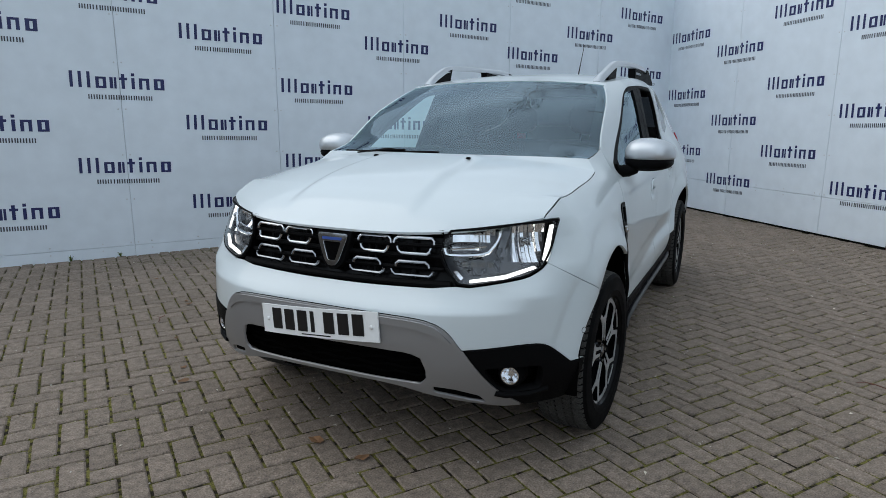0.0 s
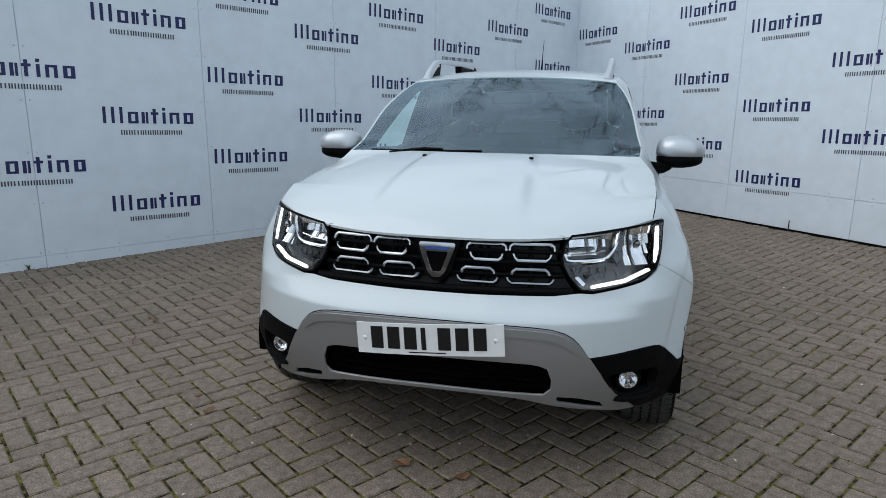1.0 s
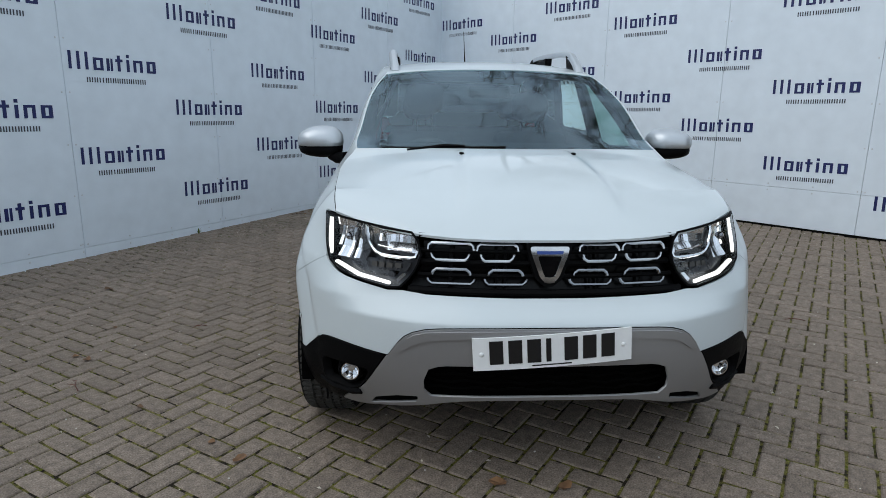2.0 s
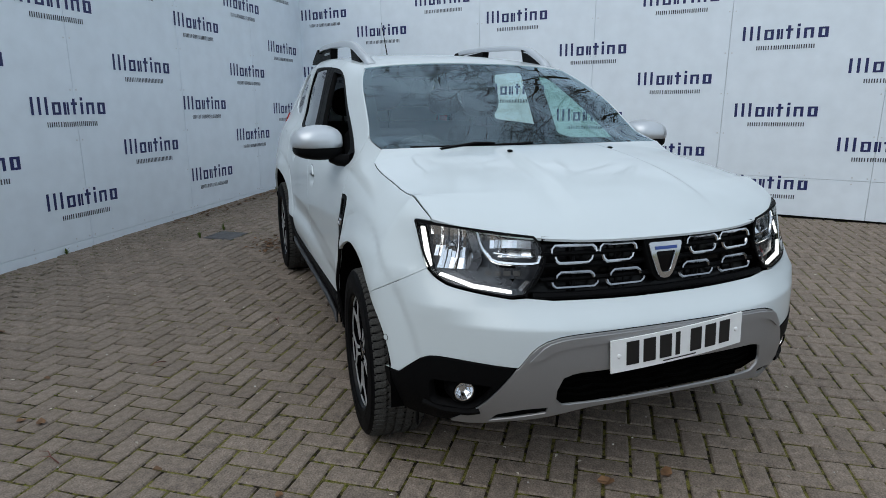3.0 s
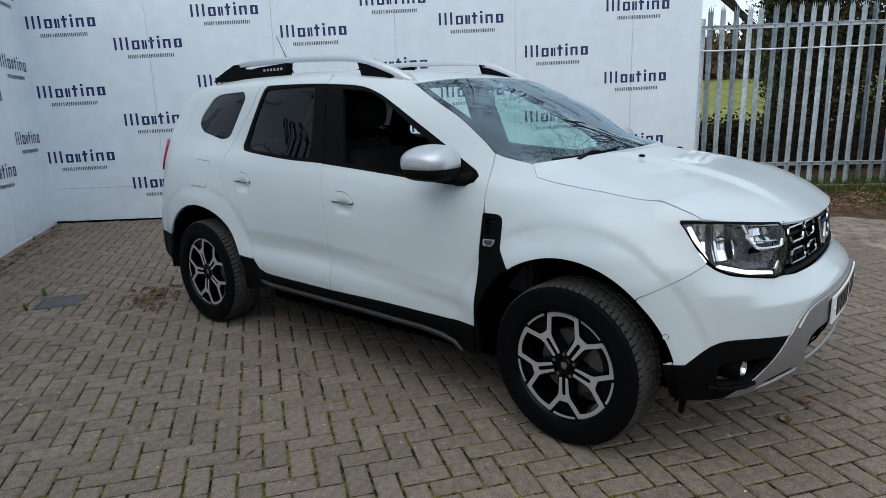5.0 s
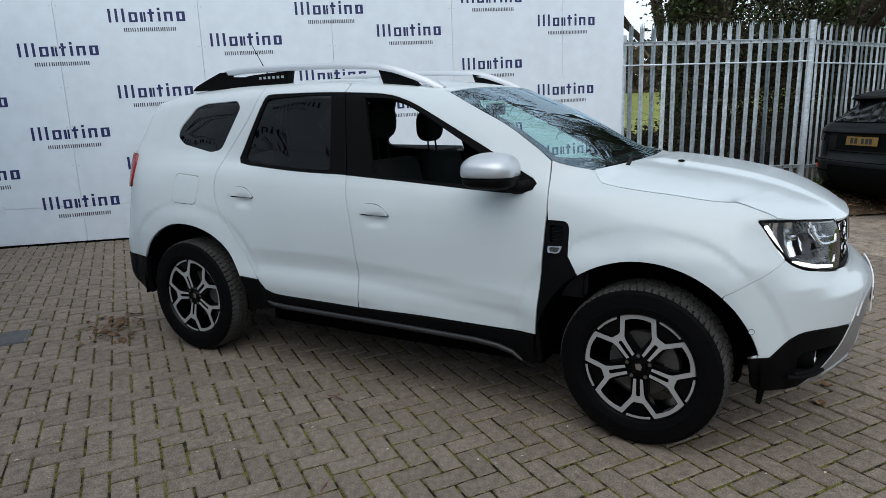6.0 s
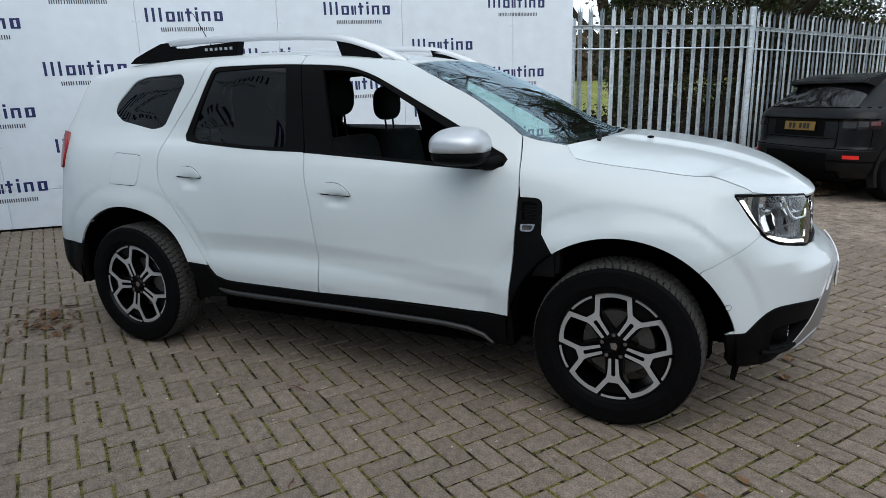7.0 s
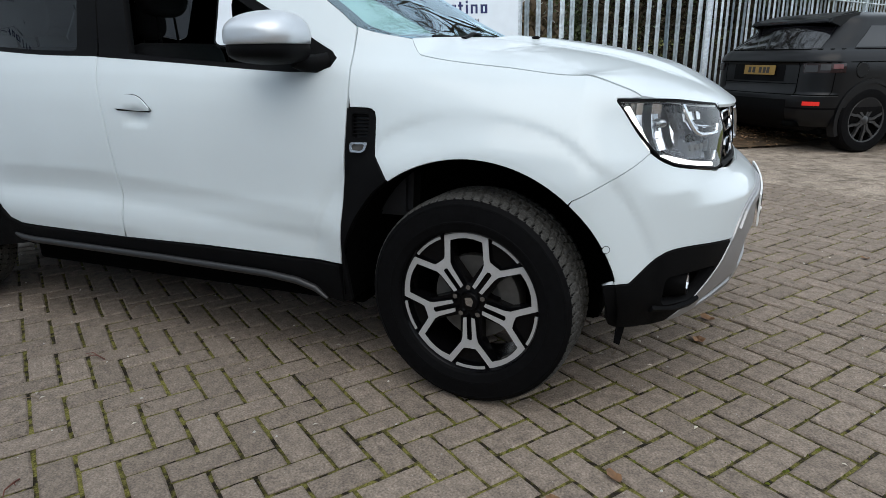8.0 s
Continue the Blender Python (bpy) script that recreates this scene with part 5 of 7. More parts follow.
bar("aerial", [(-1.36, 0.0, 1.60), (-1.38, 0.0, 1.64), (-1.46, 0.0, 1.77), (-1.55, 0.0, 1.915)], [0.022, 0.006, 0.003, 0.002], SATIN, car, 6, "thin black roof aerial")


# ---- wheels ----
def wheel(m):
    """An alloy wheel with tyre; its outer face looks to -y."""
    w = empty("wheel", m)
    R = 0.345
    wall_line = [(0.231, 0.096), (0.240, 0.106), (0.262, 0.1115), (0.263, 0.1125), (0.267, 0.1125), (0.268, 0.1118), (0.290, 0.1120), (0.316, 0.1085), (0.317, 0.1095), (0.321, 0.1080), (0.3225, 0.1060), (0.332, 0.1000)]
    low = [(0.336, 0.092), (0.336, -0.092)]
    t = turned("tyre", wall_line + low + [(r, -y) for r, y in reversed(wall_line)], RUBBER, w, 96, "black road tyre with dusty tread", angle=25)
    prof = [(0.330, 0.0995), (0.334, 0.0975), (0.3395, 0.088), (0.3425, 0.066)]
    for y in (0.052, 0.018, -0.018, -0.052):
        prof += [(0.3445, y + 0.0055), (0.3375, y + 0.0045), (0.3375, y - 0.0045), (0.3445, y - 0.0055)]
    prof += [(r, -y) for r, y in ((0.3425, 0.066), (0.3395, 0.088), (0.334, 0.0975), (0.330, 0.0995))]

    def knob(k, s, r):
        cut = (s + (k // 2 if k < 12 else (23 - k) // 2)) % 6 == 0
        return r - (0.008 if cut and r > 0.338 else (0.006 if cut and r > 0.3305 else 0.0))
    turned("tread", prof, TREAD, t, 432, "dusty grey grooved tread", swing=knob, angle=25)
    rim = turned("rim", [(0.234, -0.100), (0.2325, -0.101), (0.228, -0.094), (0.219, -0.07), (0.212, 0.0), (0.214, 0.09)], GLOSS_BLACK, w, 64, "gloss black alloy rim")
    bm, under = bmesh.new(), bmesh.new()
    for k in range(5):
        turn = pose(0, 0, 0, 0, 72 * k + 180, 0)
        pol = lambda r, a: (r * math.sin(radians(a)), r * math.cos(radians(a)))
        for s in (1, -1):
            leg = [(s * 0.0085, 0.052), (s * 0.0195, 0.054), (s * 0.0240, 0.118), (s * 0.0290, 0.136), pol(0.207, s * 21.0), pol(0.2095, s * 29.0), pol(0.2105, s * 36.2), pol(0.2280, s * 36.2), pol(0.2280, s * 27.0), pol(0.2280, s * 17.6), (s * 0.028, 0.165), (s * 0.020, 0.157), (s * 0.0, 0.156), (s * 0.0, 0.130), (s * 0.0088, 0.126)]
            if s < 0:
                leg.reverse()
            slab(bm, leg, -0.088, -0.0848, turn)
            slab(under, [(x * 0.985, z) for x, z in leg], -0.0845, -0.058, turn)
    part("spokes", bm, ALLOY, rim, "machined silver five twin spokes")
    part("spoke_sides", under, GLOSS_BLACK, rim)
    for k in range(5):
        turn = pose(0, 0, 0, 0, 72 * k + 180, 0)
        bm = bmesh.new()
        slab(bm, arc(0, 0, 0.218, 77, 103, 5) + list(reversed(arc(0, 0, 0.2275, 77, 103, 5))), -0.090, -0.086, turn)
        part("rim_insert", bm, ALLOY, rim)
        bm = bmesh.new()
        slab(bm, [(-0.036, 0.03), (-0.036, 0.13), (-0.080, 0.211), (-0.053, 0.219), (0, 0.221), (0.053, 0.219), (0.080, 0.211), (0.036, 0.13), (0.036, 0.03)], -0.070, -0.035, turn)
        part("spoke_back", bm, GLOSS_BLACK, rim)
    hub = turned("hub", [(0.0, -0.083), (0.028, -0.083), (0.031, -0.079), (0.034, -0.074), (0.06, -0.070), (0.062, 0.0)], GLOSS_BLACK, rim, 30)
    bm = bmesh.new()
    slab(bm, [(-0.013, 0.013), (0.009, 0.017), (0.016, 0.004), (0.010, -0.014), (-0.009, -0.010)], -0.086, -0.082)
    part("hub_mark", bm, CHROME, hub)
    for k in range(5):
        a = radians(72 * k)
        bm = bmesh.new()
        bmesh.ops.create_cone(bm, cap_ends=True, segments=6, radius1=0.009, radius2=0.0085, depth=0.02, matrix=Matrix.Translation((0.049 * math.sin(a), -0.074, 0.049 * math.cos(a))) @ pose(0, 0, 0, 90))
        part("wheel_nut", bm, CHROME_DARK, hub)
    turned("brake_disc", [(0.06, -0.028), (0.138, -0.028), (0.140, -0.02), (0.140, 0.0)], STEEL, w, 40, "dull steel brake disc")
    bm = bmesh.new()
    slab(bm, arc(0, 0, 0.155, -20, 35, 8) + list(reversed(arc(0, 0, 0.095, -20, 35, 8))), -0.045, 0.02)
    part("brake_caliper", bm, STEEL, w)
    return w


STEER = -3.0
first = wheel(CAR @ pose(HUB_X, -0.787, HUB_Z - 0.001, 0, -2, STEER))
tagged(first, "black and silver alloy wheel with road tyre under the white car", "wheel", "wheels of the white car")
for x, y, spin, yaw in ((-HUB_X, -0.787, 14, 0), (HUB_X, 0.787, 30, 180 + STEER), (-HUB_X, 0.787, 50, 180)):
    copy_thing(first, CAR @ pose(x, y, HUB_Z - 0.001, 0, spin, yaw))

# ---- cabin ----
bm = bmesh.new()
box(bm, (-2.0, -0.55, 0.20), (1.70, 0.55, 0.33), bevel=0.03)
box(bm, (-0.86, -0.70, 0.205), (0.86, 0.70, 0.31), bevel=0.02)
box(bm, (0.86, -0.55, 0.235), (1.62, 0.55, 0.30), bevel=0.02)
for y in (-0.72, 0.72):
    box(bm, (0.80, y - 0.11, 0.265), (0.885, y + 0.11, 0.46), bevel=0.02)
part("floor_pan", bm, MATT, car)
bm = bmesh.new()
box(bm, (1.05, -0.56, 0.30), (1.95, 0.56, 0.86), bevel=0.05)
part("engine_bay", bm, MATT, car)
bm = bmesh.new()
slab(bm, [(0.62, 0.55), (1.05, 0.55), (1.08, 1.06), (0.95, 1.10), (0.70, 1.07), (0.60, 0.95)], -0.68, 0.68)
bmesh.ops.bevel(bm, geom=bm.edges[:], offset=0.02, segments=2, affect="EDGES")
part("dashboard", bm, DASH, car, smooth=False)
m = Matrix.Translation((0.50, -0.36, 0.98)) @ pose(0, 0, 0, 0, -65, 0)
ring = [m @ Vector((0.185 * math.cos(2 * math.pi * k / 24), 0.185 * math.sin(2 * math.pi * k / 24), 0)) for k in range(25)]
sw = bar("steering_wheel", ring, 0.015, DASH, car, 8)
bm = bmesh.new()
box(bm, (-0.17, -0.02, -0.01), (0.17, 0.02, 0.01), m, 0.006)
box(bm, (-0.06, -0.05, -0.02), (0.05, 0.05, 0.02), m, 0.015)
part("steering_hub", bm, DASH, sw)


def seat(x, y, width, name, lift=0.0):
    bm = bmesh.new()
    box(bm, (x - 0.05, y - width / 2, 0.45), (x + 0.48, y + width / 2, 0.62), bevel=0.05, segments=3)
    st = part(name, bm, CLOTH, car, smooth=True)
    bm = bmesh.new()
    box(bm, (-0.07, -width / 2, 0.0), (0.07, width / 2, 0.62), Matrix.Translation((x - 0.02, y, 0.55)) @ pose(0, 0, 0, 0, -14, 0), bevel=0.06, segments=3)
    part("seat_back", bm, CLOTH, st, smooth=True)
    for yy in ((y,) if width < 0.7 else (y - 0.38, y + 0.38)):
        ball("headrest", (x - 0.21, yy, 1.300 + lift), (0.06, 0.130, 0.105), CLOTH, st, power=2.8, nu=18, nv=12)
        for d in (-0.05, 0.05):
            bar("headrest_post", [(x - 0.19, yy + d, 1.12), (x - 0.205, yy + d, 1.24 + lift)], 0.006, SATIN, st, 6)
    return st


seat(-0.04, -0.36, 0.50, "front_seat", 0.065)
seat(-0.13, 0.36, 0.50, "front_seat", 0.015)
seat(-0.90, 0.0, 1.22, "rear_seat")
bm = bmesh.new()
box(bm, (-1.96, -0.66, 1.10), (-1.08, 0.66, 1.12), bevel=0.006)
part("parcel_shelf", bm, MATT, car)
patch("headlining", lambda u, v: (lambda p: (p[0] * 0.97 - 0.03, p[1] * 0.95, p[2] - 0.035))(roof_at(u, v)), 12, 16, LINING, car, flip=True)
bm = bmesh.new()
box(bm, (0.30, -0.12, 1.375), (0.325, 0.12, 1.44), bevel=0.015)
part("rear_view_mirror", bm, DASH, car)
bm = bmesh.new()
slab(bm, [(1.778, 0.33), (1.772, 0.238), (1.79, 0.232), (1.808, 0.33)], -0.783, -0.777)
part("flap_stay", bm, SATIN, car)


# ---- palisade fence beyond the wall's end ----
def pale_mesh():
    """A rolled steel pale with three points at its top."""
    prof = [(-0.034, 0.0), (-0.026, -0.008), (-0.012, -0.010), (0.0, -0.018), (0.012, -0.010), (0.026, -0.008), (0.034, 0.0)]
    bm = bmesh.new()
    rows = []
    for z, squeeze in ((0.0, 1.0), (2.19, 1.0), (2.25, 1.0)):
        rows.append([bm.verts.new((x * squeeze, y, z)) for x, y in prof])
    for a, b in zip(rows, rows[1:]):
        for i in range(len(prof) - 1):
            bm.faces.new((a[i], a[i + 1], b[i + 1], b[i]))
    top = rows[-1]
    for ids, dx, h in (((0, 1, 2), -0.020, 0.07), ((2, 3, 4), 0.0, 0.10), ((4, 5, 6), 0.020, 0.07)):
        tip = bm.verts.new((dx * 1.25, -0.014, 2.25 + h))
        for i, j in zip(ids, ids[1:]):
            bm.faces.new((top[i], top[j], tip))
    me = bpy.data.meshes.new("pale")
    bmesh.ops.solidify(bm, geom=bm.faces[:], thickness=0.003)
    bm.to_mesh(me)
    bm.free()
    me.materials.append(GALVANISED)
    return me


PALE = pale_mesh()


def fence_run(a, b, base, pitch, label, lead=0.0):
    a, b = Vector(a), Vector(b)
    d = b - a
    length = d.length
    m = pose(a.x, a.y, base, 0, 0, math.degrees(math.atan2(d.y, d.x)))
    f = tagged(empty("palisade_fence", m), label, "fence", "palisade fence runs")
    n = int((length - 0.06) / pitch)
    rng = random.Random(int(length * 100))
    for k in range(n):
        p = place(new("pale", PALE), f)
        p.location = (0.10 + pitch * (k + 0.2) + rng.uniform(-0.004, 0.004), 0.02, rng.uniform(-0.01, 0.01))
        p.rotation_euler = (radians(rng.uniform(-0.4, 0.4)), radians(rng.uniform(-0.5, 0.5)), radians(rng.uniform(-4, 4)))
    for z in (0.26, 2.03):
        bm = bmesh.new()
        box(bm, (0, -0.008, z), (length, -0.003, z + 0.05))
        box(bm, (0, -0.045, z + 0.045), (length, -0.008, z + 0.05))
        rail = part("rail", bm, GALVANISED, f)
        verts, faces = [], []
        for k in range(n):
            x, k0 = 0.10 + pitch * (k + 0.2), len(verts)
            for y, r in ((-0.0082, 0.010), (-0.016, 0.008)):
                verts += [(x + r * math.cos(q * math.pi / 3), y, z + 0.022 + r * math.sin(q * math.pi / 3)) for q in range(6)]
            faces += [(k0 + q, k0 + (q + 1) % 6, k0 + 6 + (q + 1) % 6, k0 + 6 + q) for q in range(6)] + [tuple(range(k0 + 6, k0 + 12))]
        tagged(place(new("bolts", mesh_of("bolts", verts, faces, STEEL)), rail), "row of dark bolt heads", kind="stuff")
    v, fc = tube([(0, -0.012, 1.77), (length, -0.012, 1.77)], 0.011, 6)
    place(new("stay_bar", mesh_of("stay_bar", v, fc, GALVANISED)), f)
    return f


def post(x, y, z0, z1, yaw):
    bm = bmesh.new()
    for lo, hi in (((-0.033, -0.004, 0), (0.033, 0.004, 1)), ((-0.038, -0.03, 0), (-0.033, 0.03, 1)), ((0.033, -0.03, 0), (0.038, 0.03, 1))):
        box(bm, (lo[0], lo[1], z0), (hi[0], hi[1], z1))
    p = part("fence_post", bm, GALVANISED)
    p.matrix_world = pose(x, y, 0, 0, 0, yaw)
    return tagged(p, "galvanised steel fence post set in the bank", "post", "fence posts")


FA, FB, FC = (6.20, -1.18), (5.21, -3.74), (5.95, -11.5)
fence_run(FA, FB, 0.17, 0.155, "galvanised palisade fence bay beside the wall end")
fence_run((FB[0] + 0.03, FB[1] - 0.12), FC, 0.15, 0.155, "galvanised palisade fence running behind the black car")
post(FB[0], FB[1], -0.1, 2.50, 60)
post(FA[0] + 0.06, FA[1] - 0.05, -0.1, 2.35, 69)
post(FB[0] + 0.53, FB[1] - 5.54, -0.1, 2.45, 85)

# bank of soil in front of and under the fence
bm = bmesh.new()
rows = []
line = [Vector((7.2, 1.0)), Vector((6.3, -1.0)), Vector(FA), Vector((5.87, -2.0)), Vector((5.54, -2.87)), Vector(FB), Vector((5.3, -5.0)), Vector((5.5, -7.2)), Vector(FC), Vector((6.6, -18.0))]
for k, p in enumerate(line):
    d = (line[min(k + 1, len(line) - 1)] - line[max(k - 1, 0)]).normalized()
    n = Vector((d.y, -d.x))
    if n.x > 0:
        n = -n
    row = []
    for s, z in ((1.5, -0.03), (1.2, 0.0), (0.8, 0.03), (0.4, 0.08), (0.12, 0.14), (-0.3, 0.19), (-1.2, 0.22), (-4, 0.15), (-12, 0.0), (-22, -0.1)):
        q = p + n * s
        if k < 2 and s > 0:
            q = p + n * 0.02 * s
        row.append(bm.verts.new((q.x, q.y, z + 0.03 * noise.noise((q.x * 1.5, q.y * 1.5, 0)))))
    rows.append(row)
for a, b in zip(rows, rows[1:]):
    for i in range(len(a) - 1):
        bm.faces.new((a[i], a[i + 1], b[i + 1], b[i]))
bank = tagged(part("soil_bank", bm, SOIL, smooth=True), "brown leaf littered soil bank under the fence", "soil bank", kind="structure")
bm = bmesh.new()
for a, b in ((FA, FB), (FB, FC)):
    a, b = Vector(a), Vector(b)
    d = b - a
    n = int(d.length / 0.9)
    for k in range(n):
        m = pose(a.x + d.x * k / n, a.y + d.y * k / n, 0.05, 0, 0, math.degrees(math.atan2(d.y, d.x)))
        box(bm, (0.004, -0.16, 0), (d.length / n - 0.004, -0.11, 0.135), m, bevel=0.006, segments=1)
tagged(part("kerb", bm, BLOCK_FAR), "row of small concrete edging kerbs under the fence", "kerb", kind="structure")

# rising field with a far hedge line
bm = bmesh.new()
rows = []
for j in range(13):
    t = j / 12
    r = 22 + 120 * t
    row = []
    for i in range(15):
        a = radians(-75 + 100 * i / 14)
        row.append(bm.verts.new((5 + r * math.cos(a), r * math.sin(a), -0.1 + 5.2 * ease(t * 0.9) + 0.3 * noise.noise((i, j, 3)))))
    rows.append(row)
for a, b in zip(rows, rows[1:]):
    for i in range(len(a) - 1):
        bm.faces.new((a[i], a[i + 1], b[i + 1], b[i]))
tagged(part("field", bm, FIELD, smooth=True), "pale green grass field rising behind the fence", "field", kind="structure")


# ---- trees and undergrowth ----
def bare_tree(x, y, height, girth, seed, depth=6, lean=0.1, fine=0.003, thick=0.0):
    """Trunk and limbs, forked again and again down to twigs; returns the thing and the tips."""
    rng = random.Random(seed)
    wood, twigs, tips = ([], []), ([], []), []

    def grow(p, d, length, r, level):
        pts, radii = [p], [r]
        n = 4 if level < 3 else 3
        for k in range(n):
            d = (d + Vector((rng.uniform(-1, 1), rng.uniform(-1, 1), rng.uniform(-0.5, 0.7))) * (0.10 + 0.05 * level)).normalized()
            p = p + d * length / n
            pts.append(p)
            radii.append(max(thick, r * (1 - 0.42 * (k + 1) / n)))
        v, f = tube(pts, radii, 7 if level < 2 else (5 if level < 4 else 3), closed=False)
        store = wood if level < 3 else twigs
        k = len(store[0])
        store[0].extend(v)
        store[1].extend(tuple(i + k for i in face) for face in f)
        if level >= depth or r < fine:
            tips.append(p)
            return
        for c in range((rng.choice((2, 3, 3)) if fine > 0.002 or level < 3 else 4) if level else 4):
            side = Vector((rng.uniform(-1, 1), rng.uniform(-1, 1), rng.uniform(-0.2, 0.6)))
            nd = (d * rng.uniform(0.5, 1.0) + side * rng.uniform(0.5, 0.9)).normalized()
            start = pts[-1] if c < 2 else pts[rng.randint(max(1, n - 2), n)]
            grow(start, nd, length * rng.uniform(0.58, 0.78), radii[-1] * rng.uniform(0.6, 0.85), level + 1)
    grow(Vector((0, 0, -0.1)), Vector((rng.uniform(-lean, lean), rng.uniform(-lean, lean), 1)).normalized(), height * 0.36, girth, 0)
    t = empty("tree", pose(x, y, 0.05))
    place(new("trunk", mesh_of("trunk", *wood, BARK, True)), t)
    place(new("twigs", mesh_of("twigs", *twigs, TWIG)), t)
    tagged(t.children[-1], "fine bare twigs", kind="stuff")
    return t, tips


def leaf_cloud(spots, n, size, spread, seed, squash=1.0):
    rng = random.Random(seed)
    verts, faces = [], []
    for k in range(n):
        c = rng.choice(spots)
        p = Vector(c) + Vector((rng.gauss(0, spread), rng.gauss(0, spread), rng.gauss(0, spread * squash)))
        if p.z < 0.05:
            continue
        s = size * rng.uniform(0.6, 1.4)
        e = Euler((rng.uniform(-1.2, 1.2), rng.uniform(-1.2, 1.2), rng.uniform(0, 6.3))).to_matrix()
        k0 = len(verts)
        for q in ((-0.5, 0, 0), (0, -0.42, 0.08), (0.6, 0, 0), (0, 0.42, 0.08)):
            verts.append(p + e @ (Vector(q) * s))
        faces += [(k0, k0 + 1, k0 + 2), (k0, k0 + 2, k0 + 3)]
    return verts, faces


def in_gap(x, y):
    """The gap between the wall's end and the first trunk, where the field shows."""
    return y > -3.75 - 0.98 * (x - 7.5)


for x, y, h, g, seed, label in ((8.0, -4.4, 8.5, 0.21, 3, "ivy clad bare tree behind the fence"), (7.75, -5.15, 9.0, 0.24, 5, "thick brown trunk of a bare tree with ivy"),
                                (7.3, -6.6, 7.0, 0.13, 12, "slim ivy clad tree behind the fence"), (7.7, -8.3, 8.5, 0.26, 8, "stout reddish trunk with ivy behind the fence"), (8.6, -10.2, 9.0, 0.22, 9, "ivy covered tree behind the black car"), (9.6, -5.6, 8.0, 0.12, 21, "slender bare tree beyond the fence")):
    t, tips = bare_tree(x, y, h, g, seed, 5)
    tagged(t, label, "tree")
    rng = random.Random(seed)
    spots = []
    for k in range(60):
        z = rng.uniform(0.4, 4.2)
        a = rng.uniform(0, 6.3)
        spots.append((math.cos(a) * (g + 0.05), math.sin(a) * (g + 0.05), z))
    if seed not in (21,):
        if seed in (8, 9, 12):
            spots += [(rng.gauss(0, 0.9), rng.gauss(0, 0.9), rng.uniform(2.6, 5.0)) for k in range(60)]
        v, f = leaf_cloud(spots, 9000 if seed == 3 else 5200, 0.052, 0.13, seed + 1)
        tagged(place(new("ivy", mesh_of("ivy", v, f, IVY)), t), "glossy dark ivy leaves", kind="stuff")

BRAMBLE = material("dead_bramble", (0.032, 0.025, 0.015), 0.9, vary=0.3, per_island=0.55, spec=0.1)
rng = random.Random(77)
verts, faces = [], []
for k in range(2600):
    t = rng.uniform(0, 1) ** 0.9
    y = -1.0 - 11 * t
    x = 6.1 + 0.05 * abs(y) + abs(rng.gauss(0, 1.1)) + (0.3 if y > -3.7 else 0.0)
    h = rng.uniform(0.5, 1.5) * (0.6 if in_gap(x, y) else 1.35)
    p = Vector((x, y, 0.15))
    d = Vector((rng.uniform(-0.7, 0.7), rng.uniform(-0.7, 0.7), 1)).normalized()
    pts = [p]
    for j in range(3):
        d = (d + Vector((rng.uniform(-0.5, 0.5), rng.uniform(-0.5, 0.5), -0.25 * j))).normalized()
        pts.append(pts[-1] + d * h / 3)
    v, f = tube(pts, [0.007, 0.006, 0.004, 0.002], 3, closed=False)
    k0 = len(verts)
    verts.extend(v)
    faces.extend(tuple(i + k0 for i in face) for face in f)
under = tagged(empty("undergrowth", pose(0, 0, 0)), "dark tangled brambles and dead stems behind the fence", "undergrowth", kind="stuff")
tagged(place(new("stems", mesh_of("stems", verts, faces, TWIG)), under), kind="stuff")
spots = []
for k in range(1400):
    t = rng.uniform(0, 1)
    y = -1.2 - 10.5 * t
    x = 6.3 + 0.05 * abs(y) + abs(rng.gauss(0, 1.0)) + (0.3 if y > -3.7 else 0.0)
    spots.append((x, y, rng.uniform(0.15, 0.85 if in_gap(x, y) else 2.7)))
v, f = leaf_cloud(spots, 44000, 0.055, 0.12, 5)
tagged(place(new("dead_leaves", mesh_of("dead_leaves", v, f, BRAMBLE)), under), kind="stuff")
v, f = leaf_cloud([s for s in spots if s[2] < 1.5][:300], 5000, 0.055, 0.12, 6)
tagged(place(new("green_leaves", mesh_of("green_leaves", v, f, IVY)), under), kind="stuff")
high = [(rng.uniform(6.9, 9.2), rng.uniform(-13.5, -4.0), rng.uniform(1.8, 5.8)) for k in range(900)]
high = [p for p in high if not in_gap(p[0] - 0.3, p[1] - 0.3)]
v, f = leaf_cloud(high, 42000, 0.065, 0.22, 15)
tagged(place(new("climber_leaves", mesh_of("climber_leaves", v, f, IVY)), under), kind="stuff")
v, f = leaf_cloud(high, 24000, 0.055, 0.30, 16)
tagged(place(new("dead_sprays", mesh_of("dead_sprays", v, f, BRAMBLE)), under), kind="stuff")
GRASS = material("verge_grass", (0.07, 0.105, 0.02), 0.85, vary=0.2, per_island=0.4, spec=0.2)
verts, faces = [], []
for k in range(5000):
    t = rng.uniform(0, 1)
    a, b = (Vector(FA), Vector(FB)) if rng.random() < 0.45 else (Vector(FB), Vector(FC))
    p = a + (b - a) * t + Vector((rng.gauss(0.1, 0.16), rng.gauss(0, 0.12)))
    h = rng.uniform(0.05, 0.16)
    w = rng.uniform(0.004, 0.008)
    q = rng.uniform(0, 6.3)
    c, s = math.cos(q), math.sin(q)
    k0 = len(verts)
    verts += [(p.x - w * c, p.y - w * s, 0.13), (p.x + w * c, p.y + w * s, 0.13), (p.x + rng.uniform(-0.06, 0.06), p.y + rng.uniform(-0.06, 0.06), 0.14 + h)]
    faces.append((k0, k0 + 1, k0 + 2))
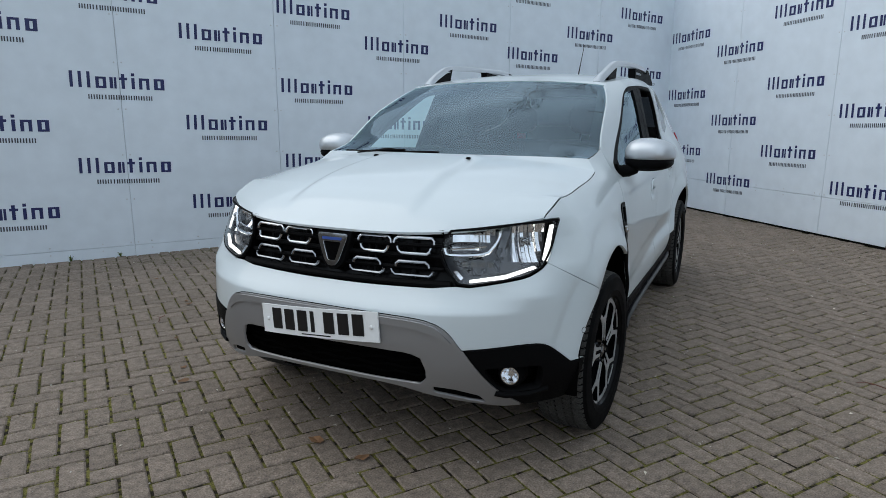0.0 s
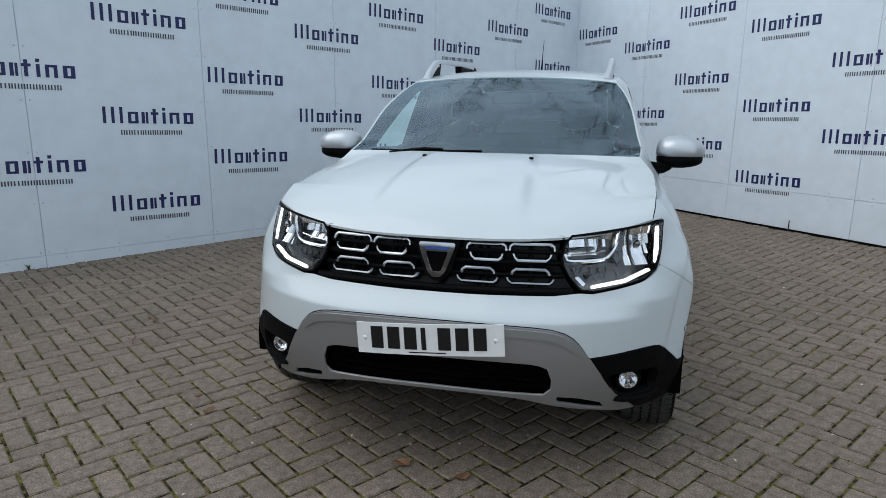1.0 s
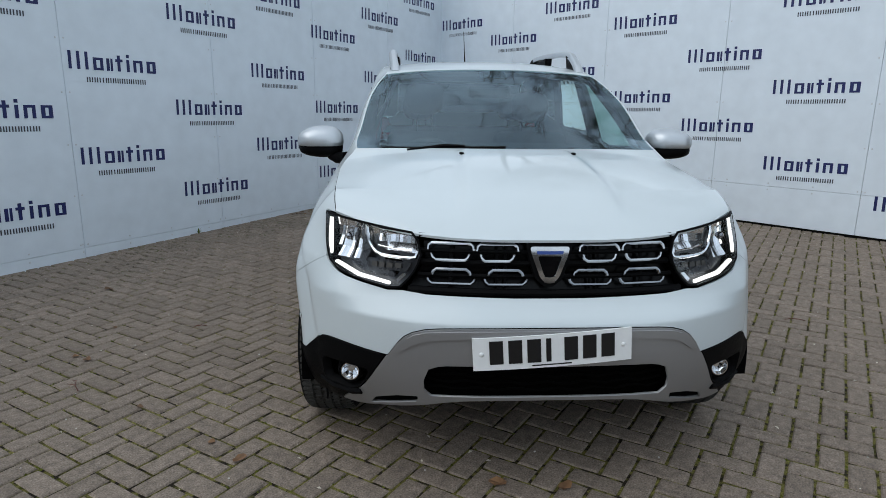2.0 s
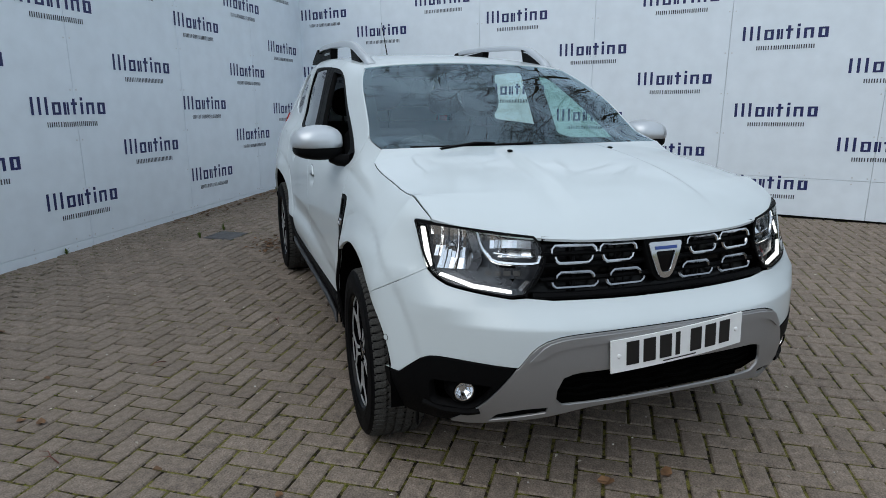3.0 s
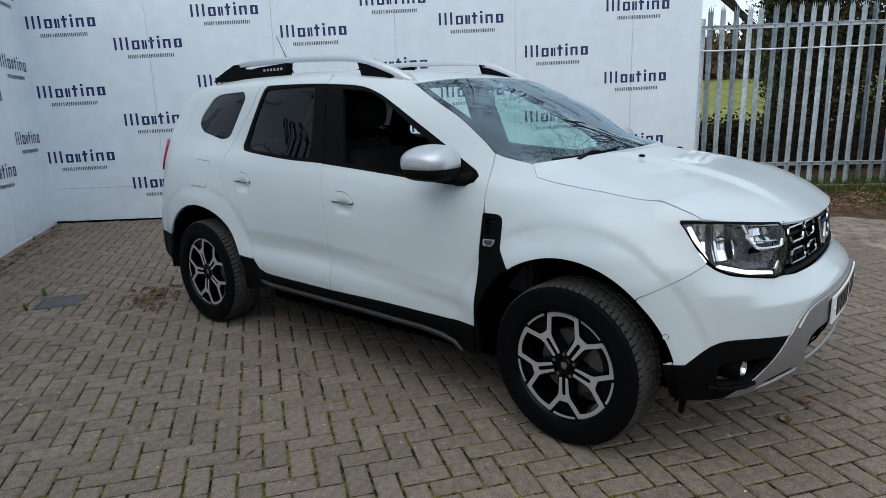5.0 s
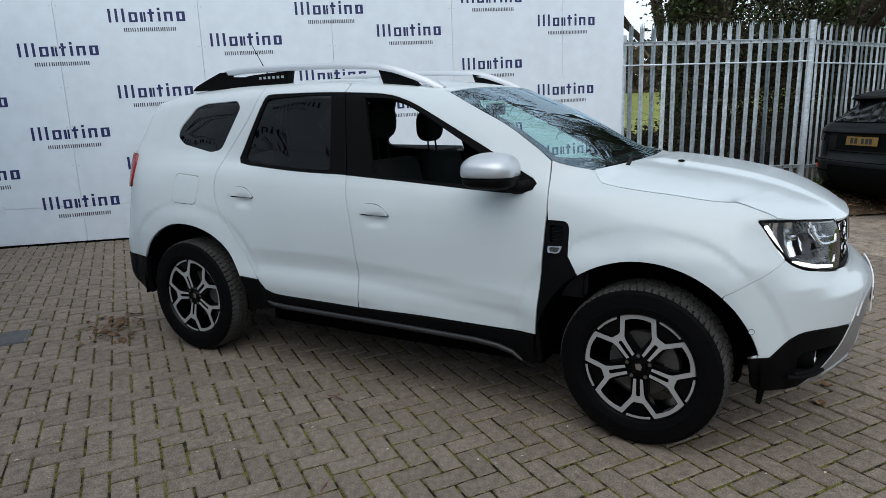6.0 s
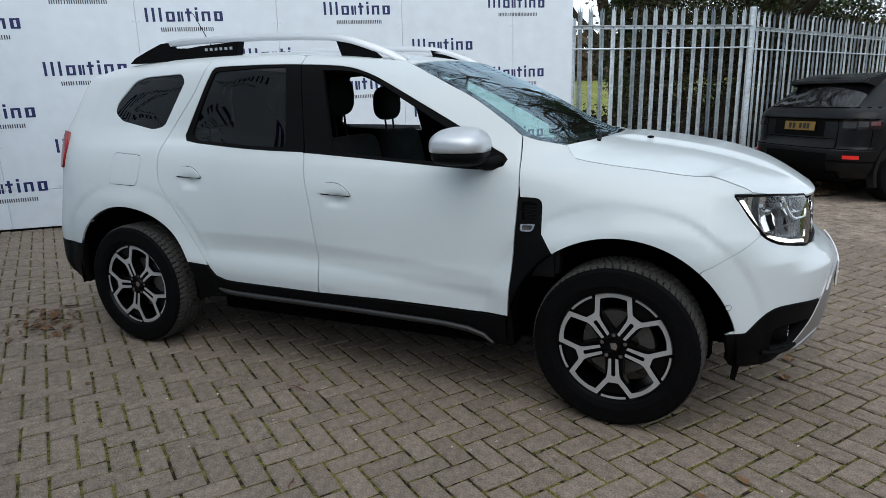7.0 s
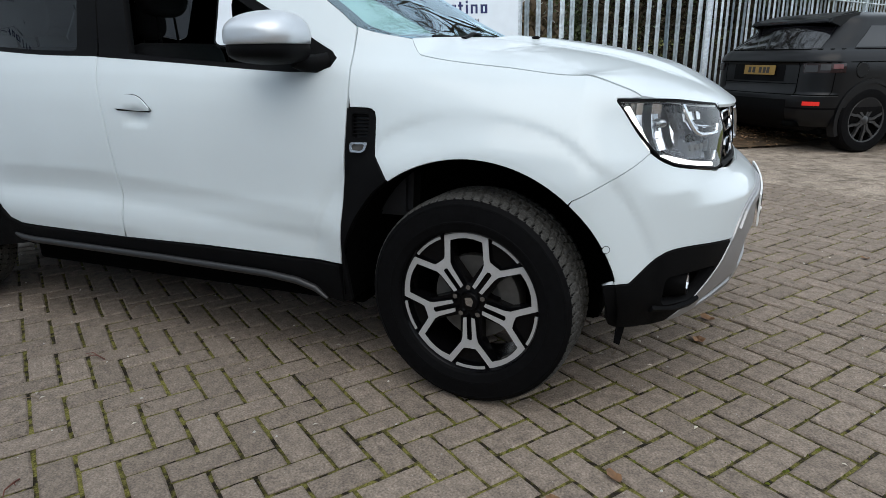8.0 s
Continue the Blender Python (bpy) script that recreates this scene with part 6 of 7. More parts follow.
tagged(new("grass", mesh_of("grass", verts, faces, GRASS)), "tufts of rough grass along the fence foot", "grass", kind="stuff")

# leaf litter, straw and tufts on the yard side of the bank
rng = random.Random(58)
bank_z = pchip([0.0, 0.12, 0.4, 0.8, 1.2, 1.5], [0.155, 0.14, 0.08, 0.03, 0.0, -0.03])
away = Vector((FB[1] - FA[1], FA[0] - FB[0])).normalized()
litter, blades = ([], []), ([], [])
for k in range(5200):
    t, off = rng.uniform(-0.02, 1.5), abs(rng.gauss(0.45, 0.38))
    x, y = FA[0] + (FB[0] - FA[0]) * t + away.x * off, FA[1] + (FB[1] - FA[1]) * t + away.y * off
    z = bank_z(min(1.5, off)) + 0.03 * noise.noise((x * 1.5, y * 1.5, 0)) + 0.012
    e = Euler((rng.uniform(-0.6, 0.6), rng.uniform(-0.6, 0.6), rng.uniform(0, 6.3))).to_matrix()
    s, thin = rng.uniform(0.012, 0.034), rng.choice((0.5, 0.45, 0.12))
    k0 = len(litter[0])
    litter[0].extend(Vector((x, y, z)) + e @ (Vector(q) * s) for q in ((-1, 0, 0), (0, -thin, 0.2), (1, 0, 0), (0, thin, 0.2)))
    litter[1].extend([(k0, k0 + 1, k0 + 2), (k0, k0 + 2, k0 + 3)])
tagged(new("bank_litter", mesh_of("bank_litter", *litter, material("dry_bank_litter", (0.21, 0.125, 0.065), 0.85, vary=0.3, per_island=0.6))), "dry brown leaves and straw strewn over the bank", "leaf litter", kind="stuff")
for k in range(7000):
    t, off = rng.uniform(-0.02, 1.3), rng.gauss(0.16, 0.10) if k % 4 else rng.gauss(0.75, 0.12)
    if k % 4 == 0:
        t = rng.choice((0.1, 0.34, 0.4, 0.8)) + rng.gauss(0, 0.03)
    x, y = FA[0] + (FB[0] - FA[0]) * t + away.x * off, FA[1] + (FB[1] - FA[1]) * t + away.y * off
    z, h, w, q = bank_z(max(0, off)), rng.uniform(0.03, 0.10), rng.uniform(0.003, 0.006), rng.uniform(0, 6.3)
    k0 = len(blades[0])
    blades[0].extend([(x - w * math.cos(q), y - w * math.sin(q), z), (x + w * math.cos(q), y + w * math.sin(q), z), (x + rng.uniform(-0.05, 0.05), y + rng.uniform(-0.05, 0.05), z + h)])
    blades[1].append((k0, k0 + 1, k0 + 2))
tagged(new("bank_grass", mesh_of("bank_grass", *blades, GRASS)), "short green grass and weeds along the fence bank", "grass", kind="stuff")

# far hedge and wood on the rise
rng = random.Random(31)
FAR_WOOD = material("far_bare_wood", (0.085, 0.065, 0.045), 0.95, vary=0.3, grain=1.0, blotch=0.2, per_island=0.45, spec=0.05)
verts, faces = [], []
for k in range(20000):
    a = radians(rng.uniform(-70, 22))
    r = rng.uniform(100, 128)
    top = 5.0 + 2.4 * noise.noise((a * 9, 0, 0)) + 1.5 * noise.noise((a * 31, 4, 0))
    z = 3.2 + min(1.5, abs(rng.gauss(0, 0.75))) * max(1.5, top)
    s = rng.uniform(0.35, 1.0)
    p = Vector((5 + r * math.cos(a), r * math.sin(a), z))
    e = Euler((rng.uniform(-1, 1), rng.uniform(-1, 1), rng.uniform(0, 6.3))).to_matrix()
    k0 = len(verts)
    for q in ((-0.5, 0, -0.5), (0.5, 0, -0.4), (0.1, 0, 0.9)):
        verts.append(p + e @ (Vector(q) * s * 1.6))
    faces.append((k0, k0 + 1, k0 + 2))
tagged(new("far_wood", mesh_of("far_wood", verts, faces, FAR_WOOD)), "brown leafless wood along the far field edge", "wood", kind="stuff")

# bare trees standing beyond the walls, seen in the glass
for x, y, h, g, seed in ((11.2, 6.6, 12.0, 0.2, 14), (11.6, 3.8, 12.0, 0.19, 16), (12.2, 1.6, 12.2, 0.19, 18), (11.6, -1.6, 11.5, 0.16, 19), (10.4, -7.0, 12.5, 0.2, 20)):
    t, tips = bare_tree(x, y, h, g, seed, 6, fine=0.0016, thick=0.007)
    tagged(t, "tall bare tree standing beyond the yard walls", "tree", "bare trees beyond the walls")


# ---- black parked car ----
SUV_PAINT = material("dark_grey_wrap", (0.0036, 0.0040, 0.0050), 0.30, vary=0.15, grain=250, blotch=1.5, spec=0.27)
SUV_TRIM = material("dark_wheel_grey", (0.020, 0.0205, 0.022), 0.36, vary=0.12, grain=200, spec=0.5)
SUV_GLASS = material("black_glass", (0.005, 0.005, 0.006), 0.06, spec=0.7)
SMOKED = material("smoked_lens", (0.02, 0.012, 0.012), 0.08)
# emission added to a passive reflector so that it looks bright red
RED_GLOW = glowing("red_reflector_added_glow", (0.55, 0.02, 0.015), 0.22)
RED_DARK = material("dim_red_lens", (0.10, 0.03, 0.03), 0.15)
PLATE_YELLOW = material("plate_yellow", (0.22, 0.13, 0.02), 0.4, vary=0.05)
SUV = pose(4.135, -3.23, -0.06, 0, 0, 251)
suv = tagged(empty("parked_car", SUV), "dark grey wrapped off-road car parked by the fence", "car")
suv_w = pchip([0.24, 0.34, 0.55, 0.75, 0.92, 1.06, 1.13, 1.16, 1.32, 1.44, 1.52, 1.56], [0.80, 0.90, 0.945, 0.95, 0.955, 0.935, 0.90, 0.87, 0.80, 0.74, 0.68, 0.52])
suv_r = pchip([0.24, 0.34, 0.48, 0.60, 0.66, 0.68, 0.90, 1.00, 1.02, 1.10, 1.16, 1.32, 1.44, 1.52, 1.56], [0.20, 0.08, 0.01, 0.0, 0.005, 0.03, 0.04, 0.045, 0.02, 0.05, 0.12, 0.32, 0.45, 0.50, 0.60])


def suv_skin(u, z, out=0.0):
    """u: 0 mid rear, 1 right rear corner onwards to 2 at the front; negative for the left side."""
    w, r = suv_w(z) + out, suv_r(z) - out
    a = abs(u)
    c = 0.34
    if a <= 0.6:
        x, y = r + 0.05 * (a / 0.6) ** 2, (w - c) * a / 0.6
    elif a <= 1.0:
        t = radians(90 * (a - 0.6) / 0.4)
        x, y = r + 0.05 + 0.9 * c * (1 - math.cos(t)), w - c + c * math.sin(t)
    else:
        t = a - 1.0
        x, y = r + 0.05 + 0.9 * c + t * (4.3 - r - 0.4), w * (1 - 0.25 * max(0, t - 0.75) ** 2 * 16 * 0.25)
    return x, (-y if u >= 0 else y), z


def suv_patch(name, u0, u1, z0, z1, mat, parent, nu, nz, out=0.0, label=""):
    return patch(name, lambda u, v: suv_skin(u0 + (u1 - u0) * u, z0 + (z1 - z0) * v, out), nu, nz, mat, parent, label, flip=True)


body = suv_patch("body", -2, 2, 0.52, 1.56, SUV_PAINT, suv, 96, 52)
suv_patch("lower_cladding", -2, 2, 0.24, 0.52, SATIN, suv, 96, 8, 0.004)
bm = bmesh.new()
for z in (1.56,):
    ring = [suv_skin(-2 + 4 * i / 60, z) for i in range(61)]
    bm.faces.new([bm.verts.new((x, y, z + 0.0)) for x, y, z in ring])
bmesh.ops.triangulate(bm, faces=bm.faces[:])
part("roof", bm, SUV_PAINT, suv)
suv_patch("rear_window", -0.76, 0.76, 1.165, 1.44, SUV_GLASS, body, 24, 6, 0.006, "black rear window")
for s in (1, -1):
    suv_patch("side_window", s * 1.02, s * 1.52, 1.175, 1.405, SUV_GLASS, body, 14, 5, 0.006) if s > 0 else patch("side_window", lambda u, v: suv_skin(-1.52 + 0.5 * u, 1.175 + 0.23 * v, 0.006), 14, 5, SUV_GLASS, body, flip=True)
    suv_patch("tail_lamp", s * 0.64 if s > 0 else -1.0, s * 1.0 if s > 0 else -0.64, 0.905, 1.005, SMOKED, body, 10, 3, 0.010, "smoked tail lamp")
    for u0, u1, z0, z1, mt in ((0.65, 0.76, 0.915, 0.985, SUV_TRIM), (0.78, 0.86, 0.93, 0.995, SUV_TRIM), (0.88, 0.97, 0.945, 0.995, RED_DARK)):
        suv_patch("lamp_block", *((u0, u1) if s > 0 else (-u1, -u0)), z0, z1, mt, body, 6, 2, 0.013)
    suv_patch("reflector", s * 0.70 if s > 0 else -0.84, s * 0.84 if s > 0 else -0.70, 0.545, 0.59, RED_GLOW, body, 6, 2, 0.010, "red rear reflector")
bm = bmesh.new()
slab(bm, [(0.25, 1.455), (0.27, 1.487), (0.52, 1.540), (0.80, 1.575), (0.80, 1.545), (0.50, 1.492), (0.30, 1.447)], -0.60, 0.60)
for v in bm.verts:
    v.co.x += 0.16 * (abs(v.co.y) / 0.6) ** 2 * (0.8 - v.co.x) / 0.55
bmesh.ops.bevel(bm, geom=bm.edges[:], offset=0.008, segments=2, affect="EDGES")
sp = part("spoiler", bm, SUV_PAINT, suv)
bm = bmesh.new()
box(bm, (0.252, -0.13, 1.460), (0.262, 0.13, 1.474), bevel=0.002)
part("brake_light", bm, SMOKED, sp)
for s in (1, -1):
    bm = bmesh.new()
    slab(bm, [(0.40, 1.450), (0.46, 1.508), (0.80, 1.560), (0.74, 1.475), (0.56, 1.395)], s * 0.60, s * 0.645)
    part("spoiler_fin", bm, SUV_PAINT, sp)
# black strips laid on the uncut body draw the shade of gaps and creases
for u0, u1, z, h in ((-0.99, 0.99, 0.655, 0.010), (-1.9, 1.9, 1.012, 0.010), (-0.60, 0.60, 0.775, 0.007), (-1.9, 1.9, 1.150, 0.012)):
    suv_patch("shut_line", u0, u1, z, z + h, MATT, body, 40, 1, 0.0025)
for s in (1, -1):
    # upright strips likewise, dark in place of the boot gap and haunch line
    suv_patch("boot_shut_line", s * 0.60 - 0.005, s * 0.60 + 0.005, 0.665, 1.012, MATT, body, 1, 12, 0.0025)
    suv_patch("haunch_line", *((0.90, 0.908) if s > 0 else (-0.908, -0.90)), 0.665, 0.90, MATT, body, 1, 8, 0.0025)
    suv_patch("bumper_shelf", *((0.58, 0.99) if s > 0 else (-0.99, -0.58)), 0.645, 0.655, SUV_TRIM, body, 14, 1, 0.016)
    suv_patch("bumper_foot", *((0.52, 0.98) if s > 0 else (-0.98, -0.52)), 0.30, 0.50, SUV_PAINT, body, 14, 5, 0.012)
suv_patch("bumper_insert", -0.52, 0.52, 0.42, 0.60, SATIN, body, 16, 4, 0.004)
suv_patch("step_plate", -0.59, 0.59, 0.665, 0.772, SUV_PAINT, body, 16, 2, 0.006)
suv_patch("plate_recess", -0.42, 0.42, 0.80, 0.99, SATIN, body, 8, 3, 0.003)
bm = bmesh.new()
box(bm, (-0.014, -0.26, -0.055), (-0.005, 0.26, 0.055), pose(0.036, -0.05, 0.925, 0, 5, 0), bevel=0.002, segments=1)
sp = part("number_plate", bm, PLATE_YELLOW, suv, "yellow plate with plain dark bars")
for k, y in enumerate((0.16, 0.09, -0.02, -0.09, -0.15)):
    bm = bmesh.new()
    box(bm, (-0.017, y - 0.022, -0.034), (-0.013, y + 0.022, 0.034), pose(0.036, -0.05, 0.925, 0, 5, 0))
    part("plate_bar", bm, INK, sp)
for s in (1, -1):
    bm = bmesh.new()
    box(bm, (-0.005, s * 0.55 - 0.09, 0.29), (0.15, s * 0.55 + 0.09, 0.35), pose(0.07, 0, 0), bevel=0.02)
    part("exhaust", bm, MATT, suv)
turned("fuel_gap", [(0.0, -0.9545), (0.090, -0.9545), (0.092, -0.94)], MATT, body, 24, m=pose(0.62, 0, 0.93))
turned("fuel_cap", [(0.0, -0.962), (0.078, -0.962), (0.083, -0.958), (0.084, -0.95)], SUV_PAINT, body, 24, m=pose(0.62, 0, 0.93))
bm = bmesh.new()
box(bm, (0.3, -0.8, 0.2), (4.1, 0.8, 0.5), bevel=0.05)
part("underbody", bm, MATT, suv)


def suv_wheel(x, y, yaw):
    w = tagged(empty("wheel", SUV @ pose(x, y, 0.369, 0, 20, yaw)), "black multi-spoke wheel under the dark grey car", "wheel", "wheels of the dark grey car")
    turned("tyre", [(0.25, 0.11), (0.30, 0.122), (0.345, 0.118), (0.368, 0.095), (0.370, 0.0), (0.368, -0.095), (0.345, -0.118), (0.30, -0.122), (0.25, -0.11)], RUBBER, w, 56)
    rim = turned("rim", [(0.255, -0.108), (0.246, -0.11), (0.238, -0.10), (0.225, -0.05), (0.22, 0.1)], GLOSS_BLACK, w, 48)
    for k in range(5):
        turn = pose(0, 0, 0, 0, 72 * k, 0)
        for s in (1, -1):
            bm = bmesh.new()
            leg = [(s * 0.002, 0.05), (s * 0.026, 0.05), (s * 0.034, 0.11), (s * 0.060, 0.15), (s * 0.094, 0.222), (s * 0.066, 0.234), (s * 0.036, 0.166), (s * 0.008, 0.13)]
            slab(bm, leg if s > 0 else leg[::-1], -0.104, -0.070, turn)
            part("spoke", bm, SUV_TRIM, rim)
    turned("rim_lip", [(0.236, -0.102), (0.240, -0.110), (0.250, -0.1125), (0.254, -0.108)], SUV_TRIM, rim, 48)
    turned("hub", [(0.0, -0.110), (0.035, -0.108), (0.06, -0.09), (0.07, 0.0)], SUV_TRIM, rim, 24)
    return w


for x, y, yaw in ((0.80, -0.835, 0), (3.46, -0.835, 0), (0.80, 0.835, 180), (3.46, 0.835, 180)):
    suv_wheel(x, y, yaw)
    s = -1 if y < 0 else 1
    for r0, r1, out, nm, mt in ((0.0, 0.415, 0.953, "arch_gap", MATT), (0.412, 0.462, 0.962, "arch_trim", SUV_PAINT)):
        bm = bmesh.new()
        pts = arc(x, 0.369, r1, -22, 202, 30)
        if r0:
            pts = pts + list(reversed(arc(x, 0.369, r0, -22, 202, 30)))
        slab(bm, pts, s * (out - (0.0 if r0 else 0.06)), s * (out - 0.10))
        part(nm, bm, mt, suv)

# ---- small things on the ground ----
COVER = material("worn_drain_cover", (0.085, 0.085, 0.088), 0.7, vary=0.25, grain=90, blotch=6, bump=0.5, bump_scale=60, spec=0.25)
DRAIN = (4.13, 6.05)
bm = bmesh.new()
box(bm, (-0.135, -0.135, -0.02), (0.135, 0.135, 0.004), bevel=0.003, segments=1)
cover = tagged(part("drain_cover", bm, COVER), "square dark grey drain cover ringed with moss", "drain cover")
cover.matrix_world = pose(DRAIN[0], DRAIN[1], lie(*DRAIN))
bm = bmesh.new()
for lo, hi in (((-0.155, -0.155), (0.155, -0.139)), ((-0.155, 0.139), (0.155, 0.155)), ((-0.155, -0.139), (-0.139, 0.139)), ((0.139, -0.139), (0.155, 0.139))):
    box(bm, (lo[0], lo[1], -0.02), (hi[0], hi[1], 0.0035))
part("drain_frame", bm, COVER, cover)
RUST = material("dark_rusty_steel", (0.045, 0.014, 0.012), 0.7, vary=0.3)
bm = bmesh.new()
box(bm, (-0.005, -0.005, 0.0), (0.005, 0.005, 0.125), bevel=0.001, segments=1)
peg = tagged(part("steel_peg", bm, RUST), "short dark red steel peg at the wall foot", "peg")
peg.matrix_world = pose(east_x(3.35) - 0.032, 3.35, -0.002, 0, 4, 0)

def leaf(x, y, size, turn, seed):
    rng = random.Random(seed)
    verts = [(0, 0, 0.004)]
    n = 9
    for k in range(n):
        a = 2 * math.pi * k / n
        r = size * (0.5 + 0.5 * abs(math.cos(a * 0.5))) * rng.uniform(0.7, 1.1)
        verts.append((r * math.cos(a), 0.65 * r * math.sin(a), 0.003 + size * rng.uniform(0.05, 0.35)))
    ob = new("dry_leaf", mesh_of("dry_leaf", verts, [(0, 1 + k, 1 + (k + 1) % n) for k in range(n)], DRY_LEAF))
    ob.matrix_world = pose(x, y, lie(x, y), 0, 0, turn)
    return tagged(ob, "curled brown dry leaf lying on the paving", "leaf", "dry leaves on the paving")


for k, (x, y) in enumerate(((0.939, 2.16), (1.033, 5.058), (0.841, 2.369), (0.472, 3.489), (0.495, 4.008), (0.436, 3.295), (0.662, 4.715), (0.665, 4.814), (-0.35, 3.0), (0.3, 1.35), (-0.2, 2.1), (0.95, 0.75), (1.9, 0.45), (0.55, 5.7), (2.73, 5.21), (1.5, 5.9))):
    leaf(x, y, random.Random(k).uniform(0.022, 0.045), 67 * k, k)
rng = random.Random(41)
verts, faces = [], []
for k in range(300):
    x, y = (rng.gauss(3.94, 0.16), rng.gauss(5.39, 0.10)) if k < 130 else (rng.uniform(4.5, 8.0), 7.0 - abs(rng.gauss(0, 0.12)))
    s = rng.uniform(0.012, 0.035)
    e = Euler((rng.uniform(-0.5, 0.5), rng.uniform(-0.5, 0.5), rng.uniform(0, 6))).to_matrix()
    k0 = len(verts)
    for q in ((-1, 0, 0), (0, -0.5, 0.2), (1, 0, 0), (0, 0.5, 0.2)):
        verts.append(Vector((x, y, lie(x, y) + 0.012)) + e @ (Vector(q) * s))
    faces += [(k0, k0 + 1, k0 + 2), (k0, k0 + 2, k0 + 3)]
tagged(new("leaf_litter", mesh_of("leaf_litter", verts, faces, DRY_LEAF)), "small heap of brown leaves and litter by the wall", "leaf litter", kind="stuff")
STONE = material("pale_grit", (0.45, 0.43, 0.39), 0.9, vary=0.2, per_island=0.3)
TWIG_DRY = material("dry_twig", (0.22, 0.16, 0.10), 0.9, vary=0.2, per_island=0.3)
verts, faces = [], []
for k in range(700):
    x, y = rng.uniform(-1.0, 7.0), rng.uniform(-0.7, 6.9)
    s = rng.uniform(0.0025, 0.006)
    k0 = len(verts)
    z = lie(x, y)
    verts += [(x - s, y, z), (x, y - s, z), (x + s, y, z), (x, y + s, z), (x, y, z + s)]
    faces += [(k0, k0 + 1, k0 + 4), (k0 + 1, k0 + 2, k0 + 4), (k0 + 2, k0 + 3, k0 + 4), (k0 + 3, k0, k0 + 4)]
tagged(new("grit", mesh_of("grit", verts, faces, STONE)), "scattered pale grit on the paving", "grit", kind="stuff")
PETAL = material("pale_litter", (0.50, 0.46, 0.38), 0.8, vary=0.2, per_island=0.5)
verts, faces = [], []
for k in range(260):
    x, y = rng.uniform(-2.2, 7.0), rng.uniform(-0.8, 6.9)
    s = rng.uniform(0.004, 0.013)
    a = rng.uniform(0, 6.3)
    c, d = s * math.cos(a), s * math.sin(a)
    z = lie(x, y) + 0.002
    k0 = len(verts)
    verts += [(x - c, y - d, z), (x + 0.5 * d, y - 0.5 * c, z + 0.3 * s), (x + c, y + d, z + 0.1 * s), (x - 0.5 * d, y + 0.5 * c, z + 0.4 * s)]
    faces += [(k0, k0 + 1, k0 + 2), (k0, k0 + 2, k0 + 3)]
tagged(new("pale_litter", mesh_of("pale_litter", verts, faces, PETAL)), "pale leaf scraps and petals scattered over the paving", "litter", kind="stuff")
MOSS = material("moss_tuft", (0.075, 0.085, 0.014), 0.95, vary=0.3, per_island=0.4, spec=0.1)
verts, faces = [], []
for k in range(16000):
    x, y = rng.uniform(-3.0, 7.0), rng.uniform(-0.8, 6.9)
    if rng.random() < 0.07:
        x, y = rng.uniform(-4.0, 7.5), 7.06 - abs(rng.gauss(0, 0.07))
    elif rng.random() < 0.05:
        q, e = rng.uniform(-0.19, 0.19), rng.choice((-1, 1)) * rng.gauss(0.175, 0.015)
        x, y = (DRAIN[0] + q, DRAIN[1] + e) if rng.random() < 0.5 else (DRAIN[0] + e, DRAIN[1] + q)
    else:
        if noise.noise((x * 0.8, y * 0.8, 7)) < -0.05:
            continue
        if rng.random() < 0.5:
            x = 0.003 + 0.1 * round((x - 0.003) / 0.1) + rng.gauss(0, 0.003)
        else:
            y = 0.085 + 0.1 * round((y - 0.085) / 0.1) + rng.gauss(0, 0.003)
    s = rng.uniform(0.003, 0.0070)
    z = lie(x, y) - 0.0062
    k0 = len(verts)
    for q in range(5):
        a = q * 1.257 + rng.uniform(-0.3, 0.3)
        verts.append((x + s * math.cos(a), y + s * math.sin(a), z))
    verts.append((x, y, z + 0.006))
    faces += [(k0 + q, k0 + (q + 1) % 5, k0 + 5) for q in range(5)]
tagged(new("moss", mesh_of("moss", verts, faces, MOSS)), "small moss tufts growing in the paving joints", "moss", kind="stuff")
FILM = material("damp_dirt", (0.105, 0.088, 0.060), 0.95, vary=0.3, per_island=0.25, second=(0.075, 0.082, 0.018), second_at=0.55, second_scale=3.0, spec=0.1)
verts, faces = [], []
for k in range(5200):
    x, y = rng.uniform(-4.5, 7.6), 7.05 - abs(rng.gauss(0, 0.50))
    if k % 5 == 0:
        y = rng.uniform(-0.8, 6.0)
        x = east_x(y) - 0.02 - abs(rng.gauss(0, 0.35))
    if noise.noise((x * 1.1, y * 1.1, 2)) < -0.12 or y < -0.8:
        continue
    s = rng.uniform(0.005, 0.020)
    z = lie(x, y) + rng.uniform(0.0016, 0.0026)
    k0 = len(verts)
    for q in range(7):
        r = s * rng.uniform(0.5, 1.1)
        verts.append((x + r * math.cos(q * 0.8976), y + 0.7 * r * math.sin(q * 0.8976), z))
    verts.append((x, y, z + 0.001))
    faces += [(k0 + q, k0 + (q + 1) % 7, k0 + 7) for q in range(7)]
tagged(new("dirt_film", mesh_of("dirt_film", verts, faces, FILM)), "patches of damp brown dirt over the paving near the walls", "dirt", kind="stuff")
verts, faces = [], []
for k in range(90):
    x, y, a, l = rng.uniform(-0.8, 6.5), rng.uniform(-0.6, 6.9), rng.uniform(0, 6.3), rng.uniform(0.02, 0.09)
    z = lie(x, y) + 0.004
    v, f = tube([(x, y, z), (x + 0.5 * l * math.cos(a), y + 0.5 * l * math.sin(a), z + 0.006), (x + l * math.cos(a + 0.3), y + l * math.sin(a + 0.3), z)], 0.0014, 3, False)
    k0 = len(verts)
    verts.extend(v)
    faces.extend(tuple(i + k0 for i in face) for face in f)
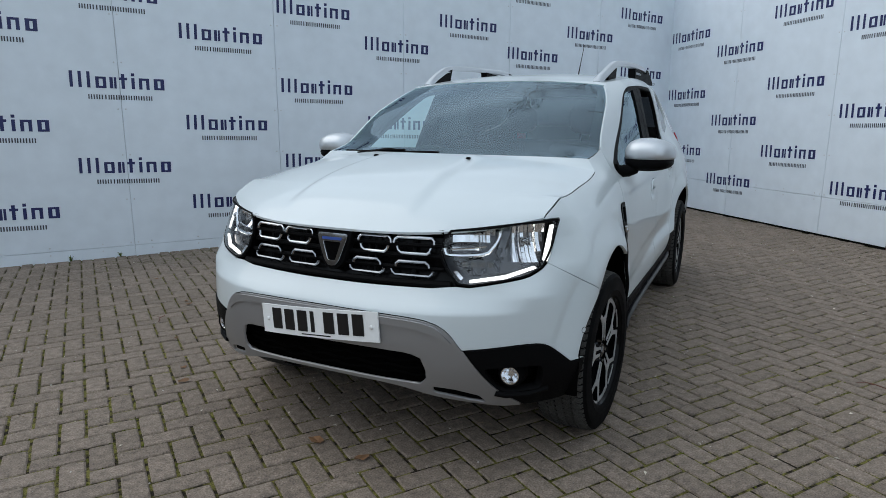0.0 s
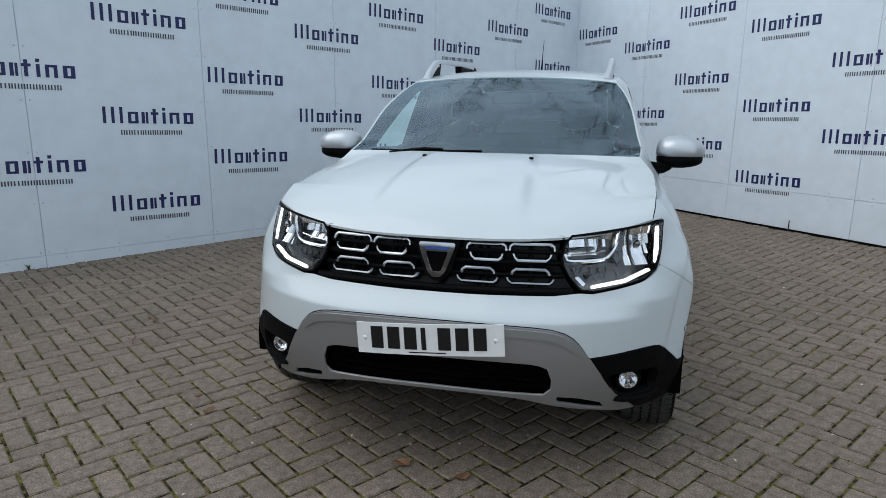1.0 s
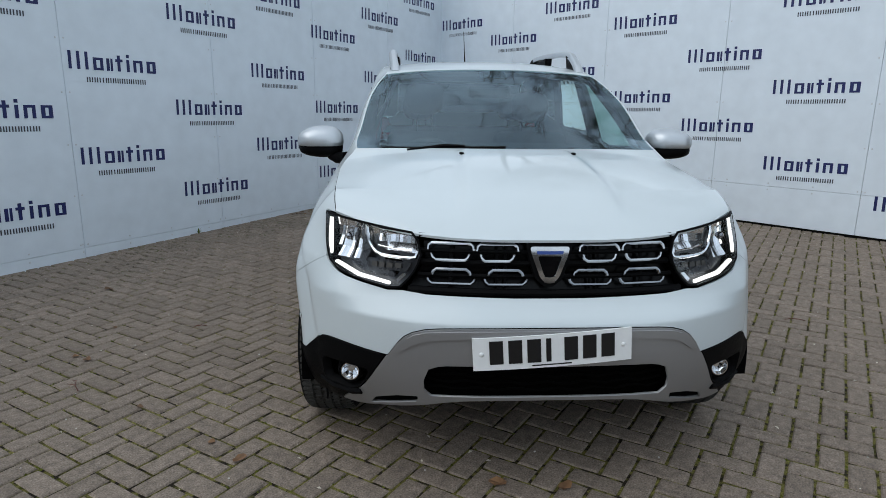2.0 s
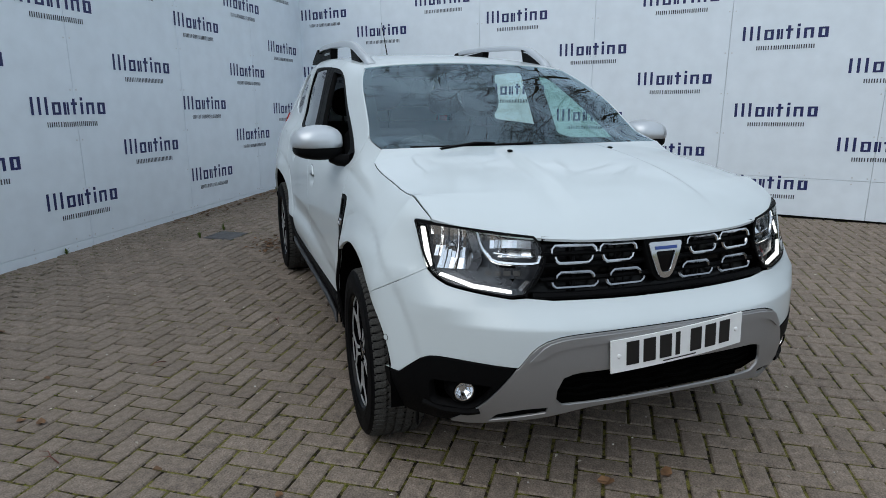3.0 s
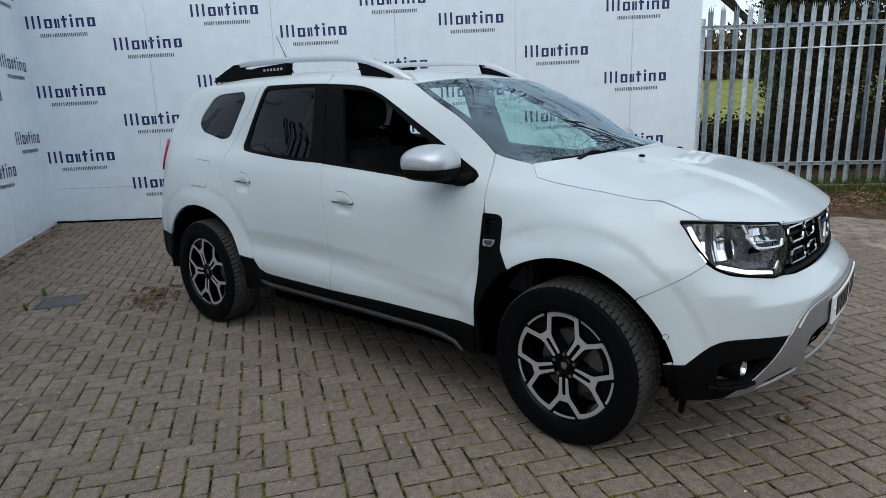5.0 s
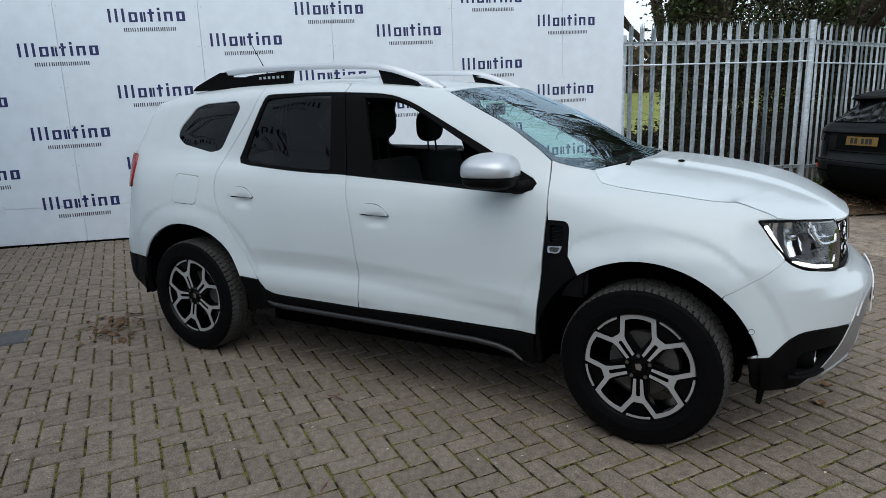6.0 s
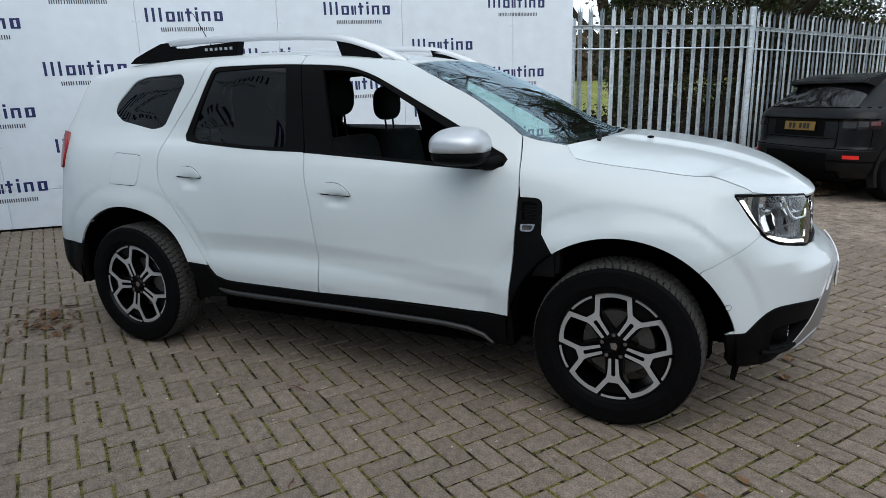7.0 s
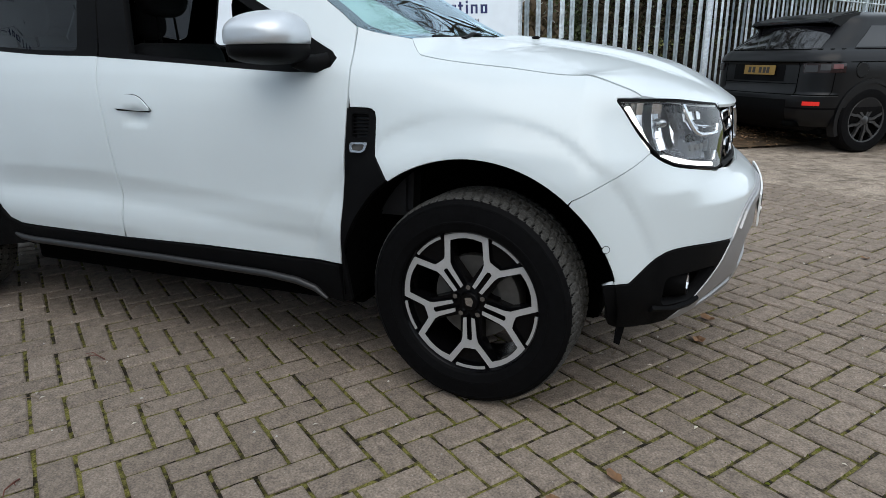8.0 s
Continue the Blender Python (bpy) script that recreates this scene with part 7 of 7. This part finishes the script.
tagged(new("twig_litter", mesh_of("twig_litter", verts, faces, TWIG_DRY)), "scattered dry twigs and pine needles on the paving", "twigs", kind="stuff")

def weed(x, y, n, seed):
    """A small tuft of narrow leaves growing from the wall foot."""
    rng = random.Random(seed)
    verts, faces = [], []
    for k in range(n):
        a, h, w = rng.uniform(0, 6.3), rng.uniform(0.025, 0.075), rng.uniform(0.003, 0.006)
        c, s = math.cos(a), math.sin(a)
        out = rng.uniform(0.01, 0.045)
        k0 = len(verts)
        verts += [(-w * s, w * c, 0), (w * s, -w * c, 0), (0.5 * out * c + w * s, 0.5 * out * s - w * c, 0.7 * h), (0.5 * out * c - w * s, 0.5 * out * s + w * c, 0.7 * h), (out * c, out * s, h)]
        faces += [(k0, k0 + 1, k0 + 2, k0 + 3), (k0 + 3, k0 + 2, k0 + 4)]
    ob = new("weed", mesh_of("weed", verts, faces, GRASS))
    ob.matrix_world = pose(x, y, lie(x, y) - 0.004)
    return tagged(ob, "small green weed tuft at the foot of the wall", "weed", "weeds at the wall foot")


for k, (x, y) in enumerate(((-0.084, 7.045), (0.35, 7.06), (3.2, 7.06), (6.9, 7.02), (4.35, 6.22), (3.98, 6.24))):
    weed(x, y, 9 + 3 * (k % 3), 50 + k)
RED_TWIG = material("reddish_twig", (0.11, 0.035, 0.022), 0.8, vary=0.3)
for k, (x, y, a, l) in enumerate(((2.018, 4.333, 0.5, 0.11), (0.437, 4.398, 1.2, 0.15), (3.487, 1.507, 2.0, 0.13), (1.35, 4.62, 2.6, 0.08))):
    z = 0.004
    pts = [(0, 0, z), (0.35 * l, 0.03 * l, z + 0.010), (0.7 * l, -0.06 * l, z + 0.008), (l, 0.04 * l, z)]
    v, f = tube(pts, [0.0028, 0.0025, 0.002, 0.0012], 5)
    v2, f2 = tube([pts[1], (0.55 * l, 0.22 * l, z + 0.012)], [0.002, 0.001], 4)
    f = f + [tuple(i + len(v) for i in face) for face in f2]
    ob = new("twig", mesh_of("twig", v + v2, f, RED_TWIG))
    ob.matrix_world = pose(x, y, lie(x, y), 0, 0, math.degrees(a))
    tagged(ob, "short reddish brown forked twig on the paving", "twig", "fallen twigs")

# ---- paving blocks, laid in herringbone along the walls ----
GRID, GX, GY = 0.1, 0.003, 0.085


def block_shape(w, d, rng):
    """A block with worn, slightly wavy edges and a dropped arris."""
    g, b = 0.0050, 0.0065
    rim = []
    for (ax, ay), (bx, by), n in (((g, g), (w - g, g), 2 if w > d else 1), ((w - g, g), (w - g, d - g), 1 if w > d else 2), ((w - g, d - g), (g, d - g), 2 if w > d else 1), ((g, d - g), (g, g), 1 if w > d else 2)):
        for k in range(n + 1):
            t = k / (n + 1)
            rim.append((ax + (bx - ax) * t, ay + (by - ay) * t))
    n = len(rim)
    low, mid, top = [], [], []
    for x, y in rim:
        jx, jy = rng.gauss(0, 0.0007), rng.gauss(0, 0.0007)
        ux, uy = (w / 2 - x), (d / 2 - y)
        cx, cy = math.copysign(min(1, abs(ux) / (w / 2 - g) if abs(ux) > w / 2 - g - 1e-6 else 0), ux), math.copysign(min(1, abs(uy) / (d / 2 - g) if abs(uy) > d / 2 - g - 1e-6 else 0), uy)
        corner = 0.0012 if cx and cy else 0.0
        x, y = x + cx * corner + jx, y + cy * corner + jy
        e = b * rng.uniform(0.6, 1.25)
        low.append((x, y, -0.02))
        mid.append((x, y, -0.0055 + rng.gauss(0, 0.0006)))
        top.append((x + cx * e, y + cy * e, 0.0))
    verts = low + mid + top + [(w / 2, d / 2, 0.0004)]
    faces = [(2 * n + i, 2 * n + (i + 1) % n, 3 * n) for i in range(n)]
    for k in (0, n):
        for i in range(n):
            j = (i + 1) % n
            faces.append((k + i, k + j, k + n + j, k + n + i))
    return verts, faces


rng = random.Random(7)
FLAT, TALL = [block_shape(0.2, 0.1, rng) for k in range(14)], [block_shape(0.1, 0.2, rng) for k in range(14)]
flat_mesh, tall_mesh = [mesh_of("block", *q, BLOCK) for q in FLAT], [mesh_of("block", *q, BLOCK) for q in TALL]
verts, faces, near = [], [], []
for a in range(-70, 86):
    for b in range(-12, 72):
        k = (a - b) % 4
        if k not in (0, 3):
            continue
        x, y = GX + GRID * a, GY + GRID * b
        w, d = (0.2, 0.1) if k == 0 else (0.1, 0.2)
        if y + d < PAVE_EDGE + 0.03 or y > 7.06 or x > east_x(y) - 0.04:
            continue
        near.append((x, y, k))
rng.shuffle(near)
chosen = 0
for x, y, k in near:
    z = lie(x, y) + min(0.0022, max(-0.0018, rng.gauss(0, 0.0011)))
    tx, ty = (min(0.009, max(-0.009, rng.gauss(0, 0.005))) for q in range(2))
    if -0.3 < x < 1.6 and 3.9 < y < 5.4 and chosen < 300:
        chosen += 1
        ob = place(new("block", rng.choice(flat_mesh if k == 0 else tall_mesh)), pavement)
        ob.location, ob.rotation_euler = (x, y, z), (tx, ty, 0)
        continue
    v, f = rng.choice(FLAT if k == 0 else TALL)
    if y < PAVE_EDGE:
        v, f = block_shape(0.2 if k == 0 else 0.1, y + (0.1 if k == 0 else 0.2) - PAVE_EDGE, rng)
        y = PAVE_EDGE
    k0 = len(verts)
    for px, py, pz in v:
        verts.append((x + px, y + py, z + pz + px * -ty + py * tx))
    faces.extend(tuple(i + k0 for i in face) for face in f)
tagged(place(new("blocks", mesh_of("blocks", verts, faces, BLOCK_FAR)), pavement), "further concrete paving blocks", kind="stuff")
